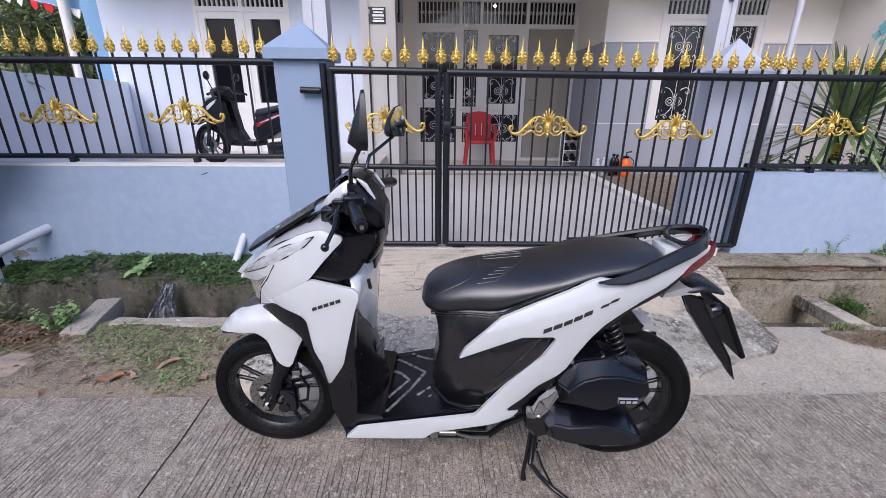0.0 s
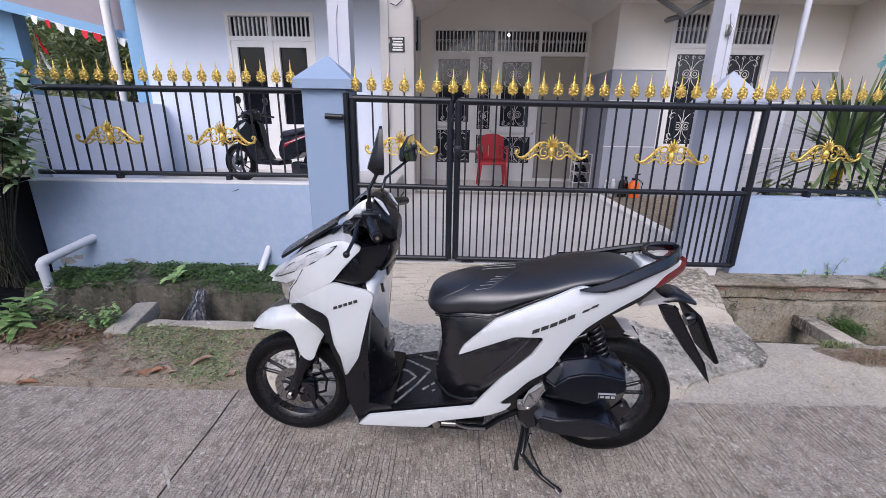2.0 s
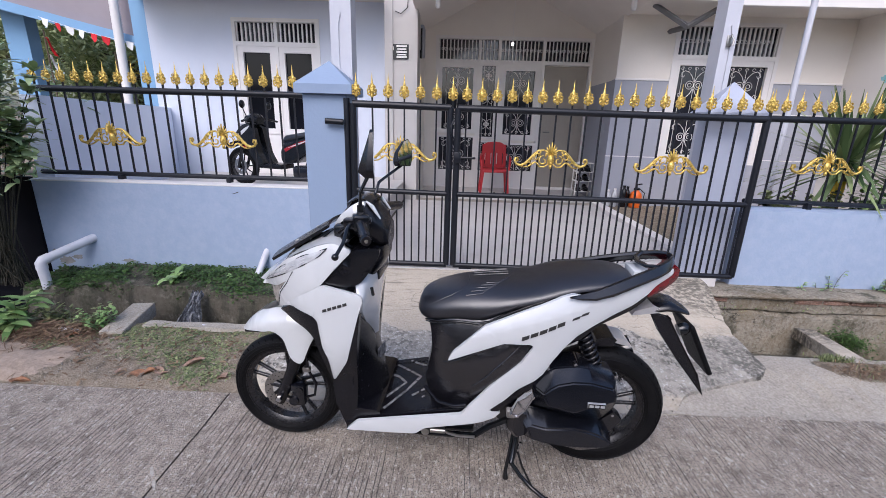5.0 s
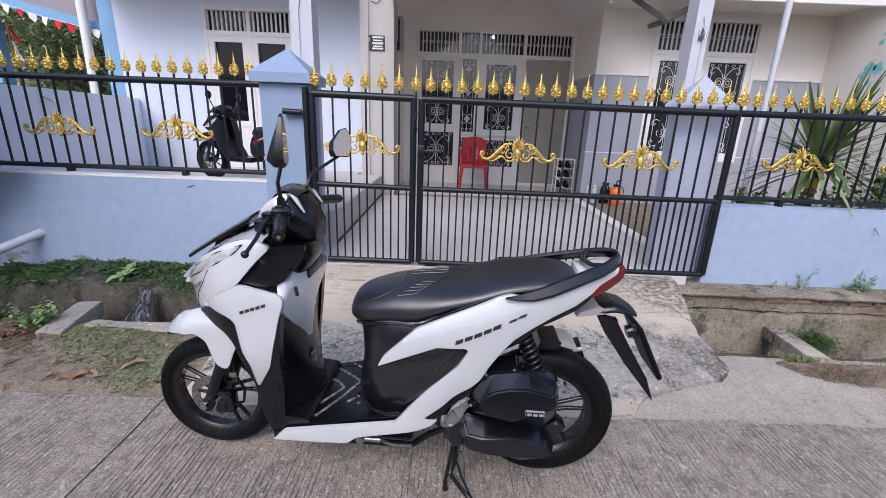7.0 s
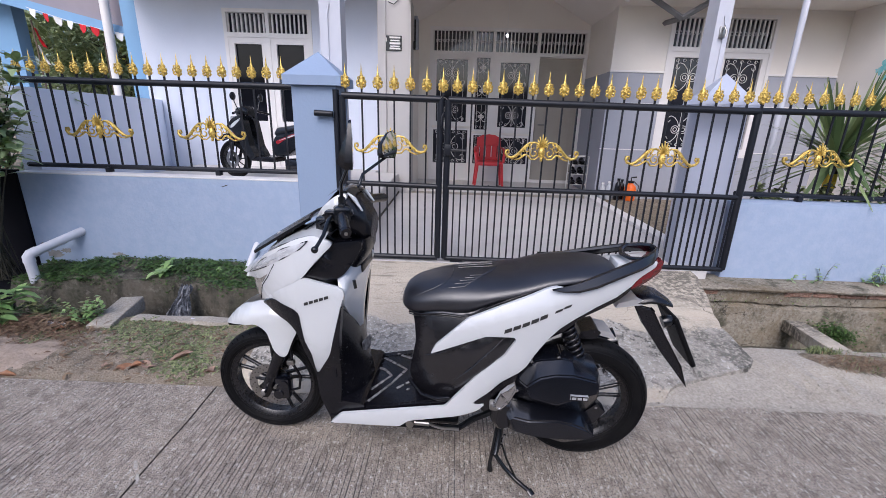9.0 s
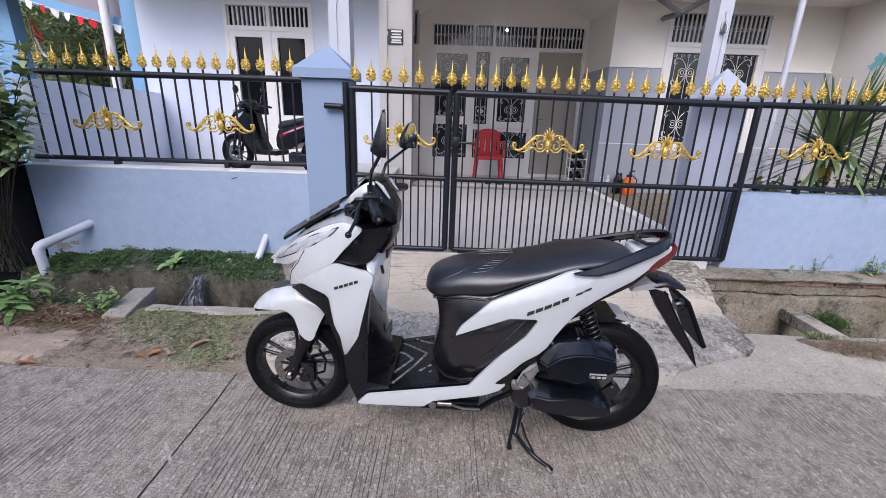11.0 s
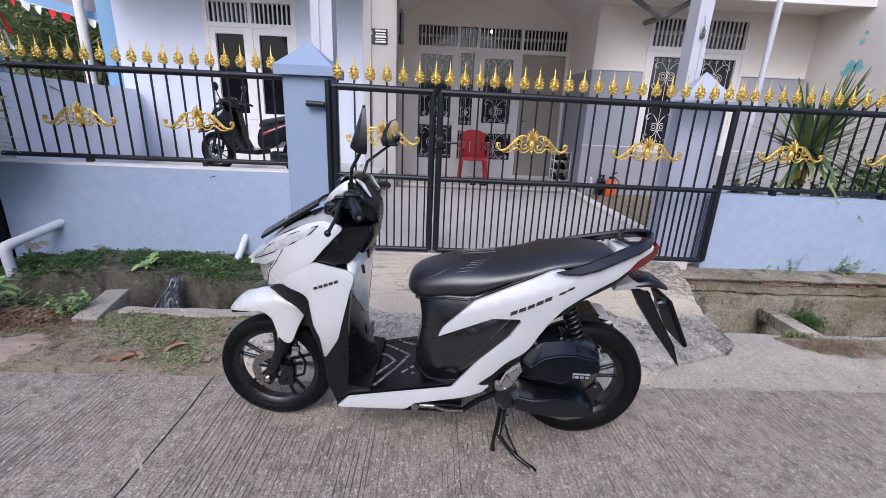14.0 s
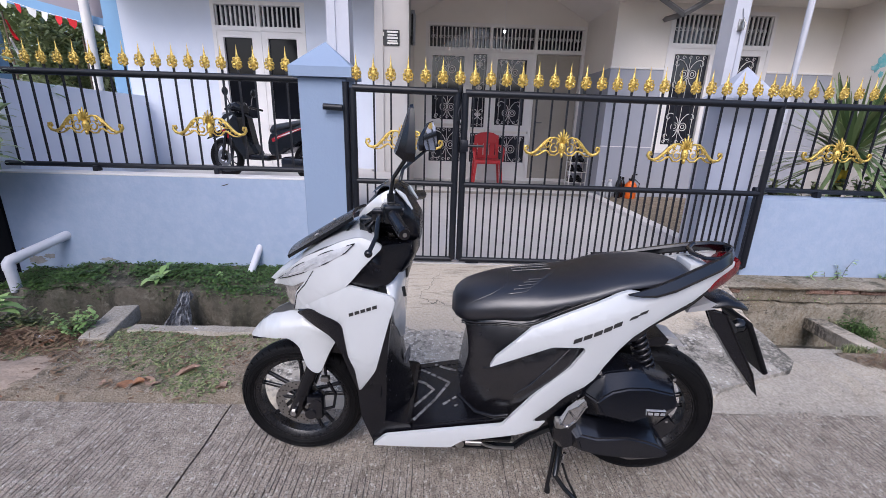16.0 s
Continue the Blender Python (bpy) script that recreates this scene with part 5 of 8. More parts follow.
for s in (-1, 1):
    b = NB()
    tube(b, [(x, s * (front_w(x, z) - 0.001), z) for x, z in ((0.140, 0.828), (0.105, 0.775), (0.062, 0.725), (0.040, 0.66))], 0.0022, 6)
    part("lamp_seam", b, M_BLACKP, scooter, smooth=60)
TRIM = [(0.046, 0.652), (0.121, 0.694), (0.207, 0.683), (0.231, 0.668), (0.245, 0.557), (0.264, 0.505), (0.268, 0.392), (0.25, 0.48), (0.220, 0.592), (0.188, 0.624), (0.083, 0.652)]
pair("shield_trim", TRIM, front_w, M_BLACKP, scooter, thick=0.03, edge=0.006, lift=0.004)
b = NB()
box(b, (0.02, -0.06, 0.45), (0.26, 0.06, 0.74), 0.03)
part("front_core", b, M_BLACKP, scooter, smooth=40)
b = NB()
box(b, (0.16, -0.13, 0.66), (0.30, 0.13, 0.86), 0.03)
part("shield_core", b, M_WHITE, scooter, smooth=40)

# inner shield, neck and footboard


def inner_rows(name, rows, mat):
    """Rear-facing cover: rows of (left edge x, z, half width, bulge to the rear)."""
    b = NB()
    vs = []
    for x, z, w, q in rows:
        vs.append([b.verts.new((x + q * (1 - abs(t) ** 2.2), t * w, z + 0.02 * (1 - t * t))) for t in span(-1, 1, 17)])
    for r, s in zip(vs, vs[1:]):
        for i in range(16):
            b.faces.new((r[i], r[i + 1], s[i + 1], s[i]))
    geom = bmesh.ops.extrude_face_region(b, geom=b.faces[:])
    for v in [g for g in geom["geom"] if isinstance(g, bmesh.types.BMVert)]:
        v.co.x -= 0.02
    return part(name, b, mat, scooter, smooth=50)


inner_rows("inner_shield", [(0.375, 0.792, 0.165, 0.012), (0.388, 0.768, 0.192, 0.014), (0.392, 0.735, 0.203, 0.014), (0.388, 0.700, 0.200, 0.016), (0.381, 0.655, 0.150, 0.022), (0.376, 0.600, 0.092, 0.026), (0.372, 0.550, 0.044, 0.028), (0.368, 0.502, 0.006, 0.030)], M_WHITE)
inner_rows("lower_inner_shield", [(0.374, 0.735, 0.200, 0.004), (0.368, 0.68, 0.208, 0.010), (0.360, 0.60, 0.206, 0.022), (0.352, 0.54, 0.202, 0.028), (0.348, 0.48, 0.197, 0.036), (0.342, 0.42, 0.195, 0.050), (0.334, 0.34, 0.19, 0.080), (0.325, 0.25, 0.19, 0.11)], M_BLACKP)
b = NB()
box(b, (0.388, -0.030, 0.752), (0.412, 0.125, 0.800), 0.008)
part("glove_pocket", b, M_BLACKP, scooter, smooth=40)
b = NB()
box(b, (0.392, 0.060, 0.395), (0.3945, 0.130, 0.450), 0.0, pose(0, 0, 0, 0, 0, -12))
part("warning_label", b, M_WORN, scooter, "small worn grey warning label")
LEG = [(0.383, 0.704), (0.372, 0.60), (0.362, 0.48), (0.356, 0.33), (0.345, 0.225), (0.312, 0.195), (0.272, 0.30), (0.262, 0.41), (0.330, 0.504)]
pair("leg_cover", LEG, lambda x, z: front_w(x, max(z, 0.42)) - 0.004, M_BLACKP, scooter, thick=0.03)
NECK = [(0.238, 0.792), (0.312, 0.864), (0.345, 0.916), (0.432, 0.908), (0.432, 0.882), (0.398, 0.820), (0.374, 0.790), (0.30, 0.784)]
pair("neck_cover", NECK, lambda x, z: 0.205 - 0.9 * max(0, x - 0.34) - 0.08 * max(0, z - 0.8), M_BLACKP, scooter, thick=0.02)
b = NB()
rings = []
for x, z, hw, hx in ((0.365, 0.775, 0.08, 0.030), (0.375, 0.82, 0.105, 0.055), (0.378, 0.86, 0.115, 0.070), (0.375, 0.905, 0.115, 0.075)):
    rings.append([b.verts.new((x + hx * math.copysign(abs(math.cos(a)) ** 0.8, math.cos(a)), hw * math.copysign(abs(math.sin(a)) ** 0.8, math.sin(a)), z)) for a in [2 * math.pi * k / 24 for k in range(24)]])
for r, s in zip(rings, rings[1:]):
    for i in range(24):
        b.faces.new((r[i], r[(i + 1) % 24], s[(i + 1) % 24], s[i]))
b.faces.new(rings[0])
b.faces.new(rings[-1])
part("steering_neck", b, M_BLACKP, scooter, smooth=50)
b = NB()
tube(b, [(0.412, -0.155, 0.775), (0.417, -0.155, 0.745)], 0.006, 6)
part("bag_hook", b, M_GLOSSB, scooter, smooth=40)

b = NB()
prism(b, [(0.31, 0.225), (0.78, 0.320), (0.78, 0.285), (0.31, 0.190)], -0.195, 0.195)
part("footboard", b, M_BLACKP, scooter)
b = NB()
sl = math.degrees(math.atan2(0.095, 0.47))
mat_m = pose(0.31, 0, 0.227, 0, -sl, 0)
box(b, (0.02, -0.186, 0.0), (0.47, 0.205, 0.009), 0.002, mat_m)
fb = part("floor_mat", b, M_BLACKP, scooter, "ribbed black rubber mat")
b = NB()
prism(b, [(0.345, 0.225), (0.445, 0.257), (0.438, 0.276), (0.425, 0.283), (0.352, 0.290)], -0.186, 0.19)
part("kick_ledge", b, M_BLACKP, scooter)


def worn_strip(line, w, seed):
    """A raised grip strip along (x, y) points of the mat, rubbed away in places."""
    b = NB()
    rr = random.Random(seed)
    for (xa, ya), (xb, yb) in zip(line, line[1:]):
        n = max(3, int(math.hypot(xb - xa, yb - ya) / 0.011))
        d = Vector((xb - xa, yb - ya, 0)).normalized()
        side = Vector((-d.y, d.x, 0))
        for i in range(n):
            if rr.random() < 0.16:
                continue
            p = [Vector((xa + (xb - xa) * k / n, ya + (yb - ya) * k / n, 0)) for k in (i - 0.1, i + 1.1)]
            ws = [w * rr.uniform(0.55, 1.15) for k in range(2)]
            vs = []
            for q, ww in zip(p, ws):
                z = 0.227 + (q.x - 0.31) * 0.202
                vs += [b.verts.new(q + side * ww + Vector((0, 0, z + 0.0085))), b.verts.new(q - side * ww + Vector((0, 0, z + 0.0085))), b.verts.new(q - side * ww * 0.8 + Vector((0, 0, z + 0.0125))), b.verts.new(q + side * ww * 0.8 + Vector((0, 0, z + 0.0125)))]
            for f in ((0, 1, 2, 3), (4, 7, 6, 5), (3, 2, 6, 7), (0, 3, 7, 4), (1, 5, 6, 2)):
                b.faces.new([vs[j] for j in f])
    tagged(part("grip_strip", b, M_WORN, fb, "worn grey grip strip"), kind="stuff")


for k, (line, w) in enumerate((([(0.398, 0.108), (0.470, 0.062), (0.508, 0.012), (0.462, -0.045), (0.405, -0.115)], 0.0055), ([(0.440, 0.165), (0.520, 0.092), (0.566, 0.046), (0.515, -0.050), (0.446, -0.145)], 0.0060),
                               ([(0.506, 0.182), (0.545, 0.150), (0.590, 0.122)], 0.0055), ([(0.548, -0.080), (0.592, -0.048)], 0.0065), ([(0.590, -0.098), (0.615, -0.080)], 0.0055), ([(0.400, 0.175), (0.430, 0.150)], 0.004))):
    worn_strip(line, w, k)
b = NB()
for i in range(18):
    for s in (-1, 1):
        m = mat_m @ pose(0.06 + 0.022 * i, s * 0.172, 0.009)
        box(b, (-0.007, -0.004, 0), (0.007, 0.004, 0.003), 0, m)
tagged(part("edge_studs", b, M_BLACKP, fb), kind="stuff")

# body sides
UPPER = [(0.691, 0.534), (0.708, 0.569), (0.768, 0.629), (0.816, 0.673), (0.919, 0.721), (0.999, 0.757), (1.072, 0.790), (1.107, 0.799), (1.175, 0.787), (1.256, 0.794), (1.349, 0.828), (1.466, 0.872), (1.464, 0.848), (1.402, 0.815), (1.376, 0.787), (1.326, 0.752), (1.251, 0.720), (1.182, 0.682), (1.132, 0.648), (1.093, 0.604), (1.055, 0.544), (1.032, 0.496), (1.004, 0.465), (0.982, 0.449), (0.945, 0.420), (0.908, 0.378), (0.845, 0.332), (0.895, 0.322), (0.871, 0.298), (0.823, 0.284), (0.768, 0.272), (0.614, 0.240), (0.579, 0.212), (0.483, 0.208), (0.312, 0.205), (0.355, 0.247), (0.523, 0.276), (0.747, 0.314), (0.786, 0.365), (0.851, 0.443), (0.951, 0.540), (0.986, 0.604), (0.980, 0.617), (0.883, 0.616), (0.808, 0.584)]
pair("body_panel", UPPER, side_w, M_WHITE, scooter, thick=0.014, edge=0.0025, sharp=34, cell=0.022, round_by=0.45, fold=(Vector((0.80, 0, 0.640)), Vector((-0.34, 0, 1)).normalized()))


def box_w(x, z):
    return interp([(0.55, 0.070), (0.60, 0.105), (0.68, 0.165), (0.80, 0.194), (1.6, 0.194)], x)[0] - 1.1 * (z - 0.47) ** 2


BOXP = [(0.600, 0.655), (0.83, 0.690), (0.90, 0.72), (0.82, 0.60), (0.90, 0.625), (1.005, 0.628), (0.975, 0.553), (0.875, 0.440), (0.810, 0.355), (0.765, 0.292), (0.64, 0.275), (0.612, 0.335), (0.602, 0.385), (0.614, 0.455), (0.628, 0.53), (0.620, 0.60)]
pair("under_seat_panel", BOXP, box_w, M_PANEL, scooter, thick=0.03, edge=0.006)
b = NB()
rows_ = [(0.600, 0.655), (0.620, 0.60), (0.628, 0.53), (0.614, 0.455), (0.602, 0.385), (0.62, 0.30)]
vs = [[b.verts.new((x - 0.004 * (1 - t * t), t * (box_w(x, z) - 0.003), z)) for t in span(-1, 1, 9)] for x, z in rows_]
for r, s in zip(vs, vs[1:]):
    for i in range(8):
        b.faces.new((r[i], r[i + 1], s[i + 1], s[i]))
part("under_seat_front", b, M_PANEL, scooter, smooth=60)
b = NB()
tube(b, [(0.60, -0.098, 0.345), (0.66, -0.160, 0.325), (0.72, -0.195, 0.338), (0.765, -0.20, 0.350)], 0.008, 8)
part("panel_bead", b, M_BLACKP, scooter, smooth=60)
DENT = [(0.70, 0.500), (0.80, 0.560), (0.895, 0.607), (0.962, 0.608), (0.90, 0.545), (0.83, 0.47), (0.74, 0.46)]
shell("panel_recess", DENT, lambda x, z: box_w(x, z) + 0.004, M_PANEL, scooter, thick=0.006, edge=0.008)
b = NB()
tube(b, [(x, -(box_w(x, z) + 0.003), z) for x, z in ((0.672, 0.498), (0.72, 0.516), (0.80, 0.564), (0.88, 0.604), (0.955, 0.610))], [0.002, 0.005, 0.006, 0.005, 0.002], 8)
tube(b, [(x, -(box_w(x, z) + 0.002), z) for x, z in ((0.955, 0.606), (0.90, 0.545), (0.83, 0.468), (0.78, 0.420))], [0.002, 0.004, 0.004, 0.002], 8)
part("panel_ridge", b, M_PANEL, scooter, smooth=60)
STRIP = [(1.400, 0.812), (1.377, 0.762), (1.330, 0.728), (1.208, 0.680), (1.150, 0.628), (1.075, 0.595), (1.107, 0.643), (1.166, 0.672), (1.246, 0.720), (1.327, 0.772)]
pair("tail_lower", STRIP, lambda x, z: side_w(x, z) - 0.006, M_BLACKP, scooter, thick=0.02)
LINER = [(0.99, 0.47), (1.03, 0.53), (1.08, 0.61), (1.15, 0.64), (1.21, 0.69), (1.33, 0.74), (1.39, 0.79), (1.30, 0.80), (1.10, 0.78), (0.88, 0.70), (0.84, 0.60), (0.84, 0.42)]
pair("inner_tail", LINER, lambda x, z: side_w(x, z) - 0.06, M_BLACKP, scooter, thick=0.02)
SIDEVENT = [(0.847, 0.330), (0.908, 0.379), (0.945, 0.421), (0.982, 0.450), (1.012, 0.464), (1.002, 0.432), (0.957, 0.394), (0.914, 0.347), (0.892, 0.328)]
shell("skirt_vent", SIDEVENT, lambda x, z: side_w(x, z) + 0.002, M_BLACKP, scooter, thick=0.02, edge=0.004)

# seat
SEAT = [(0.566, 0.684, 0.664, 0.050), (0.580, 0.712, 0.640, 0.090), (0.615, 0.736, 0.632, 0.120), (0.66, 0.752, 0.640, 0.138), (0.72, 0.768, 0.650, 0.150), (0.81, 0.781, 0.654, 0.163), (0.88, 0.788, 0.690, 0.168), (0.96, 0.800, 0.730, 0.165), (1.00, 0.808, 0.746, 0.162), (1.03, 0.817, 0.758, 0.160), (1.09, 0.834, 0.782, 0.154), (1.18, 0.848, 0.795, 0.144), (1.26, 0.852, 0.802, 0.132), (1.32, 0.842, 0.808, 0.112), (1.352, 0.818, 0.806, 0.08)]


def smooth_rows(rows, xs):
    """Rows of (x, values) read along a smooth curve."""
    out = []
    for x in xs:
        i = max(k for k in range(len(rows) - 1) if rows[k][0] <= x + 1e-9)
        p0, p1, p2, p3 = rows[max(i - 1, 0)], rows[i], rows[i + 1], rows[min(i + 2, len(rows) - 1)]
        t = (x - p1[0]) / (p2[0] - p1[0])
        row = [x]
        for c in range(1, len(p1)):
            m1 = (p2[c] - p0[c]) / (p2[0] - p0[0]) * (p2[0] - p1[0])
            m2 = (p3[c] - p1[c]) / (p3[0] - p1[0]) * (p2[0] - p1[0])
            row.append((2 * t ** 3 - 3 * t * t + 1) * p1[c] + (t ** 3 - 2 * t * t + t) * m1 + (-2 * t ** 3 + 3 * t * t) * p2[c] + (t ** 3 - t * t) * m2)
        out.append(row)
    return out


SEAT = smooth_rows(SEAT, [0.566, 0.568, 0.571, 0.575] + span(0.58, 1.352, 46))
secs = []
for x, zt, zb, w in SEAT:
    s = []
    for i in range(36):
        a = 2 * math.pi * i / 36
        c, d = math.cos(a), math.sin(a)
        yy = w * math.copysign(abs(c) ** 0.62, c)
        zz = (zt - zb) / 2 * math.copysign(abs(d) ** (0.75 if d > 0 else 0.45), d)
        s.append((x, yy, (zt + zb) / 2 + zz - 0.018 * (yy / w) ** 2 * (1 if d > 0 else 0)))
    secs.append(s)
seat = loft("seat", secs, M_SEAT, scooter, "black vinyl seat with stitched lines", smooth=60)


def seat_top(x, y):
    zt, zb, w = interp(SEAT, x)
    c = min(1, abs(y) / w) ** (1 / 0.62)
    d = math.sqrt(max(0, 1 - c * c))
    return (zt + zb) / 2 + (zt - zb) / 2 * d ** 0.75 - 0.018 * (y / w) ** 2


b = NB()
for y0 in (-0.115, -0.10, -0.085, -0.07, -0.055):
    pts = [(x, y, seat_top(x, y) + 0.001) for x, y in ((0.745 + (y0 + 0.115) * 1.2, y0 - 0.005), (0.80 + (y0 + 0.115), y0 - 0.005), (0.845 + (y0 + 0.115) * 0.9, y0 + 0.03), (0.87 + (y0 + 0.115) * 0.8, y0 + 0.07))]
    tube(b, pts, 0.0013, 5)
for x in (0.74, 0.765, 0.79, 0.815, 0.84):
    tube(b, [(x + 0.04, y, seat_top(x + 0.04, y) + 0.001) for y in span(0.02, 0.11, 5)], 0.0012, 5)
for y in (0.02, 0.05, 0.08, 0.11):
    tube(b, [(x, y, seat_top(x, y) + 0.001) for x in span(0.77, 0.90, 6)], 0.0012, 5)
part("stitching", b, M_SEAT, seat, smooth=60)
b = NB()
tube(b, [(x, -(interp(SEAT, x)[2] - 0.004), interp(SEAT, x)[1] + 0.010) for x in span(0.60, 1.30, 16)], 0.0035, 6)
part("seat_piping", b, M_BLACKP, seat, smooth=60)
b = NB()
tube(b, [(x, -(interp(SEAT, x)[2] - 0.006), interp(SEAT, x)[1] + 0.002) for x in span(0.60, 0.83, 10)], 0.0022, 6)
part("seat_edge_line", b, M_RIM, seat, "thin dark line under the seat edge", smooth=60)
b = NB()
tube(b, [(x, y, seat_top(x, y) + 0.0005) for x, y in ((0.612, -0.108), (0.645, -0.112), (0.69, -0.108), (0.73, -0.09), (0.75, -0.05), (0.755, 0.0), (0.75, 0.05))], 0.0014, 5)
part("seat_seam", b, M_SEAT, seat, smooth=60)
b = NB()
box(b, (1.335, -0.05, 0.815), (1.40, 0.05, 0.852), 0.008)
part("seat_bridge", b, M_WHITE, scooter, smooth=40)

# grab rail and tail


RAIL = [(1.090, 0.198, 0.798), (1.13, 0.190, 0.801), (1.18, 0.177, 0.808), (1.24, 0.160, 0.826), (1.32, 0.130, 0.852), (1.40, 0.098, 0.877), (1.445, 0.068, 0.892), (1.470, 0.034, 0.900)]
for s in (-1, 1):
    st = [(x, v, z, w) for (x, v, z), w in zip(RAIL, (0.1, 0.45, 0.8, 1, 1, 1, 1, 0.9))] + [(1.478, 0.0, 0.903, 0.8)]
    secs = []
    for x, v, z, w in st:
        o, i = v + 0.012 * w, v - 0.022 * w
        if x > 1.475:
            o = i = 0.0
            secs.append([(x + 0.010, 0, z - 0.026), (x - 0.012, 0, z - 0.020), (x - 0.024, 0, z + 0.004), (x - 0.018, 0, z + 0.010), (x - 0.004, 0, z + 0.006), (x + 0.010, 0, z - 0.014)])
        else:
            secs.append([(x, s * o, z - 0.026 * w), (x, s * (o - 0.012), z - 0.028 * w), (x, s * i, z + 0.002), (x, s * (i + 0.004), z + 0.010 * w), (x, s * (v - 0.004), z + 0.009 * w), (x, s * (o + 0.001), z - 0.016 * w)])
    loft("grab_rail", secs, M_ENGINE, scooter, smooth=35)
b = NB()
tube(b, [(1.405, -0.085, 0.884), (1.375, -0.055, 0.874), (1.362, 0.0, 0.872), (1.375, 0.055, 0.874), (1.405, 0.085, 0.884)], 0.011, 10, flat=0.6)
part("rail_cross", b, M_ENGINE, scooter, smooth=60)
TAIL = [(1.376, 0.772), (1.376, 0.788), (1.402, 0.816), (1.464, 0.849), (1.476, 0.876), (1.488, 0.866), (1.490, 0.832), (1.435, 0.795)]
pair("tail_light", TAIL, lambda x, z: max(0.03, side_w(x, z)) + 0.002, M_RED, scooter, thick=0.03, edge=0.004, label="red tail lamp lens", cell=0.02)
b = NB()
prism(b, [(1.40, 0.795), (1.430, 0.790), (1.478, 0.828), (1.492, 0.862), (1.480, 0.876), (1.45, 0.845)], -0.05, 0.05)
part("tail_light_middle", b, M_RED, scooter, "red tail lamp lens", smooth=40)
b = NB()
prism(b, [(1.350, 0.684), (1.358, 0.702), (1.42, 0.724), (1.475, 0.714), (1.44, 0.700)], -0.062, 0.062)
part("rear_guard_root", b, M_SILVER, scooter, "silver-coloured mudguard root")
loft("rear_mudguard", [oval(1.425, 0.706, 0.062, 0.020, 16), oval(1.47, 0.720, 0.070, 0.020, 16), oval(1.515, 0.714, 0.068, 0.017, 16), oval(1.555, 0.696, 0.05, 0.010, 16)], M_BLACKP, scooter)
b = NB()
prism(b, [(1.427, 0.688), (1.490, 0.676), (1.543, 0.587), (1.628, 0.456), (1.656, 0.378), (1.621, 0.416), (1.542, 0.510), (1.461, 0.620)], -0.052, -0.030)
bmesh.ops.bevel(b, geom=b.edges[:], offset=0.004, segments=2, affect="EDGES")
part("plate_bracket", b, M_BLACKP, scooter)
b = NB()
pm = pose(1.628, 0.035, 0.548, 0, -28, 0)
box(b, (-0.010, -0.082, -0.115), (0.010, 0.085, 0.110), 0.008, pm)
part("number_plate", b, M_TYRE, scooter, "black plate with blank face")
b = NB()
lathe(b, [(0.0, 0.02), (0.018, 0.016), (0.026, 0.0), (0.022, -0.02), (0.0, -0.02)], 16, pose(1.56, -0.02, 0.625, 0, 70, 0))
part("rear_reflector", b, M_GLOSSB, scooter, smooth=50)

# engine, exhaust, suspension, stand

def cover(name, rim, face, v_rim, v_face, v_back, bevel=0.004, tilt=0.0):
    """A cast cover with facets between its rim and its raised face, which may lean back."""
    b = NB()
    zc = sum(z for x, z in face) / len(face)
    rings = [[b.verts.new((x, -v - k * (z - zc), z)) for x, z in ring] for ring, v, k in ((face, v_face, tilt), (rim, v_rim, 0), (rim, v_back, 0))]
    n = len(rim)
    b.faces.new(rings[0])
    b.faces.new(rings[2][::-1])
    for r, s in zip(rings, rings[1:]):
        for i in range(n):
            b.faces.new((r[i], r[(i + 1) % n], s[(i + 1) % n], s[i]))
    bmesh.ops.recalc_face_normals(b, faces=b.faces)
    bmesh.ops.bevel(b, geom=[e for e in b.edges if e.calc_length() > 0.018], offset=bevel, segments=2, affect="EDGES", clamp_overlap=True)
    return part(name, b, M_ENGINE, scooter, smooth=22)


cover("air_cleaner", [(0.997, 0.446), (1.044, 0.506), (1.071, 0.522), (1.156, 0.536), (1.189, 0.526), (1.283, 0.498), (1.296, 0.442), (1.293, 0.373), (1.248, 0.315), (1.157, 0.319), (1.004, 0.363)],
      [(1.028, 0.456), (1.052, 0.474), (1.075, 0.488), (1.125, 0.500), (1.185, 0.502), (1.262, 0.489), (1.272, 0.472), (1.272, 0.452), (1.205, 0.430), (1.135, 0.402), (1.045, 0.420)], 0.185, 0.250, 0.08, 0.005, -0.30)
cover("crankcase_cover", [(0.952, 0.339), (0.979, 0.364), (1.055, 0.346), (1.154, 0.333), (1.212, 0.330), (1.246, 0.319), (1.274, 0.291), (1.297, 0.257), (1.291, 0.230), (1.262, 0.202), (1.188, 0.185), (1.110, 0.206), (1.033, 0.221), (0.972, 0.240)],
      [(0.985, 0.308), (0.998, 0.318), (1.050, 0.309), (1.150, 0.316), (1.205, 0.308), (1.235, 0.300), (1.262, 0.290), (1.278, 0.280), (1.272, 0.268), (1.250, 0.262), (1.190, 0.258), (1.120, 0.256), (1.055, 0.260), (1.000, 0.272)], 0.195, 0.252, 0.09, 0.005, -0.30)
cover("drive_cover", [(0.925, 0.335), (0.960, 0.372), (0.990, 0.366), (1.010, 0.320), (1.000, 0.240), (0.950, 0.222), (0.918, 0.262)],
      [(0.945, 0.330), (0.965, 0.350), (0.980, 0.345), (0.992, 0.315), (0.984, 0.258), (0.956, 0.246), (0.938, 0.272)], 0.195, 0.222, 0.09, 0.004)
b = NB()
box(b, (1.177, -0.2640, 0.4235), (1.237, -0.250, 0.4425), 0.002)
badge = part("badge", b, M_SILVER, scooter, "small silver badge")
b = NB()
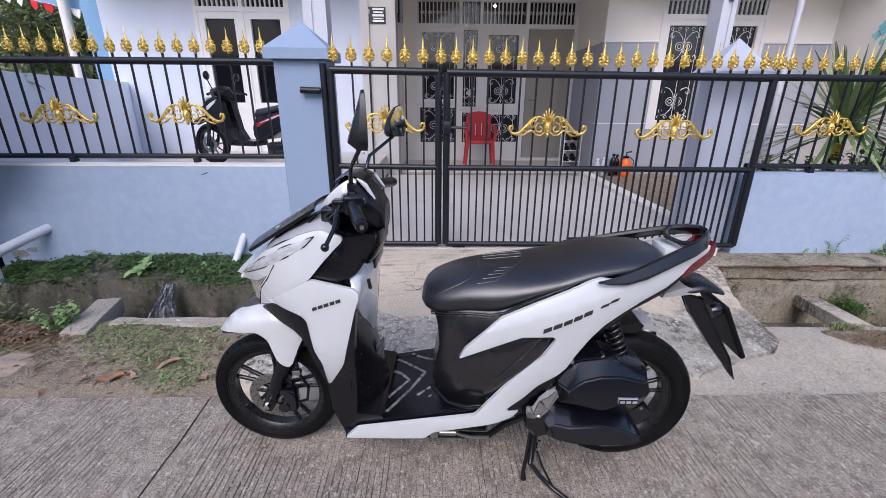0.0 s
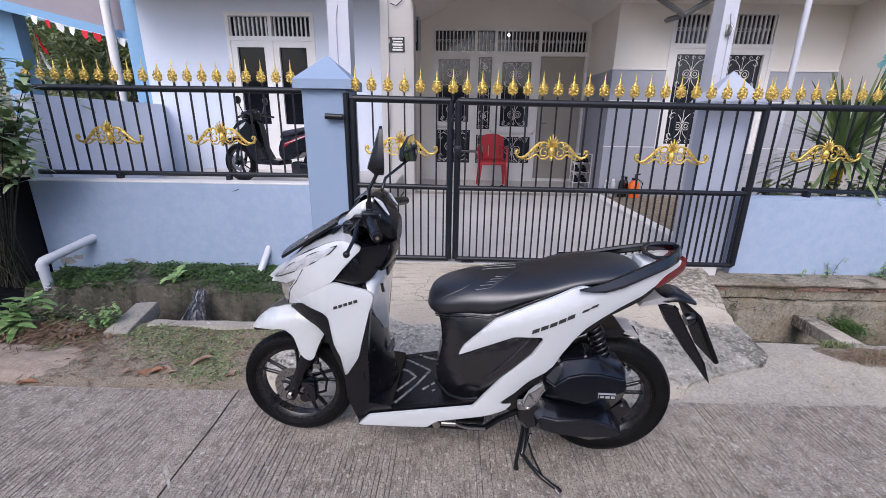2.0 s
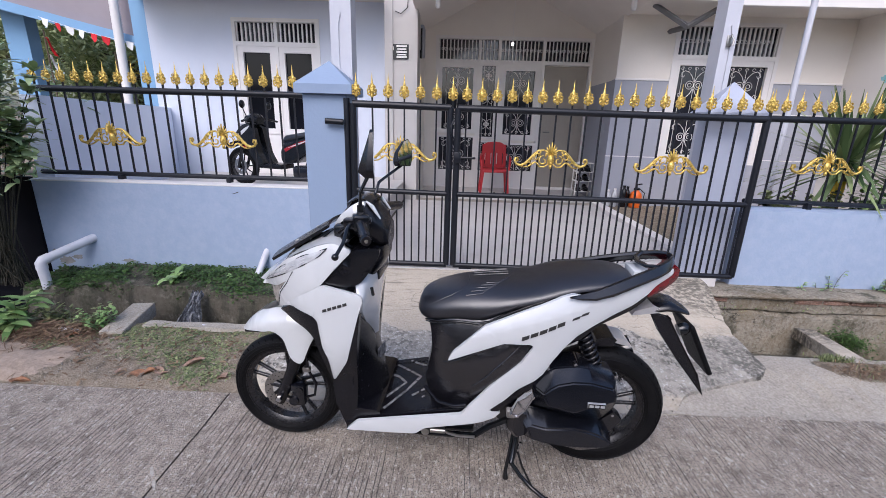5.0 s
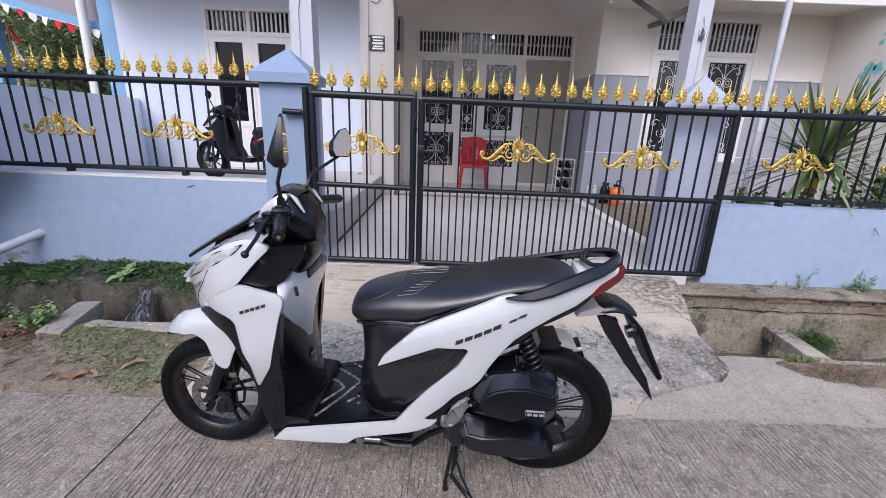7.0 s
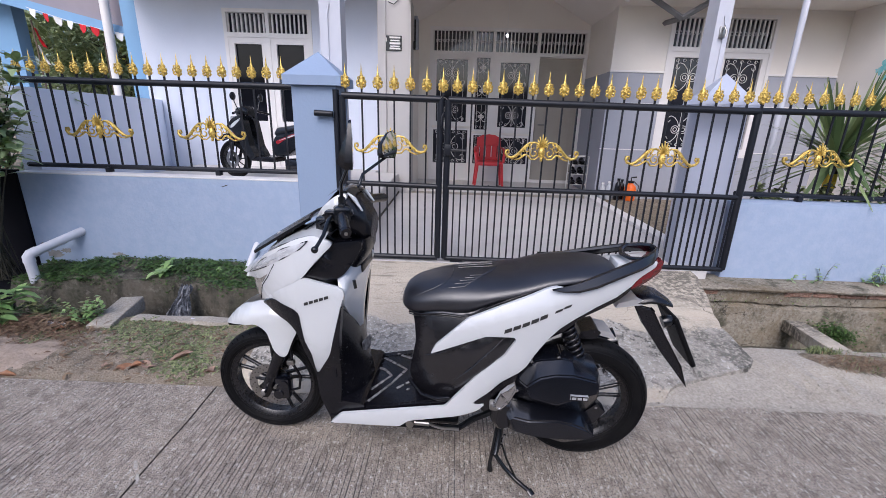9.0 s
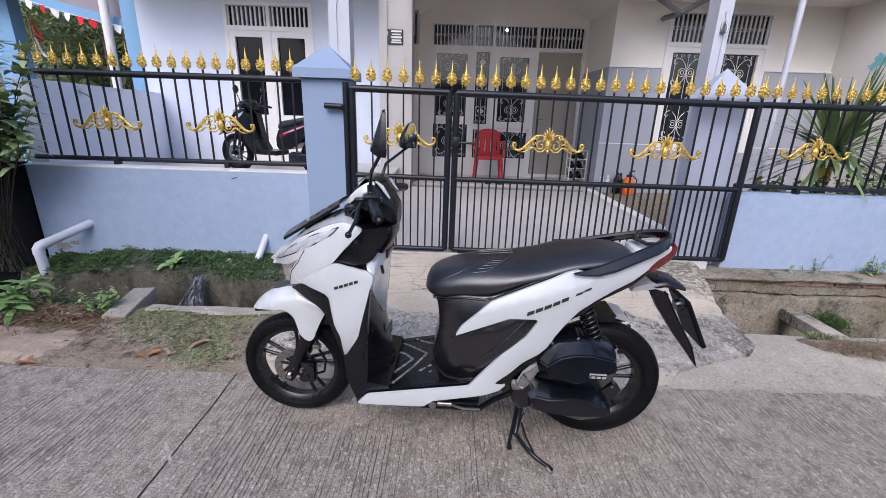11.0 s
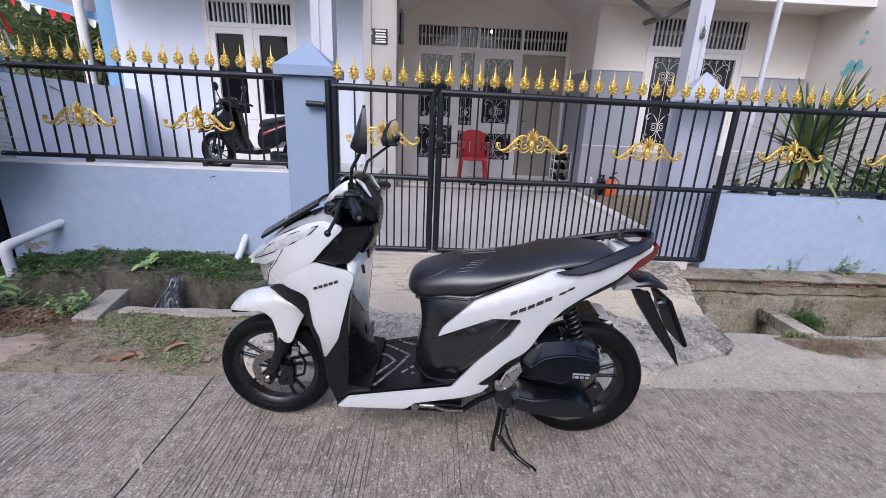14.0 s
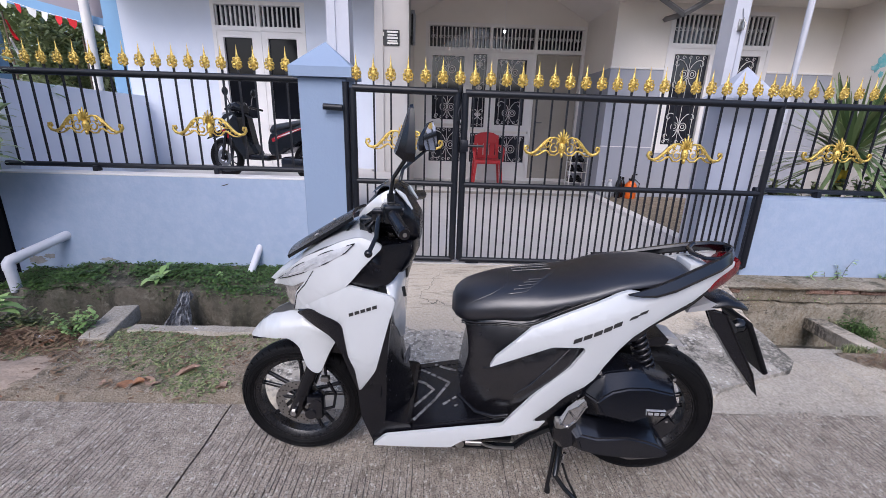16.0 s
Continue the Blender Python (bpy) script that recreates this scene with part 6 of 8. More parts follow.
box(b, (1.1785, -0.2655, 0.4250), (1.2355, -0.2635, 0.4410))
part("badge_field", b, M_GLOSSB, badge)
for k in range(3):
    b = NB()
    box(b, (1.182 + 0.0185 * k, -0.2662, 0.4285), (1.196 + 0.0185 * k, -0.2650, 0.4375))
    part("badge_mark", b, M_SILVER, badge)
for x, v, z in ((1.030, 0.240, 0.276), (1.087, 0.238, 0.252), (1.300, 0.172, 0.330), (1.140, 0.190, 0.540), (1.050, 0.190, 0.514), (1.284, 0.190, 0.506), (1.004, 0.206, 0.405), (1.338, 0.10, 0.430)):
    b = NB()
    lathe(b, [(0.0, 0.004), (0.0055, 0.003), (0.0065, 0.0), (0.0065, -0.02)], 8, pose(x, -v + 0.004, z, 90))
    part("bolt", b, M_CHROME, scooter, smooth=30)
b = NB()
prism(b, [(1.25, 0.30), (1.30, 0.345), (1.335, 0.315), (1.30, 0.262), (1.262, 0.262)], -0.17, -0.12)
part("gearbox_flange", b, M_ENGINE, scooter)
b = NB()
tube(b, [(0.86, -0.05, 0.30), (1.0, -0.06, 0.32), (1.277, -0.06, 0.252)], [0.06, 0.09, 0.05], 16)
tube(b, [(0.95, 0.12, 0.30), (0.95, -0.12, 0.30)], 0.085, 20)
tube(b, [(0.84, 0, 0.28), (1.02, 0, 0.40)], [0.07, 0.06], 16)
part("engine_block", b, M_ENGINE, scooter, smooth=50)
b = NB()
tube(b, [(0.93, 0.10, 0.25), (1.05, 0.15, 0.27), (1.16, 0.16, 0.33), (1.45, 0.15, 0.44)], [0.02, 0.022, 0.055, 0.052], 18)
part("muffler", b, M_ENGINE, scooter, smooth=50)
b = NB()
prism(b, [(1.24, 0.575), (1.30, 0.588), (1.315, 0.575), (1.30, 0.548), (1.23, 0.545)], -0.055, 0.055)
part("inner_mudguard", b, M_BLACKP, scooter)
b = NB()
prism(b, [(1.308, 0.582), (1.352, 0.574), (1.378, 0.545), (1.345, 0.552), (1.312, 0.560)], -0.045, 0.05)
part("hugger_tip", b, M_SILVER, scooter, "dull silver mudguard tip")
b = NB()
top, bot = Vector((1.165, -0.115, 0.640)), Vector((1.245, -0.115, 0.455))
tube(b, [top, bot], 0.011, 10)
tube(b, [top, top.lerp(bot, 0.28)], 0.021, 12)
part("shock_absorber", b, M_BLACKP, scooter, smooth=40)
b = NB()
ax = (bot - top).normalized()
e1 = ax.cross(Vector((0, 1, 0))).normalized()
e2 = ax.cross(e1)
tube(b, [top.lerp(bot, 0.08 + 0.86 * k / 96) + 0.026 * (math.cos(k * 2 * math.pi / 12) * e1 + math.sin(k * 2 * math.pi / 12) * e2) for k in range(97)], 0.0052, 6)
part("coil_spring", b, M_BLACKP, scooter, smooth=60)
b = NB()
tube(b, [(0.985, -0.13, 0.40), (1.02, -0.15, 0.50), (1.10, -0.10, 0.58)], 0.014, 8)
tube(b, [(1.02, -0.05, 0.56), (1.16, -0.05, 0.60)], 0.02, 8)
part("frame_tube", b, M_BLACKP, scooter, smooth=50)
b = NB()
prism(b, [(0.922, 0.378), (0.934, 0.364), (0.946, 0.366), (0.970, 0.394), (0.993, 0.446), (0.987, 0.463), (0.966, 0.448), (0.944, 0.424)], -0.262, -0.244)
bmesh.ops.bevel(b, geom=b.edges[:], offset=0.004, segments=2, affect="EDGES")
part("pillion_footrest", b, M_CHROME, scooter, "folded alloy footrest", smooth=40)
b = NB()
box(b, (0.908, -0.256, 0.350), (0.938, -0.225, 0.378), 0.006)
tube(b, [(0.925, -0.262, 0.366), (0.925, -0.235, 0.366)], 0.009, 10)
part("footrest_bracket", b, M_STEEL, scooter, smooth=40)
b = NB()
tube(b, [(0.968, -0.13, 0.23), (0.962, -0.16, 0.17), (0.950, -0.19, 0.115), (0.945, -0.20, 0.105)], [0.011, 0.011, 0.010, 0.009], 10)
tube(b, [(0.945, -0.20, 0.109), (0.984, -0.205, 0.054), (1.026, -0.225, 0.022), (1.057, -0.25, 0.016), (1.081, -0.267, 0.012)], 0.0082, 10)
tube(b, [(0.969, -0.19, 0.15), (0.989, -0.20, 0.094), (1.028, -0.22, 0.024)], 0.004, 8)
tube(b, [(1.074, -0.262, 0.016), (1.088, -0.275, 0.006)], 0.013, 8, flat=0.5)
part("side_stand", b, M_GLOSSB, scooter, smooth=50)
b = NB()
tube(b, [(0.955, -0.13, 0.20), (0.940, -0.165, 0.11), (0.930, -0.18, 0.05), (0.932, -0.182, 0.014)], [0.0075, 0.007, 0.007, 0.011], 10)
part("centre_stand", b, M_GLOSSB, scooter, smooth=50)
b = NB()
tube(b, [(0.980, -0.165, 0.173), (0.964, -0.172, 0.112)], 0.0055, 8)
part("stand_spring", b, M_CHROME, scooter, "bright steel return spring", smooth=50)
b = NB()
tube(b, [(0.611, -0.16, 0.181), (0.611, -0.135, 0.181)], 0.016, 12)
tube(b, [(0.630, -0.155, 0.190), (0.687, -0.155, 0.190)], 0.0115, 10)
tube(b, [(0.687, -0.155, 0.190), (0.70, -0.155, 0.182), (0.735, -0.155, 0.172), (0.804, -0.155, 0.172)], 0.006, 8)
part("brake_linkage", b, M_STEEL, scooter, smooth=40)
b = NB()
tube(b, [(0.56, -0.14, 0.165), (0.80, -0.14, 0.165), (0.86, -0.12, 0.20), (0.93, -0.12, 0.24)], 0.012, 8)
box(b, (0.60, -0.12, 0.16), (0.80, 0.12, 0.21), 0.01)
part("under_frame", b, M_GLOSSB, scooter, smooth=40)

# handlebar, switches, levers, mirrors
loft("handlebar_cover", [oval(0.262, 0.962, 0.04, 0.018, 24), oval(0.285, 0.980, 0.078, 0.040, 24), oval(0.320, 0.994, 0.100, 0.066, 24), oval(0.360, 0.992, 0.105, 0.080, 24), oval(0.400, 0.975, 0.098, 0.084, 24), oval(0.430, 0.952, 0.084, 0.064, 24), oval(0.452, 0.938, 0.06, 0.045, 24)], M_BLACKP, scooter, smooth=50)
HC = [(0.250, 0.968), (0.285, 1.012), (0.335, 1.056), (0.372, 1.070), (0.380, 1.048), (0.35, 1.022), (0.31, 1.005), (0.275, 0.978)]
pair("handlebar_trim", HC, lambda x, z: interp([(0.25, 0.050), (0.29, 0.088), (0.34, 0.104), (0.40, 0.095)], x)[0] + 0.004 - 0.5 * max(0, z - 1.03), M_WHITE, scooter, thick=0.02, edge=0.005, cell=0.02)
for s in (-1, 1):
    b = NB()
    tube(b, [(0.378, s * 0.068, 1.066), (0.403, s * 0.080, 1.048), (0.432, s * 0.086, 1.008)], [0.004, 0.008, 0.003], 8)
    part("cover_stripe", b, M_WHITE, scooter, smooth=60)
b = NB()
vs = [[b.verts.new((x, t * 0.075, z + 0.006 * (1 - t * t))) for t in span(-1, 1, 7)] for x, z in ((0.305, 1.052), (0.34, 1.076), (0.375, 1.072), (0.405, 1.055))]
for r, s in zip(vs, vs[1:]):
    for i in range(6):
        b.faces.new((r[i], r[i + 1], s[i + 1], s[i]))
part("instrument_glass", b, M_GLOSSB, scooter, smooth=60)
for s in (-1, 1):
    b = NB()
    a, c = Vector((0.372, s * 0.13, 1.005)), Vector((0.428, s * 0.275, 0.985))
    tube(b, [a, a.lerp(c, 0.12), a.lerp(c, 0.2), c], [0.021, 0.021, 0.0185, 0.0185], 18)
    g = part("grip", b, M_BLACKP, scooter, "smooth black rubber grip", smooth=40)
    b = NB()
    d = (c - a).normalized()
    tube(b, [c, c + d * 0.014], [0.0175, 0.0155], 16)
    part("bar_end", b, M_BLACKP, g, smooth=40)
    b = NB()
    lathe(b, [(0.0, 0.0), (0.006, 0.0), (0.006, 0.004), (0.0, 0.004)], 10, Matrix.Translation(c + d * 0.013) @ d.to_track_quat("Z", "Y").to_matrix().to_4x4())
    part("end_screw", b, M_STEEL, g)
    b = NB()
    p = a.lerp(c, 0.02)
    box(b, (-0.028, -0.028, -0.030), (0.030, 0.028, 0.030), 0.012, Matrix.Translation(p) @ pose(0, 0, 0, 0, 0, -s * 20))
    box(b, (0.022, -0.012, -0.006), (0.036, 0.012, 0.010), 0.003, Matrix.Translation(p) @ pose(0, 0, 0, 0, 0, -s * 20))
    box(b, (-0.01, -0.014, 0.026), (0.012, 0.010, 0.036), 0.003, Matrix.Translation(p))
    sw = part("switch_box", b, M_GLOSSB, scooter, smooth=40)
    b = NB()
    box(b, (0.031, -0.007, 0.000), (0.0385, 0.007, 0.014), 0.002, Matrix.Translation(p) @ pose(0, 0, 0, 0, 0, -s * 20))
    part("switch_button", b, M_WORN, sw)
    b = NB()
    tube(b, [p + Vector((-0.034, s * 0.01, -0.004)), p + Vector((-0.030, s * 0.06, -0.014)), p + Vector((-0.024, s * 0.12, -0.040)), p + Vector((-0.036, s * 0.165, -0.072))], [0.008, 0.0075, 0.0065, 0.0065], 10, flat=0.7)
    bmesh.ops.create_uvsphere(b, u_segments=12, v_segments=8, radius=0.0115, matrix=Matrix.Translation(p + Vector((-0.037, s * 0.167, -0.074))))
    part("brake_lever", b, M_GLOSSB, scooter, smooth=60)
    b = NB()
    box(b, (-0.02, -0.02, -0.018), (0.022, 0.02, 0.018), 0.006, Matrix.Translation(p + Vector((-0.038, -s * 0.005, -0.006))))
    part("lever_bracket", b, M_GLOSSB, scooter, smooth=40)
for pts, r in (([(0.325, -0.10, 0.985), (0.30, -0.125, 0.955), (0.31, -0.12, 0.92), (0.34, -0.09, 0.89)], 0.006), ([(0.34, -0.115, 0.995), (0.285, -0.12, 0.965), (0.29, -0.09, 0.92)], 0.005), ([(0.33, 0.12, 0.985), (0.36, 0.17, 0.94), (0.38, 0.14, 0.90)], 0.006)):
    b = NB()
    tube(b, pts, r, 8)
    part("bar_cable", b, M_BLACKP, scooter, smooth=60)
b = NB()
box(b, (0.268, -0.115, 0.930), (0.33, 0.115, 0.985), 0.012)
part("bar_front_cover", b, M_GLOSSB, scooter, smooth=40)


def mirror(s, base, bend, head, size, yaw, tiltx):
    b = NB()
    tube(b, [base, base + Vector((0, 0, 0.035)), bend, head], [0.010, 0.007, 0.006, 0.006], 10)
    tube(b, [base + Vector((0, 0, -0.02)), base + Vector((0, 0, 0.03))], 0.0125, 10)
    st = part("mirror_stem", b, M_GLOSSB, scooter, smooth=50)
    w, h = size
    out = [(-0.46, -0.40), (-0.36, -0.47), (0.36, -0.50), (0.50, -0.34), (0.44, 0.05), (0.22, 0.44), (0.08, 0.50), (-0.06, 0.44), (-0.36, 0.0)] if s < 0 else [(-0.40, -0.44), (0.30, -0.50), (0.50, -0.20), (0.50, 0.30), (0.34, 0.50), (0.02, 0.44), (-0.44, 0.05), (-0.5, -0.25)]
    m = Matrix.Translation(head + Vector((0, 0, h * 0.42))) @ pose(0, 0, 0, 0, tiltx, yaw)
    b = NB()
    front = [b.verts.new(m @ Vector((0.012, s * p[0] * w, p[1] * h))) for p in out]
    mid = [b.verts.new(m @ Vector((0.006 - 0.018 * (0.62 - p[1]), s * p[0] * w * 0.97, p[1] * h * 0.98))) for p in out]
    back = [b.verts.new(m @ Vector((0.004 - 0.036 * (0.6 - p[1]), s * p[0] * w * 0.6, p[1] * h * 0.74))) for p in out]
    n = len(out)
    for r, q in ((front, mid), (mid, back)):
        for i in range(n):
            b.faces.new((r[i], r[(i + 1) % n], q[(i + 1) % n], q[i]))
    b.faces.new(back)
    b.faces.new(front)
    hd = part("mirror", b, M_BLACKP, scooter, "black rear-view mirror", smooth=30)
    b = NB()
    b.faces.new([b.verts.new(m @ Vector((0.0135, s * p[0] * w * 0.93, p[1] * h * 0.94))) for p in out])
    part("mirror_glass", b, M_MIRROR, hd)


mirror(-1, Vector((0.370, -0.118, 1.030)), Vector((0.384, -0.160, 1.115)), Vector((0.434, -0.232, 1.185)), (0.100, 0.142), 15, 0)
mirror(1, Vector((0.365, 0.118, 1.025)), Vector((0.372, 0.155, 1.10)), Vector((0.447, 0.262, 1.160)), (0.112, 0.112), -24, -8)

# windscreen: a thin flat plate that stands clear of the cowl
b = NB()
vs = []
for x, z, w in ((0.036, 0.850, 0.116), (0.080, 0.878, 0.124), (0.126, 0.907, 0.122), (0.185, 0.943, 0.114), (0.246, 0.980, 0.098)):
    vs.append([b.verts.new((x - 0.016 * (1 - t * t), t * w, z + 0.004 * (1 - t * t))) for t in span(-1, 1, 9)])
for r, s in zip(vs, vs[1:]):
    for i in range(8):
        b.faces.new((r[i], r[i + 1], s[i + 1], s[i]))
g_ = bmesh.ops.extrude_face_region(b, geom=b.faces[:])
for v in [q for q in g_["geom"] if isinstance(q, bmesh.types.BMVert)]:
    v.co += Vector((0.004, 0, -0.009))
part("windscreen", b, M_SMOKE, scooter, "low smoked black windscreen", smooth=30)
b = NB()
prism(b, [(0.080, 0.830), (0.130, 0.874), (0.180, 0.908), (0.228, 0.934), (0.262, 0.936), (0.285, 0.915), (0.20, 0.872), (0.12, 0.832)], -0.092, 0.092)
bmesh.ops.bevel(b, geom=b.edges[:], offset=0.006, segments=2, affect="EDGES")
part("cowl_panel", b, material("smoky_grey_plastic", (0.10, 0.105, 0.115), 0.18, var=(0.06, 0.06, 0.065), scale=12, amount=0.5, spec=0.6, coat=0.3), scooter, "smoky grey panel under the windscreen", smooth=35)
for s in (-1, 1):
    b = NB()
    prism(b, [(0.090, 0.850), (0.150, 0.880), (0.165, 0.925), (0.110, 0.902)], s * 0.055 - 0.008, s * 0.055 + 0.008)
    part("windscreen_stay", b, M_BLACKP, scooter)
for s in (-1, 1):
    b = NB()
    lathe(b, [(0.0, 0.004), (0.007, 0.003), (0.008, 0.0)], 10, pose(0.13, s * 0.10, 0.918, 0, -32, 0))
    part("windscreen_bolt", b, M_STEEL, scooter, smooth=40)

# lettering stays as plain bars
for k in range(5):
    x = 0.262 + 0.018 * k
    z = 0.708 + 0.0066 * k
    b = NB()
    prism(b, [(-0.0085, -0.005), (0.0060, -0.005), (0.0085, 0.005), (-0.0060, 0.005)], -0.0012, 0.0012, pose(x, -(front_w(x, z) + 0.001), z, 0, -20, 0))
    part("maker_mark", b, M_LETTER, scooter, "small dark mark in a row")
for k in range(7):
    x = 0.955 + 0.029 * k + (0.02 if k > 4 else 0)
    z = 0.645 + 0.0135 * k + (0.008 if k > 4 else 0)
    h = 0.0062 if k < 5 else 0.0035
    b = NB()
    prism(b, [(-0.0165, -h), (0.0095, -h), (0.0165, h), (-0.0095, h)], -0.0012, 0.0012, pose(x, -(side_w(x, z) + 0.0016), z, 0, -24, 4 if x > 1 else 0))
    part("model_mark", b, M_LETTER, scooter, "slanted dark mark in a row")


# ---- foliage helpers ----
M_LEAF = leaf_material("shrub_leaf", (0.11, 0.215, 0.065), (0.31, 0.43, 0.17), 0.34)
# paler copy of the shrub leaf, with sky sheen put into its colour
M_SHRUB = leaf_material("sky_lit_shrub_leaf", (0.20, 0.31, 0.13), (0.48, 0.56, 0.30), 0.30)
M_LEAF_DARK = leaf_material("moss_leaf", (0.024, 0.056, 0.014), (0.085, 0.15, 0.04))
M_WEED = leaf_material("weed_leaf", (0.050, 0.078, 0.028), (0.29, 0.32, 0.15))
M_YUCCA = leaf_material("strap_leaf", (0.06, 0.115, 0.045), (0.30, 0.36, 0.16), 0.30)
M_TREE = leaf_material("tree_leaf", (0.17, 0.235, 0.10), (0.48, 0.53, 0.28))
M_DRY = leaf_material("dry_leaf", (0.11, 0.060, 0.038), (0.30, 0.215, 0.135), 0.8)
M_TWIG = material("brown_stem", (0.10, 0.075, 0.05), 0.8, var=(0.16, 0.12, 0.08), scale=20, bump=0.4, bump_scale=120)
M_BARK = material("dark_green_bark", (0.035, 0.034, 0.022), 0.8, var=(0.06, 0.05, 0.035), scale=20, bump=0.4, bump_scale=120)
M_STONE = material("small_stones", (0.30, 0.27, 0.23), 0.9, var=(0.18, 0.16, 0.14), scale=25, bump=0.5)
M_YELLOW = leaf_material("yellow_blossom", (0.65, 0.50, 0.03), (0.80, 0.68, 0.10))
RNG = random.Random(4)


class Leaves:
    """Collects many small bent leaves into one mesh."""

    def __init__(self):
        self.v, self.f = [], []

    def leaf(self, p, d, n, length, width, droop=0.25, steps=3):
        d = Vector(d).normalized()
        side = d.cross(Vector(n))
        if side.length < 1e-3:
            side = d.cross(Vector((1, 0.3, 0)))
        side.normalize()
        up = side.cross(d).normalized()
        base = len(self.v)
        p = Vector(p)
        for i in range(steps + 1):
            t = i / steps
            c = p + d * (length * t) - Vector((0, 0, 1)) * (droop * length * t * t)
            w = width * 0.5 * (math.sin(math.pi * min(0.97, 0.12 + 0.86 * t)) ** 0.8)
            self.v += [tuple(c - side * w + up * w * 0.3), tuple(c + side * w + up * w * 0.3)]
        for i in range(steps):
            a = base + 2 * i
            self.f.append((a, a + 1, a + 3, a + 2))

    def out(self, name, mat, parent=None, label=""):
        me = bpy.data.meshes.new(name)
        me.from_pydata(self.v, [], self.f)
        me.materials.append(mat)
        for q in me.polygons:
            q.use_smooth = True
        o = new(name, me)
        if parent is not None:
            o.parent = parent
        if label:
            tagged(o, label)
        return o


def rand_dir(low=-0.3, high=0.9):
    a = RNG.uniform(0, 6.283)
    z = RNG.uniform(low, high)
    r = math.sqrt(max(0.05, 1 - z * z))
    return Vector((r * math.cos(a), r * math.sin(a), z))


def bush(name, label, at, stems, reach, leaf_len, leaf_w, per_stem, mat, lean=(0, 0), category="shrub", group=""):
    """Several bent stems with leaves all along them."""
    t = thing(name, label, category, pose(*at), group)
    tw, lv = NB(), Leaves()
    for k in range(stems):
        d = Vector((RNG.uniform(-0.55, 0.55) + lean[0], RNG.uniform(-0.45, 0.45) + lean[1], 1)).normalized()
        L = reach * RNG.uniform(0.6, 1.05)
        pts = [Vector((RNG.uniform(-0.04, 0.04), RNG.uniform(-0.04, 0.04), -0.04))]
        for i in range(5):
            d = (d + Vector((RNG.uniform(-0.18, 0.18) + lean[0] * 0.12, RNG.uniform(-0.18, 0.18) + lean[1] * 0.12, -0.03))).normalized()
            pts.append(pts[-1] + d * L / 5)
        k_ = min(1.0, reach / 0.5)
        tube(tw, pts, [q * max(0.28, k_) for q in (0.006, 0.005, 0.004, 0.0035, 0.003, 0.002)], 5)
        for i in range(per_stem):
            f = 0.15 + 0.85 * (i + RNG.random()) / per_stem
            j = min(4, int(f * 5))
            p = pts[j].lerp(pts[j + 1], f * 5 - j)
            lv.leaf(p, rand_dir(-0.15, 0.75), Vector((0, 0, 1)), leaf_len * RNG.uniform(0.65, 1.15), leaf_w * RNG.uniform(0.75, 1.15), RNG.uniform(0.1, 0.5))
    part("stem", tw, M_TWIG, t, smooth=60)
    lv.out("foliage", mat, t)
    return t


def whorl_shrub(name, label, at, stems):
    """Arching stems that end in whorls of long pointed leaves, bare towards the ground."""
    t = thing(name, label, "shrub", pose(*at))
    tw, lv = NB(), Leaves()
    for k in range(stems):
        z = RNG.uniform(0.80, 1.72)
        tip = Vector((RNG.uniform(-0.40, 0.28) + 0.30 * (z > 0.85) * RNG.random(), RNG.uniform(-0.40, 0.06), z))
        mid = Vector((tip.x * 0.45 - 0.05, tip.y * 0.5, z * 0.6))
        pts = [Vector((RNG.uniform(-0.22, 0.02), RNG.uniform(-0.05, 0.10), -0.04)), mid * 0.5 + Vector((-0.06, 0, 0)), mid, mid.lerp(tip, 0.55) + Vector((0, 0, 0.05)), tip]
        tube(tw, pts, [0.0045, 0.004, 0.0035, 0.003, 0.002], 6)
        ax = (pts[4] - pts[3]).normalized()
        for step, n, size in ((0.0, 9, 1.0), (0.07, 8, 1.1), (0.15, 6, 1.05), (0.25, 3, 0.9)):
            p = tip - ax * step
            for i in range(n):
                a = 6.283 * (i + RNG.uniform(-0.3, 0.3)) / n + step * 20
                out = Vector((math.cos(a), math.sin(a), RNG.uniform(0.05, 0.55) + (0.35 if step == 0 else 0)))
                L = RNG.uniform(0.115, 0.185) * size
                lv.leaf(p, out + ax * 0.3, (0, 0, 1), L, L * RNG.uniform(0.27, 0.34), RNG.uniform(0.15, 0.55), 4)
    part("stem", tw, M_BARK, t, smooth=60)
    lv.out("foliage", M_SHRUB, t)
    return t


# ---- verge: weeds, dry leaves, stones, litter ----
lv = Leaves()
for i in range(7600):
    x, y = RNG.uniform(-3.2, -0.38), RNG.uniform(0.34, 1.01)
    cover = lump(x, y, 2.2, 3.0) + 0.35 * lump(x, y, 7, 5.0) + 1.0 * (y - 0.66) + 0.06
    if x < -1.40:
        cover -= 0.55 * max(0, min(1, (0.92 - y) / 0.2))
    if cover < RNG.uniform(-0.12, 0.28):
        continue
    z = verge_z(x, y)
    for k in range(2):
        lv.leaf((x + RNG.uniform(-0.02, 0.02), y + RNG.uniform(-0.02, 0.02), z + 0.001), rand_dir(0.05, 0.7), (0, 0, 1), RNG.uniform(0.009, 0.034) * (1.5 if k and RNG.random() < 0.08 else 1), RNG.uniform(0.006, 0.014), 0.3, 2)
tagged(lv.out("weeds", M_WEED), "low green and yellowish weeds creeping over the soil", "weeds", "", "stuff")
lv = Leaves()
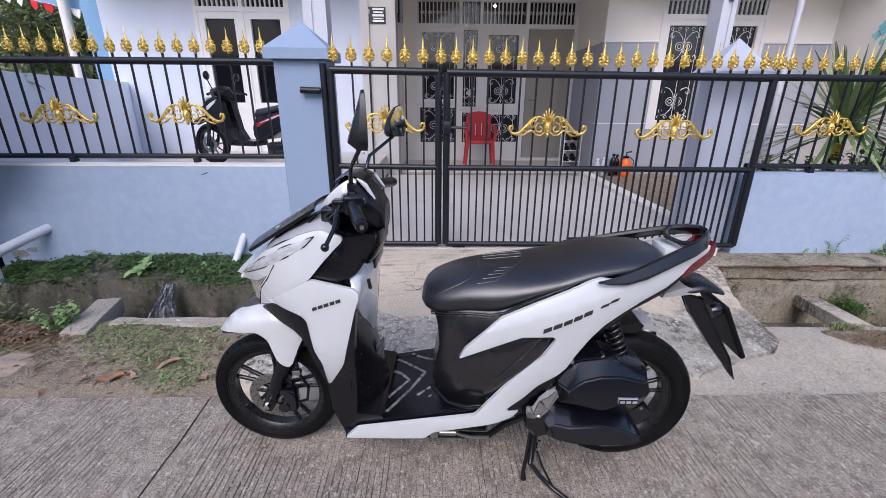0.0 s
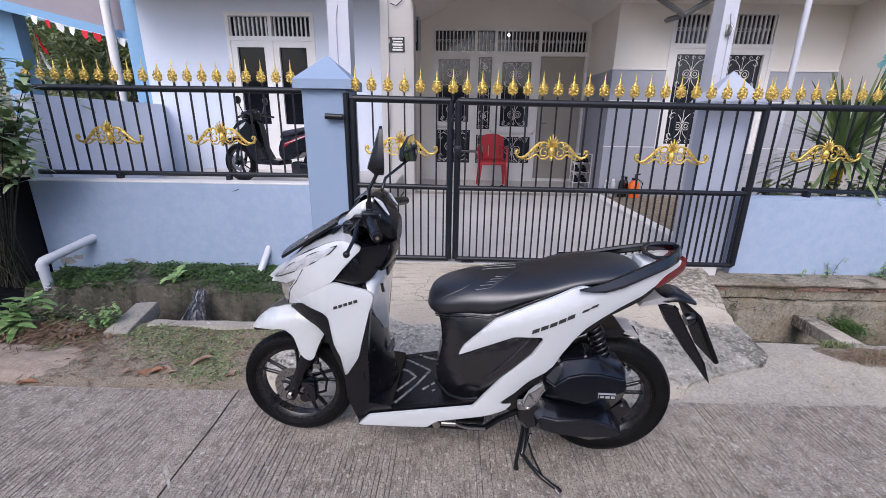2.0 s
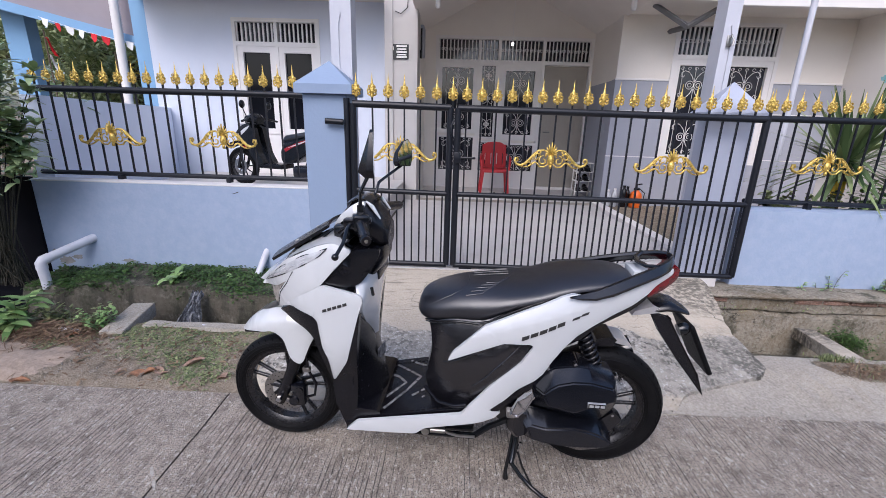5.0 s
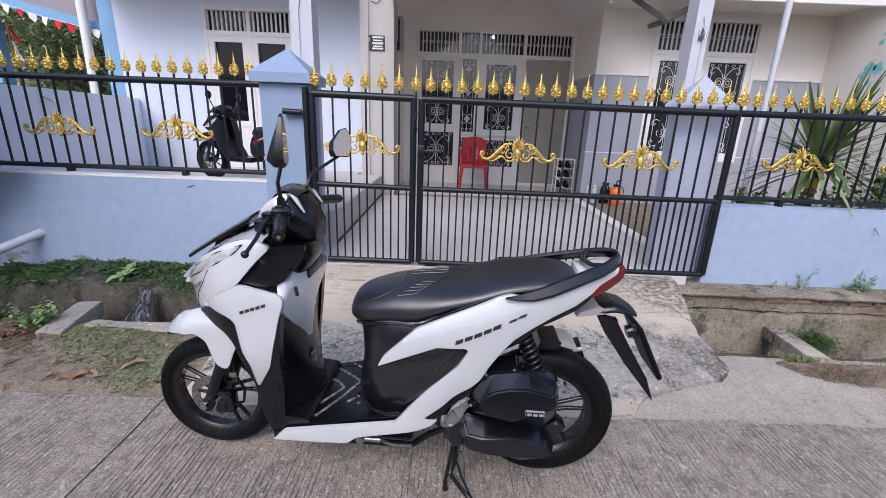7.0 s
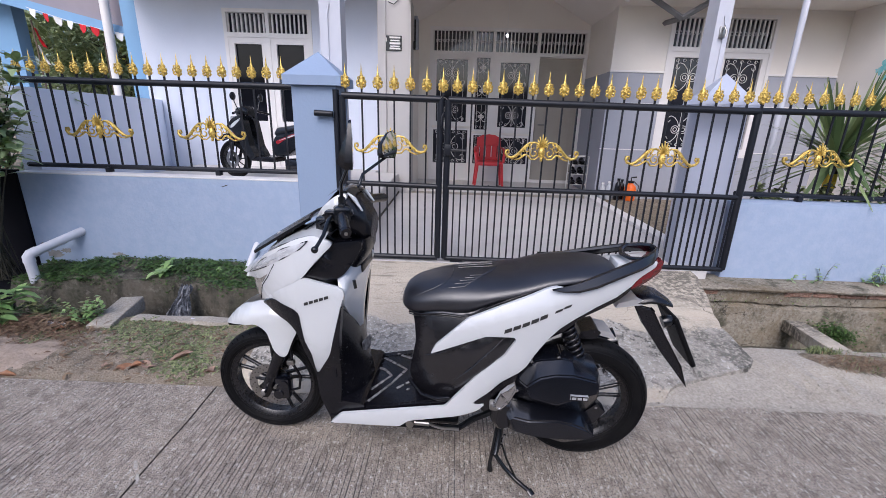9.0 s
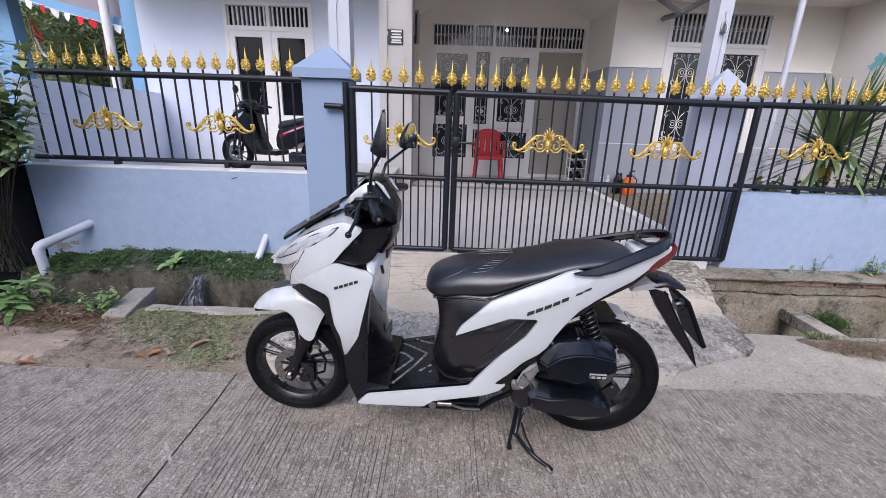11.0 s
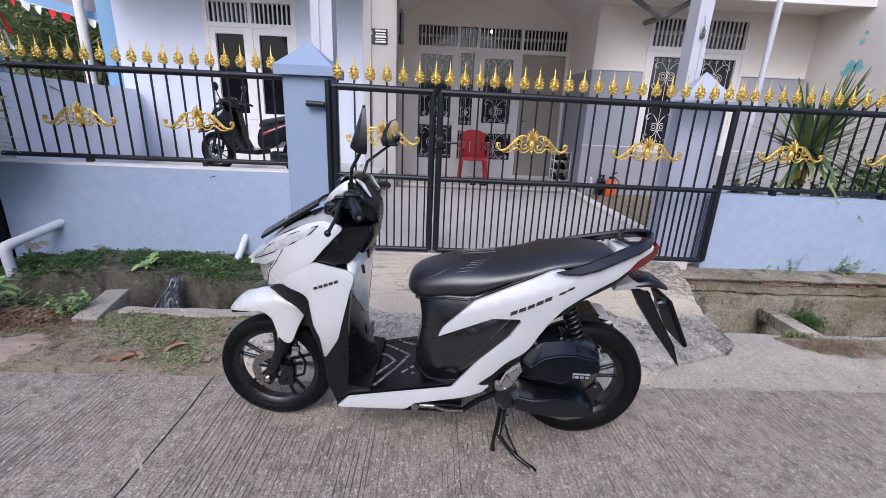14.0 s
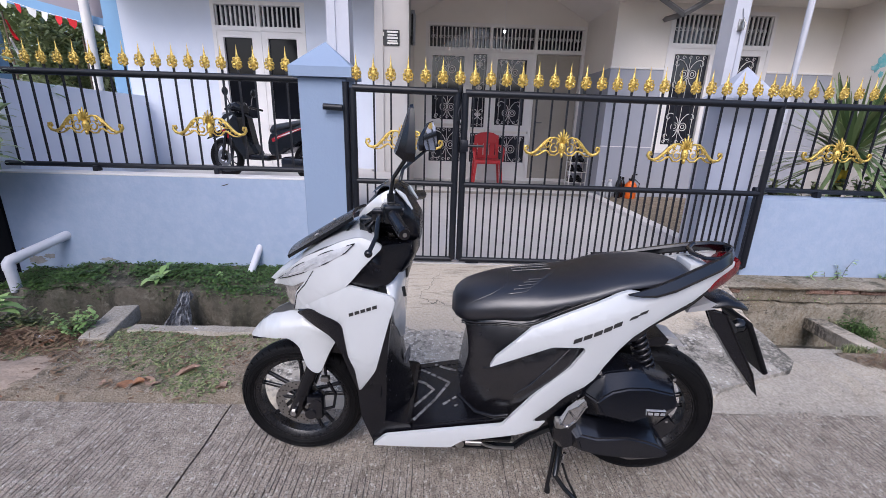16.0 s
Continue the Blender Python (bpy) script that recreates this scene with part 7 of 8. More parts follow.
for i in range(1100):
    x, y = RNG.uniform(-3.0, -0.45), RNG.uniform(0.33, 1.0)
    if x > -1.5 and RNG.random() < 0.6:
        continue
    if x <= -1.5 and y < 0.62 and RNG.random() < 0.8:
        continue
    lv.leaf((x, y, verge_z(x, y) + 0.006), rand_dir(-0.1, 0.25), (0, 0, 1), RNG.uniform(0.02, 0.06), RNG.uniform(0.006, 0.02), 0.15, 2)
for i in range(900):
    x, y = RNG.gauss(3.10, 0.14), RNG.gauss(0.70, 0.05)
    if x < 2.86 or not patch_edge(x) < y < 0.85:
        continue
    lv.leaf((x, y, apron_base(x, y) + 0.014), rand_dir(0, 0.6), (0, 0, 1), RNG.uniform(0.012, 0.04), RNG.uniform(0.002, 0.007), 0.15, 2)
for i in range(900):
    x, y = RNG.uniform(-2.4, -1.42), RNG.uniform(0.60, 0.97)
    if lump(x, y, 3.5, 12) + 0.9 * (y - 0.78) < RNG.uniform(-0.25, 0.2):
        continue
    lv.leaf((x, y, verge_z(x, y) + RNG.uniform(0.004, 0.022)), rand_dir(-0.05, 0.3), (0, 0, 1), RNG.uniform(0.03, 0.11), RNG.uniform(0.003, 0.008), 0.2, 2)
for i in range(1500):
    x, y = RNG.gauss(-1.90, 0.20), RNG.gauss(0.85, 0.055)
    if not 0.70 < y < 0.95 or x > -1.56:
        continue
    k = max(0, 1 - ((x + 1.90) / 0.42) ** 2 - ((y - 0.85) / 0.14) ** 2)
    lv.leaf((x, y, verge_z(x, y) + 0.012 + 0.045 * k * RNG.random()), rand_dir(-0.15, 0.35), (0, 0, 1), RNG.uniform(0.02, 0.085), RNG.uniform(0.003, 0.012), RNG.uniform(0, 0.3), 3)
tagged(lv.out("leaf_litter", M_DRY), "scattered brown dry leaves and straw on the soil", "leaf litter", "", "stuff")
b = NB()
for i in range(600):
    x, y = RNG.uniform(-2.8, -0.4), RNG.uniform(0.28, 1.0)
    r = RNG.uniform(0.002, 0.007) * (1.6 if RNG.random() < 0.06 else 1)
    bmesh.ops.create_icosphere(b, subdivisions=1, radius=r, matrix=Matrix.Translation((x, y, verge_z(x, y) + r * 0.3)) @ pose(0, 0, 0, RNG.uniform(0, 90), RNG.uniform(0, 90), 0) @ Matrix.Diagonal((1, RNG.uniform(0.6, 1), 0.6, 1)))
for i in range(90):
    x, y = RNG.uniform(-0.3, 4.2), RNG.uniform(0.30, 0.46)
    r = RNG.uniform(0.002, 0.006)
    bmesh.ops.create_icosphere(b, subdivisions=1, radius=r, matrix=Matrix.Translation((x, y, max(ramp_z(y), 0) + r * 0.5)))
tagged(part("pebbles", b, M_STONE, smooth=60), "small grey and brown pebbles on the verge", "pebbles", "", "stuff")


def big_leaf(x, y, z, ang, L, label, mat):
    b = NB()
    vs = []
    for i in range(10):
        t = i / 9
        w = 0.30 * L * math.sin(math.pi * min(0.98, 0.06 + 0.92 * t)) ** 0.8
        fold = 0.5 + 0.9 * math.sin(t * 4 + x * 9)
        vs.append([b.verts.new((L * (t - 0.5), w * u * math.cos(fold * u * 0.9), w * abs(math.sin(fold * u)) * 0.9 + 0.10 * L * math.sin(t * 3.1 + y * 7) + 0.02 * L * lump(t * 3, u, 2, x))) for u in span(-1, 1, 7)])
    for r, q in zip(vs, vs[1:]):
        for i in range(6):
            b.faces.new((r[i], r[i + 1], q[i + 1], q[i]))
    o = part("dry_leaf", b, mat, smooth=50)
    o.matrix_world = pose(x, y, z, 0, 0, math.degrees(ang))
    return tagged(o, label, "leaf")


M_CURL = material("orange_brown_dry_leaf", (0.34, 0.165, 0.085), 0.7, var=(0.15, 0.08, 0.045), scale=30, amount=0.8, bump=0.4, bump_scale=90)
M_CURL_PALE = material("pinkish_dry_leaf", (0.36, 0.24, 0.18), 0.75, var=(0.19, 0.125, 0.09), scale=30, amount=0.8, bump=0.4, bump_scale=90)
CURLED = "curled dry leaf lying on the soil"
for x, y, ang, L, mt, lb in ((-0.955, 0.465, 0.25, 0.13, M_CURL, "orange-brown "), (-0.885, 0.485, 2.5, 0.085, M_CURL_PALE, "pale brown "), (-0.745, 0.575, 0.65, 0.115, M_CURL_PALE, "pinkish "), (-0.52, 0.455, 1.2, 0.07, M_CURL_PALE, "small pale "),
                             (-1.53, 0.36, 0.1, 0.10, M_CURL, "yellow-brown "), (-1.66, 0.80, 0.5, 0.09, M_CURL, "orange-brown "), (-1.10, 0.47, 2.0, 0.05, M_CURL_PALE, "small pale "), (-0.84, 0.455, 0.4, 0.05, M_CURL_PALE, "small pale ")):
    big_leaf(x, y, verge_z(x, y) + 0.010, ang, L, lb + CURLED, mt)


def litter(x, y, z, s, label):
    b = NB()
    bmesh.ops.create_icosphere(b, subdivisions=2, radius=s)
    for v in b.verts:
        v.co += v.co.normalized() * s * 0.5 * noise.noise(v.co * 60 + Vector((x * 9, y * 9, 0)))
        v.co.z *= 0.45
    o = part("litter", b, M_PVC, smooth=25)
    o.location = (x, y, z + s * 0.3)
    tagged(o, label, "litter")


litter(-0.937, 1.0, 0.005, 0.026, "crumpled piece of white paper beside the ditch")
litter(-1.30, 0.98, 0.0, 0.018, "small crumpled pale paper beside the ditch")
b = NB()
box(b, (-0.06, -0.014, 0), (0.06, 0.014, 0.02), 0.005)
o = part("plastic_scrap", b, M_PVC)
o.matrix_world = pose(-1.72, 0.86, 0.012, 0, 4, -5)
tagged(o, "broken white plastic strip on the soil", "scrap")
bm = NB()
vs = [[bm.verts.new((x, y + 0.02 * lump(x, y, 6), verge_z(x, y) - 0.006 + 0.030 * lump(x, y, 2.6, 7) + 0.006 * lump(x, y, 15) + 0.02 * (1 - abs(y - 0.58) / 0.25) - 0.07 * max(0, (x + 1.50 + 0.25 * (y - 0.6)) / 0.2))) for x in span(-2.6, -1.26, 52)] for y in span(0.36, 0.84, 24)]
for r, s in zip(vs, vs[1:]):
    for i in range(51):
        bm.faces.new((r[i], r[i + 1], s[i + 1], s[i]))
M_CLAY = material("pale_clay_mortar", (0.36, 0.285, 0.225), 0.95, var=(0.25, 0.20, 0.15), scale=5, amount=0.7, fine=(0.47, 0.38, 0.31), fine_scale=50, fine_amount=0.5, bump=0.6, bump_scale=60, spec=0.15)
setting("verge_clay_patch", bm, M_CLAY, "smooth pinkish clay patch in the verge", smooth=60)

# out-of-view tree, added so its crown shades the left wall and verge
rt = thing("roadside_tree", "unseen leafy tree added to shade the left wall", "tree", pose(-4.2, -3.9, 0))
b = NB()
tube(b, [(0, 0, -0.1), (0.05, 0.3, 1.2), (0.25, 1.1, 2.6), (0.7, 2.2, 3.9)], [0.14, 0.12, 0.09, 0.05], 10)
for a in range(7):
    tube(b, [(0.3, 1.2, 2.7 + 0.1 * a), (0.6 + 0.5 * math.cos(a * 0.9), 2.0 + 0.5 * math.sin(a * 0.9), 3.6), (0.8 + 1.2 * math.cos(a * 0.9), 2.5 + 0.9 * math.sin(a * 0.9), 4.2)], [0.05, 0.035, 0.015], 6)
part("trunk", b, M_TWIG, rt, smooth=60)
lv = Leaves()
for i in range(900):
    c = Vector((0.75, 2.5, 4.2)) + Vector((rand_dir(-0.7, 1).x * 1.5, rand_dir(-0.7, 1).y * 1.15, rand_dir(-0.7, 0.9).z * 0.8)) * RNG.uniform(0.4, 1)
    lv.leaf(c, rand_dir(-0.5, 0.5), (0, 0, 1), RNG.uniform(0.12, 0.22), RNG.uniform(0.06, 0.10), 0.3, 2)
lv.out("crown", M_TREE, rt)

b = NB()
xs_ = span(-1.32, -0.34, 40)
vs = [[b.verts.new((x, y + 0.012 * lump(x, k, 6), z + 0.006 * lump(x, k, 9))) for x in xs_] for k, (y, z) in enumerate(((0.955, 0.0), (0.962, 0.024), (1.035, 0.022), (1.045, -0.10)))]
for r, s in zip(vs, vs[1:]):
    for i in range(39):
        b.faces.new((r[i], r[i + 1], s[i + 1], s[i]))
setting("ditch_kerb", b, M_CONC, "pale worn concrete edge of the ditch", smooth=40)

# ---- ditches ----
lv = Leaves()
for i in range(8200):
    x = RNG.uniform(-2.6, -0.36)
    y = RNG.uniform(ledge_edge(x) - 0.03, 1.80)
    k = lump(x, y, 3, 9) + 0.3
    if k < RNG.uniform(-0.25, 0.30):
        continue
    z = ledge_z(x, y) if y > ledge_edge(x) else ledge_z(x, 1.4) - RNG.uniform(0, 0.14) * max(0, 0.4 + lump(x, 3, 4) + 0.4 * (x > -1.3))
    hi = 0.02 + 0.05 * max(0, lump(x, y, 4, 2))
    lv.leaf((x, y, z + RNG.uniform(0, hi)), rand_dir(-0.1, 0.8), (0, 0, 1), RNG.uniform(0.014, 0.034), RNG.uniform(0.010, 0.020), 0.25, 2)
tagged(lv.out("creeping_plants", M_LEAF_DARK), "dense dark green creeping plants on the ditch ledge", "plants", "", "stuff")


def slab(name, a, c, w, h, label, mat=M_CONC):
    a, c = Vector(a), Vector(c)
    d = (c - a)
    m = Matrix.Translation((a + c) / 2) @ d.to_track_quat("X", "Z").to_matrix().to_4x4()
    b = NB()
    L = d.length / 2
    box(b, (-L, -w / 2, -h), (L, w / 2, 0), 0.008)
    bmesh.ops.subdivide_edges(b, edges=b.edges[:], cuts=3, use_grid_fill=True)
    for v in b.verts:
        v.co += Vector((lump(v.co.x, v.co.y, 14, 1), lump(v.co.y, v.co.z, 14, 2), lump(v.co.x, v.co.z, 14, 3))) * 0.006
    o = part(name, b, mat, smooth=35)
    o.matrix_world = m
    return tagged(o, label, "concrete beam")


slab("concrete_beam", (-1.45, 0.86, 0.026), (-1.53, 1.27, 0.040), 0.145, 0.11, "rough grey concrete beam across the ditch")
slab("concrete_beam", (3.205, 0.885, 0.012), (3.395, 1.545, -0.085), 0.135, 0.09, "weathered beige concrete beam across the ditch", M_RAMP)
b = NB()
vs = []
for v in span(0, 1, 30):
    half = 0.035 + 0.13 * v ** 1.6
    vs.append([b.verts.new((u * half + 0.012 * lump(u * 2, v, 3, 1), -0.26 * v + 0.035 * math.sin(u * 17 + 3 * lump(u, v, 3, 2)) * (0.3 + v) + 0.02 * lump(u, v, 7, 3), 0.10 - 0.30 * v + 0.05 * (1 - u * u) * v + 0.03 * lump(u, v, 6, 4))) for u in span(-1, 1, 44)])
for r, s_ in zip(vs, vs[1:]):
    for i in range(43):
        b.faces.new((r[i], r[i + 1], s_[i + 1], s_[i]))
# the film is dark grey; pale streaks paint in highlights on its creases
o = part("plastic_sheet", b, material("highlight_streaked_film", (0.05, 0.05, 0.055), 0.30, var=(0.42, 0.43, 0.45), scale=42, amount=0.9, bump=0.7, bump_scale=90), smooth=25)
o.location = (-1.18, 1.36, 0.0)
tagged(o, "crumpled dark plastic film hanging into the ditch", "plastic film")
lv, dk = Leaves(), Leaves()
for i in range(700):
    x, z = RNG.uniform(2.5, 5.0), RNG.uniform(-0.2, 0.1)
    if lump(x, z, 3.5, 4) < 0.12:
        continue
    lv.leaf((x, 1.545, z), rand_dir(-0.3, 0.5) + Vector((0, -1, 0)), (0, 0, 1), RNG.uniform(0.01, 0.022), RNG.uniform(0.006, 0.014), 0.4, 2)
for i in range(900):
    x, y = RNG.uniform(2.9, 4.5), RNG.uniform(0.60, 0.86)
    if y < patch_edge(x) or lump(x, y, 4, 8) + 0.4 * (x > 3.28) < 0.12:
        continue
    lv.leaf((x, y, apron_base(x, y) + 0.008), rand_dir(0.4, 1.2), (0, 0, 1), RNG.uniform(0.018, 0.055), RNG.uniform(0.0018, 0.005), 0.3, 2)
for i in range(900):
    x = RNG.gauss(3.74, 0.085)
    y, z = RNG.uniform(1.47, 1.56), RNG.gauss(-0.17 - 0.3 * (x - 3.74), 0.035)
    dk.leaf((x, y, z), rand_dir(-0.3, 0.8), (0, 0, 1), RNG.uniform(0.010, 0.026), RNG.uniform(0.007, 0.014), 0.3, 2)
for i in range(500):
    x, y = RNG.gauss(2.995, 0.045), RNG.gauss(0.85, 0.018)
    lv.leaf((x, y, apron_base(x, y)), rand_dir(0.3, 1.2), (0, 0, 1), RNG.uniform(0.02, 0.06), RNG.uniform(0.003, 0.007), 0.3, 2)
tagged(lv.out("ditch_moss", M_WEED), "patches of green moss and grass by the ditch", "moss", "", "stuff")
tagged(dk.out("bank_moss", M_LEAF_DARK), "dark green moss clinging to the ditch wall", "moss", "", "stuff")

# single weeds and shrubs
bush("broadleaf_weed", "green broad-leaved weed at the ditch edge", (-1.86, 0.97, 0.02), 4, 0.17, 0.080, 0.026, 11, M_WEED, (-0.3, -0.1), "weed", "weeds by the ditch")
bush("broadleaf_weed", "green broad-leaved weed at the ditch edge", (-2.08, 0.86, 0.02), 6, 0.27, 0.15, 0.052, 11, M_LEAF, (0.1, -0.1), "weed", "weeds by the ditch")
for i, (x, y, z, h) in enumerate(((-1.575, 0.925, 0.0, 0.27), (-1.66, 0.98, 0.0, 0.19), (-1.75, 0.98, 0.0, 0.17), (-1.86, 1.0, 0.0, 0.20), (-1.60, 0.95, 0.0, 0.22), (-1.95, 0.98, 0.0, 0.18))):
    bush("leggy_weed", "thin leggy weed with small pale leaves", (x, y, z), 5, h, 0.036, 0.022, 15, M_LEAF if i in (0, 4) else M_WEED, (0, 0), "weed", "weeds by the ditch")
bush("ledge_weed", "young leafy plant growing from the wall foot", (-1.52, 1.60, 0.09), 5, 0.17, 0.105, 0.042, 8, M_LEAF, (0.1, -0.3), "weed", "weeds on the ledge")
bush("ledge_weed", "young leafy plant growing from the wall foot", (-1.95, 1.66, 0.06), 5, 0.24, 0.055, 0.03, 13, M_LEAF_DARK, (0, -0.1), "weed", "weeds on the ledge")
bush("ledge_weed", "young leafy plant growing from the wall foot", (-1.05, 1.66, 0.13), 2, 0.07, 0.03, 0.02, 7, M_LEAF, (0, -0.1), "weed", "weeds on the ledge")
for x, h, n in ((3.46, 0.13, 2), (3.60, 0.23, 2), (3.715, 0.22, 3), (4.09, 0.10, 5), (4.16, 0.23, 6), (4.22, 0.19, 5), (3.84, 0.05, 2), (4.5, 0.07, 3)):
    bush("seedling", "small green seedling at the wall foot", (x, 1.77, 0.150), n, h, 0.036, 0.022, 7, M_LEAF, (0, -0.1), "seedling", "seedlings along the wall")
whorl_shrub("garden_shrub", "leafy green shrub with whorled leaves leaning over the fence", (-2.70, 1.58, 0.05), 62)
bush("garden_shrub", "leafy green shrub leaning over the fence", (-3.45, 2.10, 0.20), 20, 1.7, 0.18, 0.058, 36, M_LEAF, (0.02, -0.12), "shrub")
# near-black boxes stand in for the dark void left of the low wall
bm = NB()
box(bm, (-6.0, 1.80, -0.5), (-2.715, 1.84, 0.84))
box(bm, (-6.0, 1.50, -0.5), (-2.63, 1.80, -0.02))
M_VOID = material("black_void_fill", (0.006, 0.006, 0.009), 0.7, var=(0.010, 0.010, 0.013), scale=4, spec=0.1)
setting("wall_black_sheet", bm, M_VOID, "black sheet standing in for the dark void of the next plot")

# ---- garden bed ----
yuc = thing("yucca_plant", "tall yucca with a rosette of long narrow green leaves", "plant", pose(4.20, 2.52, 0.5))
b = NB()
tube(b, [(0, 0, -0.05), (0.01, 0, 0.25), (0.0, 0.01, 0.60)], [0.042, 0.036, 0.048], 10)
part("trunk", b, M_TWIG, yuc, smooth=50)
b = NB()
lathe(b, [(0.041, 0.30), (0.046, 0.305), (0.047, 0.37), (0.046, 0.435), (0.041, 0.44)], 16, pose(0.006, 0.004, 0))
part("trunk_wrap", b, material("yellow_plastic_wrap", (0.80, 0.56, 0.03), 0.45, var=(0.66, 0.42, 0.02), scale=14, bump=0.2), yuc, "bright yellow plastic wrap", smooth=50)
lv = Leaves()
for i in range(170):
    a = RNG.uniform(0, 6.283)
    el = RNG.uniform(-0.35, 1.45)
    d = Vector((math.cos(a) * math.cos(el), math.sin(a) * math.cos(el), math.sin(el)))
    lv.leaf((0.02 * math.cos(a), 0.02 * math.sin(a), 0.50 + 0.16 * RNG.random()), d, (0, 0, 1) if el < 1.2 else (1, 0, 0), RNG.uniform(0.55, 0.88), RNG.uniform(0.030, 0.046), 0.08 if el > 0.7 else 0.22, 6)
lv.out("leaf_rosette", M_YUCCA, yuc)
for x, y, h, n, ll in ((3.55, 2.35, 0.30, 6, 0.075), (3.85, 2.30, 0.28, 6, 0.07), (4.25, 2.28, 0.34, 7, 0.08), (4.62, 2.35, 0.46, 8, 0.10), (4.95, 2.40, 0.50, 8, 0.10), (5.3, 2.4, 0.5, 8, 0.1)):
    bush("bed_shrub", "low leafy shrub behind the fence", (x, y, 0.56), n + 4, h * 1.35, ll * 1.15, 0.042, 26, M_LEAF if x > 4 else M_WEED, (0, -0.1), "shrub", "shrubs in the bed")
# flaking paint on the boundary wall
M_TEAL = material("old_teal_paint", (0.16, 0.55, 0.58), 0.8, var=(0.45, 0.62, 0.62), scale=20, amount=0.7)
wb = bpy.data.objects["wall_boundary_right"]
for k, (y, z, r) in enumerate(((4.38, 2.14, 0.11), (4.27, 2.12, 0.10), (4.46, 2.06, 0.07), (4.33, 2.42, 0.05), (4.30, 2.52, 0.04), (4.36, 1.97, 0.05))):
    b = NB()
    c = [b.verts.new((6.0955, y + r * (0.7 + 0.5 * noise.noise(Vector((k * 3 + math.cos(a), math.sin(a), 0)) * 2)) * math.cos(a), z + r * (0.7 + 0.6 * noise.noise(Vector((math.cos(a), k * 2 + math.sin(a), 3)) * 2)) * math.sin(a))) for a in [2 * math.pi * i / 18 for i in range(18)]]
    b.faces.new(c)
    part("paint_flake", b, M_TEAL, wb)

# ---- porch things ----
M_REDP = material("red_plastic", (0.42, 0.018, 0.022), 0.38, var=(0.33, 0.012, 0.016), scale=12, amount=0.4)
ch = thing("plastic_chair", "red moulded plastic chair on the porch", "chair", pose(1.33, 5.72, YARD + 0.02))
b = NB()
box(b, (-0.225, -0.20, 0.40), (0.225, 0.21, 0.425), 0.02)
box(b, (-0.215, -0.205, 0.365), (0.215, -0.19, 0.41), 0.006)
part("seat", b, M_REDP, ch, smooth=40)
b = NB()
for x0, x1 in ((-0.21, -0.16), (0.16, 0.21)):
    prism(b, [(x0, 0.42), (x1, 0.42), (x1 * 0.95, 0.80), (x0 * 0.95, 0.80)], 0.20, 0.225)
prism(b, [(-0.205, 0.66), (0.205, 0.66), (0.20, 0.74), (0.17, 0.80), (0.11, 0.835), (0.0, 0.848), (-0.11, 0.835), (-0.17, 0.80), (-0.20, 0.74)], 0.205, 0.228)
for x in (-0.10, 0.0, 0.10):
    box(b, (x - 0.043, 0.205, 0.46), (x + 0.043, 0.222, 0.67), 0.004)
box(b, (-0.20, 0.203, 0.42), (0.20, 0.224, 0.475), 0.006)
part("backrest", b, M_REDP, ch)
for s in (-1, 1):
    b = NB()
    tube(b, [(s * 0.205, 0.215, 0.64), (s * 0.235, 0.08, 0.625), (s * 0.240, -0.10, 0.60), (s * 0.232, -0.19, 0.56), (s * 0.215, -0.205, 0.41)], [0.018, 0.024, 0.026, 0.024, 0.022], 10, flat=0.6)
    part("armrest", b, M_REDP, ch, smooth=50)
for x in (-1, 1):
    for y in (-1, 1):
        b = NB()
        prism(b, [(-0.022, 0.40), (0.022, 0.40), (0.017 + x * 0.035, 0.0), (-0.017 + x * 0.035, 0.0)], -0.018, 0.018, pose(x * 0.195, y * 0.19, 0))
        part("leg", b, M_REDP, ch)
for s in (-1, 1):
    b = NB()
    prism(b, [(-0.05, 0.0), (0.0, -0.005), (0.05, 0.0), (0.045, 0.018), (-0.045, 0.015)], -0.13, 0.13)
    tube(b, [(-0.045, 0.02, 0.015), (0.0, -0.03, 0.055), (0.045, 0.02, 0.015)], 0.010, 6)
    o = part("sandal", b, M_BLACKP, None, smooth=40)
    o.matrix_world = pose(1.40 + s * 0.075, 5.42, YARD + 0.026, 0, 0, s * 8)
    tagged(o, "black rubber sandal on the porch floor", "sandal", "pair of sandals")
b = NB()
box(b, (1.92, 5.30, YARD + 0.021), (2.58, 5.62, YARD + 0.030), 0.003)
o = part("doormat", b, material("patterned_doormat", (0.20, 0.16, 0.12), 0.95, var=(0.62, 0.58, 0.52), scale=22, amount=1.0, bump=0.5, bump_scale=200))
tagged(o, "brown and cream patterned doormat before the door", "doormat")
rk = thing("shoe_rack", "small white tube shoe rack on the porch", "rack", pose(2.66, 5.55, YARD + 0.02))
for x in (0.0, 0.27):
    for y in (0.0, 0.2):
        b = NB()
        tube(b, [(x, y, 0), (x, y, 0.56)], 0.009, 8)
        part("upright", b, M_TRIM, rk, smooth=40)
for z in (0.10, 0.27, 0.42, 0.555):
    b = NB()
    for y in (0.0, 0.07, 0.13, 0.2):
        tube(b, [(0, y, z), (0.27, y, z)], 0.006, 6)
    for x in (0.0, 0.27):
        tube(b, [(x, 0, z), (x, 0.2, z)], 0.006, 6)
    part("shelf", b, M_TRIM, rk, smooth=40)
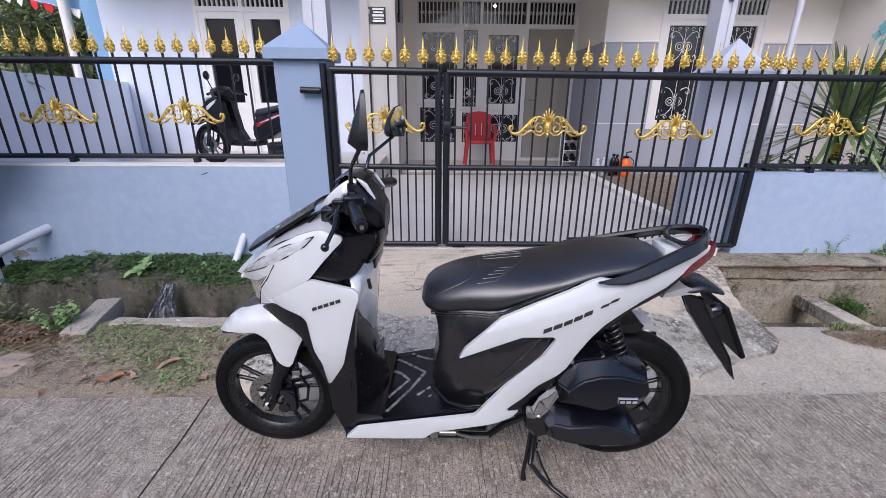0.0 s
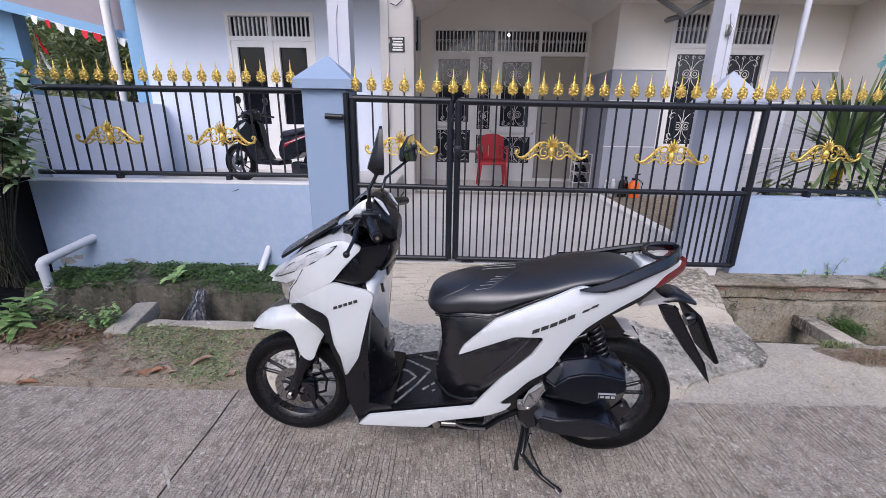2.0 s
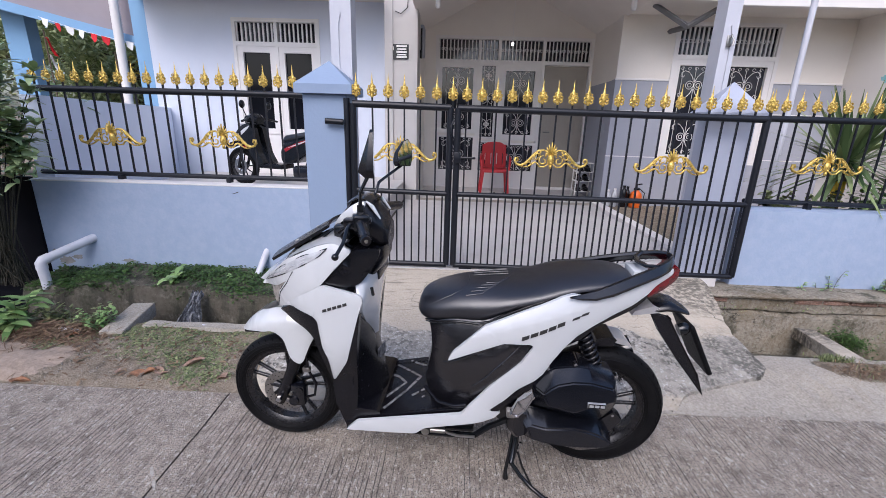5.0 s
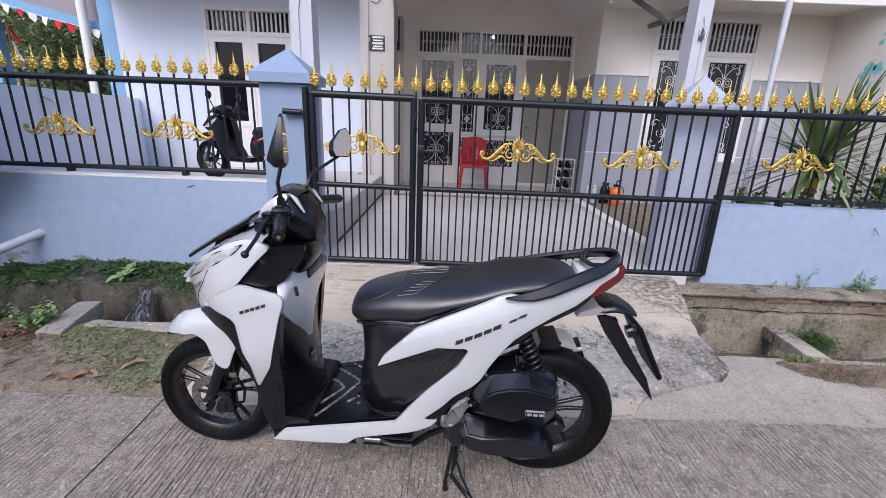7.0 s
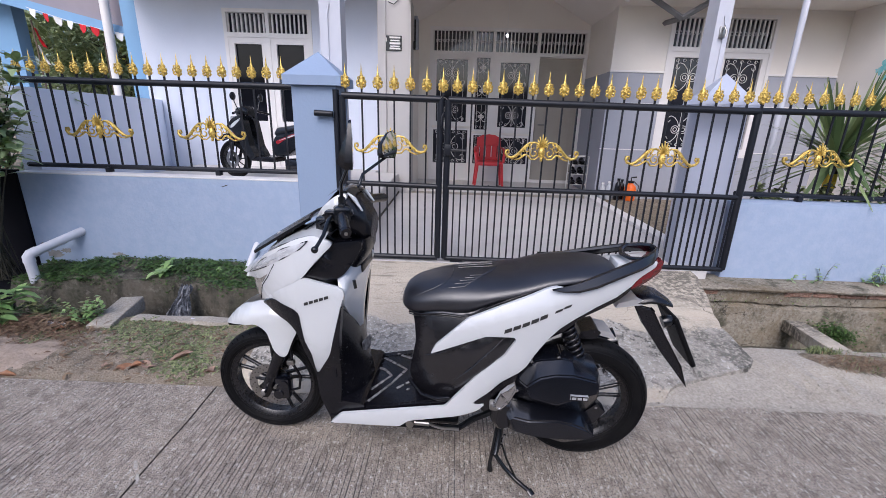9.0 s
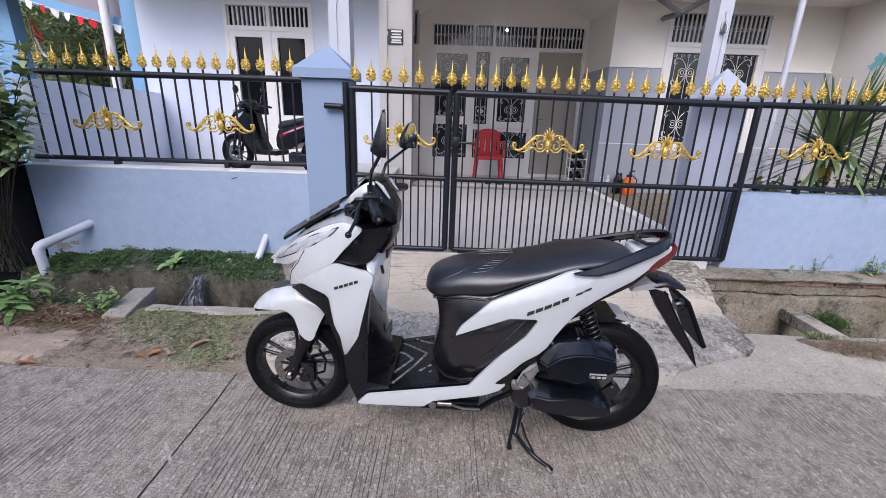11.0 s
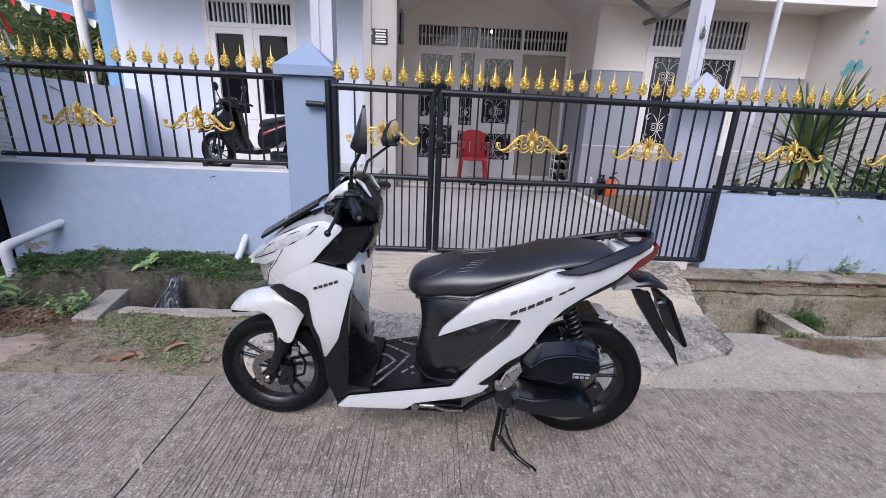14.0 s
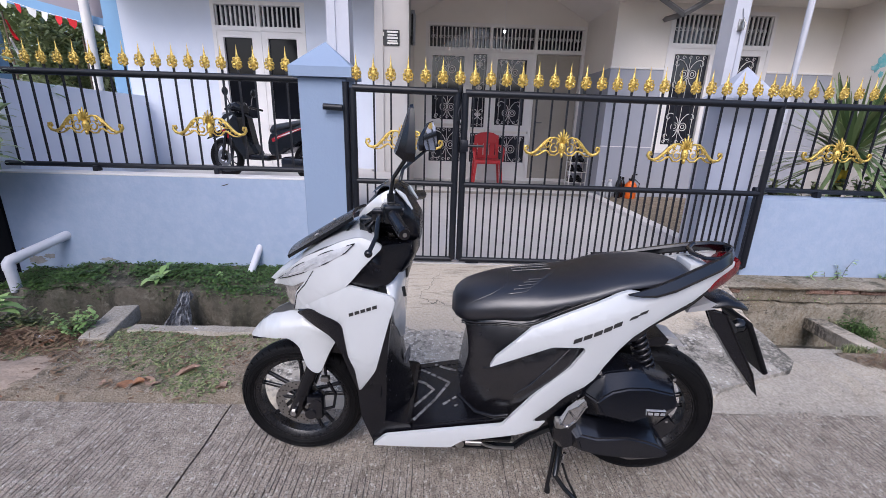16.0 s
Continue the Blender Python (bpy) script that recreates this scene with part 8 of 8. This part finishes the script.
for k, (x, z, c) in enumerate(((0.06, 0.277, 0), (0.18, 0.277, 0), (0.07, 0.427, 0), (0.19, 0.427, 0), (0.06, 0.107, 0), (0.19, 0.107, 0))):
    b = NB()
    bmesh.ops.create_uvsphere(b, u_segments=12, v_segments=8, radius=1, matrix=pose(0, 0, 0.035) @ Matrix.Diagonal((0.045, 0.12, 0.04, 1)))
    bmesh.ops.create_uvsphere(b, u_segments=12, v_segments=8, radius=1, matrix=pose(0, 0.05, 0.055) @ Matrix.Diagonal((0.04, 0.06, 0.05, 1)))
    box(b, (-0.042, -0.115, 0.0), (0.042, 0.115, 0.014), 0.006)
    o = part("shoe", b, M_BLACKP, None, smooth=60)
    o.matrix_world = pose(2.66 + x, 5.65, YARD + 0.02 + z)
    tagged(o, "black shoe on the white rack", "shoe", "shoes on the rack")


def bottle(x, y, z, r, h, mat, capm, name, label, group=""):
    t = thing(name, label, "bottle", pose(x, y, z), group)
    b = NB()
    lathe(b, [(0.0, 0.0), (r * 0.92, 0.0), (r, 0.01), (r, h * 0.62), (r * 0.85, h * 0.74), (r * 0.40, h * 0.86), (r * 0.36, h * 0.92), (0.0, h * 0.92)], 16)
    part("body", b, mat, t, smooth=40)
    b = NB()
    lathe(b, [(0.0, h * 0.90), (r * 0.5, h * 0.90), (r * 0.5, h), (0.0, h)], 12)
    part("cap", b, capm, t, smooth=40)
    return t


M_ORANGE = material("orange_plastic", (0.85, 0.16, 0.015), 0.38, var=(0.70, 0.11, 0.01), scale=10, amount=0.4)
M_CLEARP = material("cloudy_clear_plastic", (0.50, 0.51, 0.53), 0.25, var=(0.38, 0.39, 0.42), scale=12)
t = bottle(3.40, 4.92, 0.22, 0.085, 0.29, M_ORANGE, M_BLACKP, "sprayer_tank", "orange plastic sprayer tank on the ground")
b = NB()
tube(b, [(0.0, 0, 0.27), (0.0, 0, 0.34), (0.07, 0, 0.35)], 0.010, 8)
tube(b, [(0.04, -0.02, 0.28), (0.11, -0.03, 0.22), (0.10, -0.03, 0.08)], 0.006, 8)
part("hose", b, M_BLACKP, t, smooth=60)
for k, (x, y, r, h, m) in enumerate(((3.22, 4.93, 0.045, 0.32, M_BLACKP), (3.30, 5.0, 0.04, 0.30, M_BLACKP), (3.09, 4.94, 0.042, 0.27, M_CLEARP), (3.0, 4.95, 0.042, 0.25, M_CLEARP))):
    bottle(x, y, 0.22, r, h, m, M_BLACKP if k < 2 else M_TRIM, "bottle", "dark plastic bottle by the wall" if k < 2 else "clear plastic bottle by the wall", "bottles by the wall")
# sign, meter box, lamps, hook
sg = thing("wall_sign", "small black framed sign with white rows on the pier", "sign", pose(-0.225, 4.988, 2.205))
b = NB()
box(b, (-0.05, -0.012, 0), (0.19, 0, 0.195), 0.003)
part("board", b, M_GLOSSB, sg)
b = NB()
box(b, (-0.030, -0.0145, 0.115), (-0.018, -0.012, 0.165))
part("text_bar", b, M_TRIM, sg)
for z, w, h in ((0.158, 0.15, 0.022), (0.122, 0.13, 0.018), (0.082, 0.15, 0.026), (0.050, 0.13, 0.016), (0.018, 0.15, 0.022)):
    b = NB()
    box(b, (0.095 - w / 2, -0.0145, z), (0.095 + w / 2, -0.012, z + h))
    part("text_bar", b, M_TRIM, sg)
mb = thing("meter_box", "grey electricity meter box on the porch wall", "meter box", pose(0.092, 5.45, 2.33))
b = NB()
box(b, (0, 0, 0), (0.05, 0.30, 0.42), 0.006)
part("case", b, M_DADO, mb)
b = NB()
tube(b, [(0.02, -0.04, 0.36), (0.02, -0.06, 0.10), (0.02, -0.02, -0.02)], 0.012, 8)
box(b, (0.0, -0.11, -0.05), (0.03, -0.03, 0.06), 0.004)
part("cable", b, M_BLACKP, mb, smooth=40)
b = NB()
tube(b, [(-0.02, 4.98, 3.3), (-0.05, 4.97, 2.86), (-0.14, 4.965, 2.78), (-0.22, 4.968, 2.81)], 0.006, 6)
o = part("wall_cable", b, M_BLACKP, None, smooth=60)
tagged(o, "thin dark cable hanging on the pier", "cable")
for x, y, z in ((0.42, 3.9, 2.66), (2.62, 3.9, 2.68)):
    lm = thing("tube_lamp", "white unlit lamp under the porch roof", "lamp", pose(x, y, z), "porch lamps")
    b = NB()
    lathe(b, [(0.0, -0.06), (0.022, -0.055), (0.03, -0.03), (0.03, 0.08), (0.0, 0.08)], 16)
    part("bulb", b, M_TRIM, lm, smooth=50)
    b = NB()
    tube(b, [(0, 0, 0.08), (0, 0, 0.50)], 0.008, 8)
    part("stem", b, M_TRIM, lm, smooth=40)
M_BULB = bpy.data.materials.new("lit_bulb")
M_BULB.use_nodes = True
_b = M_BULB.node_tree.nodes["Principled BSDF"]
_b.inputs["Emission Color"].default_value, _b.inputs["Emission Strength"].default_value = (1, 0.97, 0.92, 1), 6.0
b = NB()
bmesh.ops.create_uvsphere(b, u_segments=16, v_segments=10, radius=0.022)
lb = thing("light_bulb", "lit white bulb hanging before the fanlight", "light bulb", pose(1.55, 6.18, 2.64))
part("bulb", b, M_BULB, lb, smooth=60)
b = NB()
tube(b, [(0, 0, 0.03), (0, 0, 0.95), (0, 0.21, 1.0)], 0.005, 6)
tube(b, [(0, 0, 0.025), (0, 0, 0.07)], 0.014, 10)
part("cord", b, M_TRIM, lb, smooth=40)
b = NB()
tube(b, [(0, -0.085, 1.80), (0, -0.11, 1.84), (0.015, -0.12, 1.80), (0.01, -0.12, 1.76)], 0.008, 6)
box(b, (-0.02, -0.09, 1.76), (0.02, -0.08, 1.84), 0.003)
part("hook", b, M_STEEL, colr, smooth=50)
# raised terrace on the left and the other motorbike
bm = NB()
box(bm, (-3.30, 2.30, 0.1), (-0.080, 4.95, 0.513), 0.01)
box(bm, (-3.30, 4.95, 0.1), (-0.45, FL, 0.513))
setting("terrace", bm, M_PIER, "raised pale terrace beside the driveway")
bm = NB()
box(bm, (-0.080, 2.30, 0.2), (-0.070, 4.95, 0.245))
setting("baseboard", bm, M_DITCH, "dirty dark strip along the foot of the terrace")
moto = thing("parked_motorbike", "dark motorbike with red stripes beside the window", "motorbike", pose(-2.06, 4.0, 0.513, 0, 0, -18))
M_DKRED = material("dark_red_paint", (0.30, 0.012, 0.018), 0.25, coat=0.5)


def small_wheel(x, z, r):
    w = new("wheel")
    w.parent = moto
    w.matrix_basis = pose(x, 0, z, 90)
    b = NB()
    lathe(b, [(r * 0.74, -0.035), (r * 0.9, -0.045), (r, -0.015), (r, 0.015), (r * 0.9, 0.045), (r * 0.74, 0.035)], 40, closed=True)
    part("tyre", b, M_TYRE, w, smooth=50)
    b = NB()
    lathe(b, [(r * 0.76, -0.03), (r * 0.68, -0.02), (r * 0.68, 0.02), (r * 0.76, 0.03)], 40, closed=True)
    for k in range(10):
        a = 2 * math.pi * k / 10
        tube(b, [(0.02 * math.cos(a), 0.02 * math.sin(a), 0), (r * 0.7 * math.cos(a + 0.1), r * 0.7 * math.sin(a + 0.1), 0)], 0.008, 6)
    lathe(b, [(0.0, -0.05), (0.035, -0.05), (0.035, 0.05), (0.0, 0.05)], 16)
    part("rim", b, M_RIM, w, smooth=40)
    b = NB()
    lathe(b, [(0.06, 0.052), (0.10, 0.052), (0.10, 0.048), (0.06, 0.048)], 32, closed=True)
    part("brake_disc", b, M_STEEL, w)


small_wheel(0.0, 0.237, 0.237)
small_wheel(1.20, 0.237, 0.237)
for s in (-1, 1):
    b = NB()
    tube(b, [(-0.01, s * 0.075, 0.22), (0.10, s * 0.075, 0.55)], 0.018, 10)
    part("fork_leg", b, M_GLOSSB, moto, smooth=50)


def mpair(name, pts, w, mat, thick=0.02):
    for s in (-1, 1):
        shell(name, pts, (lambda x, z: w), mat, moto, thick=thick, side=s, edge=0.008, cell=0.06)


mpair("mudguard", [(-0.24, 0.44), (-0.13, 0.53), (0.02, 0.57), (0.12, 0.54), (0.10, 0.47), (0.0, 0.51), (-0.12, 0.48)], 0.06, M_GLOSSB)
mpair("mudguard_side", [(0.02, 0.56), (0.12, 0.60), (0.17, 0.47), (0.10, 0.47)], 0.075, M_DKRED)
mpair("front_fairing", [(0.00, 0.72), (0.10, 0.83), (0.22, 0.88), (0.28, 0.80), (0.34, 0.45), (0.42, 0.30), (0.33, 0.25), (0.23, 0.40), (0.14, 0.60)], 0.15, M_GLOSSB, 0.1)
mpair("fairing_stripe", [(0.02, 0.70), (0.16, 0.80), (0.24, 0.84), (0.22, 0.80), (0.10, 0.70)], 0.154, M_WHITE, 0.01)
mpair("body_side", [(0.62, 0.55), (0.66, 0.66), (0.85, 0.70), (1.20, 0.84), (1.34, 0.88), (1.20, 0.68), (1.02, 0.56), (0.80, 0.42), (0.66, 0.38), (0.62, 0.44)], 0.14, M_GLOSSB, 0.1)
mpair("body_stripe", [(0.67, 0.60), (0.90, 0.70), (1.22, 0.80), (1.30, 0.82), (1.0, 0.70), (0.80, 0.62), (0.69, 0.55)], 0.145, M_DKRED, 0.01)
mpair("body_flash", [(0.70, 0.60), (0.90, 0.685), (1.10, 0.755), (0.92, 0.672)], 0.149, M_WHITE, 0.008)
b = NB()
box(b, (0.33, -0.12, 0.24), (0.70, 0.12, 0.30), 0.015)
part("footboard", b, M_BLACKP, moto)
loft("seat", [oval(0.60, 0.70, 0.06, 0.03), oval(0.66, 0.725, 0.11, 0.06), oval(0.90, 0.78, 0.13, 0.05), oval(1.10, 0.83, 0.12, 0.045), oval(1.28, 0.86, 0.08, 0.03)], M_SEAT, moto)
b = NB()
prism(b, [(0.64, 0.48), (0.66, 0.70), (1.1, 0.76), (1.18, 0.70), (0.98, 0.52), (0.80, 0.40), (0.68, 0.38)], -0.11, 0.11)
box(b, (0.75, -0.12, 0.18), (1.20, 0.12, 0.36), 0.04)
part("engine", b, M_ENGINE, moto, smooth=40)
loft("head_cover", [oval(0.10, 0.89, 0.06, 0.03), oval(0.15, 0.93, 0.12, 0.06), oval(0.24, 0.94, 0.13, 0.07), oval(0.30, 0.91, 0.08, 0.05)], M_GLOSSB, moto)
b = NB()
tube(b, [(0.30, -0.33, 0.90), (0.24, -0.15, 0.94), (0.24, 0.15, 0.94), (0.30, 0.33, 0.90)], 0.016, 10)
part("handlebar", b, M_BLACKP, moto, smooth=60)
for s in (-1, 1):
    b = NB()
    tube(b, [(0.25, s * 0.18, 0.95), (0.24, s * 0.22, 1.05), (0.25, s * 0.24, 1.09)], 0.006, 8)
    bmesh.ops.create_uvsphere(b, u_segments=14, v_segments=8, radius=1, matrix=pose(0.25, s * 0.25, 1.13) @ Matrix.Diagonal((0.018, 0.05, 0.055, 1)))
    part("mirror", b, M_GLOSSB, moto, smooth=60)
b = NB()
box(b, (-0.005, -0.07, 0.78), (0.03, 0.07, 0.86), 0.02)
part("headlight", b, M_LENS, moto, smooth=40)
for ob in moto.children:
    if ob.name.split(".")[0] in ("seat", "body_side", "body_stripe", "body_flash", "engine"):
        ob.location += Vector((0.07, 0, -0.05))
    if ob.name.split(".")[0] not in ("wheel", "fork_leg", "mudguard", "mudguard_side", "footboard"):
        ob.location = Vector((ob.location.x + 0.04, 0, ob.location.z + 0.04))
        ob.scale = (0.97, 0.9, 0.84)

# ---- the neighbour's porch, flags and trees ----
bm = NB()
box(bm, (-4.16, 5.28, 0.1), (-3.925, 5.6, 3.6))
setting("wall_blue_end", bm, M_BLUE, "light blue painted end of the house wall")
nb = thing("neighbour_porch", "light blue neighbouring porch with a sloping eave", "porch", pose(-6.0, 6.5, 0.0))
inv = nb.matrix_world.inverted()
b = NB()
box(b, (-6.75, 5.9, 0.1), (-6.38, 6.12, 3.4), 0.0, inv)
part("column", b, M_BLUE, nb)
b = NB()
vs = [b.verts.new(inv @ Vector(v)) for v in ((-8.5, 5.6, 3.45), (-4.165, 5.6, 2.44), (-4.165, 7.4, 2.44), (-8.5, 7.4, 3.45), (-8.5, 5.6, 4.0), (-4.165, 5.6, 3.5), (-4.165, 7.4, 3.5), (-8.5, 7.4, 4.0))]
for f in ((0, 3, 2, 1), (4, 5, 6, 7), (0, 1, 5, 4), (1, 2, 6, 5), (2, 3, 7, 6), (3, 0, 4, 7)):
    b.faces.new([vs[i] for i in f])
part("eave", b, material("dusty_lilac_soffit_paint", (0.29, 0.255, 0.275), 0.8, var=(0.23, 0.20, 0.215), scale=2, amount=0.5), nb)
b = NB()
vs = [b.verts.new(inv @ Vector(v)) for v in ((-8.5, 5.52, 3.33), (-4.165, 5.52, 2.335), (-4.165, 5.60, 2.335), (-8.5, 5.60, 3.33), (-8.5, 5.52, 3.47), (-4.165, 5.52, 2.475), (-4.165, 5.60, 2.475), (-8.5, 5.60, 3.47))]
for f in ((0, 3, 2, 1), (4, 5, 6, 7), (0, 1, 5, 4), (1, 2, 6, 5), (2, 3, 7, 6), (3, 0, 4, 7)):
    b.faces.new([vs[i] for i in f])
part("eave_beam", b, M_BLUE, nb)
b = NB()
tube(b, [(-4.50, 5.38, 0.1), (-4.45, 5.38, 3.4)], 0.062, 14)
o = part("leaning_pole", b, M_TRIM, None, smooth=40)
tagged(o, "leaning white pole beside the neighbouring porch", "pole")
bt = thing("bunting", "string of small red and white triangular flags", "bunting", pose(-5.72, 5.44, 0))
b = NB()


def string_at(t):
    return Vector((1.44 * t, 0.02, 2.735 - 0.335 * t - 0.03 * math.sin(math.pi * t)))


tube(b, [string_at(k / 12) for k in range(13)], 0.004, 5)
part("string", b, M_TRIM, bt)
M_FLAGR = material("red_cloth", (0.62, 0.02, 0.03), 0.8)
M_FLAGW = material("white_cloth", (0.78, 0.77, 0.75), 0.8)
for k in range(8):
    p = string_at((k + 0.5) / 8)
    b = NB()
    prism(b, [(-0.055, 0.012), (0.055, -0.013), (0.042, -0.085), (RNG.uniform(-0.015, 0.03), -0.125), (-0.042, -0.07)], -0.002, 0.002, Matrix.Translation(p) @ pose(0, 0, 0, RNG.uniform(-12, 12), 0, RNG.uniform(-25, 25)))
    part("pennant", b, M_FLAGR if k in (1, 4, 5, 6) else M_FLAGW, bt)
for x, z, L in ((-5.90, 2.50, 0.50), (-4.80, 2.20, 0.48)):
    fl = thing("cloth_flag", "red and white cloth flag hanging limp on a stick", "flag", pose(x, 5.7, z), "cloth flags")
    for m, a, c in ((M_FLAGR, 0.0, 0.5), (M_FLAGW, 0.5, 1.0)):
        b = NB()
        vs = [[b.verts.new((0.10 * t + 0.10 * v * (0.5 + 0.3 * math.sin(v * 5 + t * 3)), 0.03 * math.sin(v * 9 + 2 * t), -L * (a + (c - a) * t) - 0.06 * v)) for v in span(0, 1, 6)] for t in span(0, 1, 5)]
        for r, s in zip(vs, vs[1:]):
            for i in range(5):
                b.faces.new((r[i], r[i + 1], s[i + 1], s[i]))
        part("cloth", b, m, fl, smooth=60)
    b = NB()
    tube(b, [(-0.01, 0, 0.1), (-0.01, 0, -z + 0.1)], 0.012, 6)
    part("stick", b, M_TWIG, fl)


def tree(x, y, h, spread, n, label):
    t = thing("garden_tree", label, "tree", pose(x, y, -0.6), "trees behind the houses")
    b = NB()
    tube(b, [(0, 0, 0), (0.1, 0.05, h * 0.3), (-0.05, 0, h * 0.6), (0.1, 0.1, h * 0.9)], [0.16, 0.13, 0.09, 0.04], 10)
    tips = []
    for k in range(9):
        z = h * RNG.uniform(0.25, 0.85)
        d = rand_dir(0.1, 0.7)
        e = Vector((0, 0, z)) + d * spread * RNG.uniform(0.5, 0.9)
        tube(b, [(0, 0, z), tuple(Vector((0, 0, z)).lerp(e, 0.5) + Vector((0, 0, 0.1))), tuple(e)], [0.05, 0.035, 0.015], 6)
        tips.append(e)
    part("trunk", b, M_TWIG, t, smooth=60)
    lv = Leaves()
    for i in range(int(n * 1.8)):
        c = RNG.choice(tips) + rand_dir(-0.8, 1) * spread * 0.55 * RNG.random() ** 0.5
        lv.leaf(c, rand_dir(-0.6, 0.5), (0, 0, 1), RNG.uniform(0.10, 0.22), RNG.uniform(0.06, 0.10), 0.3, 2)
    lv.out("crown", M_TREE, t)
    return t


for x, y, h, sp in ((-7.3, 9.6, 4.2, 1.7), (-9.2, 10.2, 4.8, 1.9), (-11.4, 9.8, 4.5, 1.9), (-8.2, 12.0, 6.0, 2.4), (-10.8, 12.6, 6.2, 2.6), (-13.8, 12.0, 6.0, 2.6), (-6.0, 11.6, 4.6, 1.9)):
    tree(x, y, h, sp, 2600, "leafy green garden tree behind the porch")
lv = Leaves()
for i in range(160):
    c = Vector((-6.05, 8.3, 2.35)) + rand_dir(-0.7, 1) * RNG.uniform(0.05, 0.35)
    lv.leaf(c, rand_dir(-0.5, 0.7), (0, 0, 1), 0.13, 0.07, 0.2, 2)
yb = thing("yellow_shrub", "shrub with bright yellow blossom behind the porch", "shrub", pose(-6.05, 8.3, 0.0))
o = lv.out("blossom", M_YELLOW, yb)
o.location = (6.05, -8.3, 0)
b = NB()
tube(b, [(0, 0, -0.6), (0.03, 0, 2.3)], [0.03, 0.015], 6)
part("stem", b, M_TWIG, yb, smooth=60)
# opposite side of the lane: an added, unseen wall, dark to dim reflections
bm = NB()
box(bm, (-30, -7.3, -0.5), (30, -7.0, 2.8))
setting("wall_opposite", bm, material("dark_reflected_wall", (0.11, 0.115, 0.095), 0.9, var=(0.06, 0.065, 0.05), scale=1.2, amount=0.7, bump=0.4), "unseen plain dark wall added across the lane for reflections")
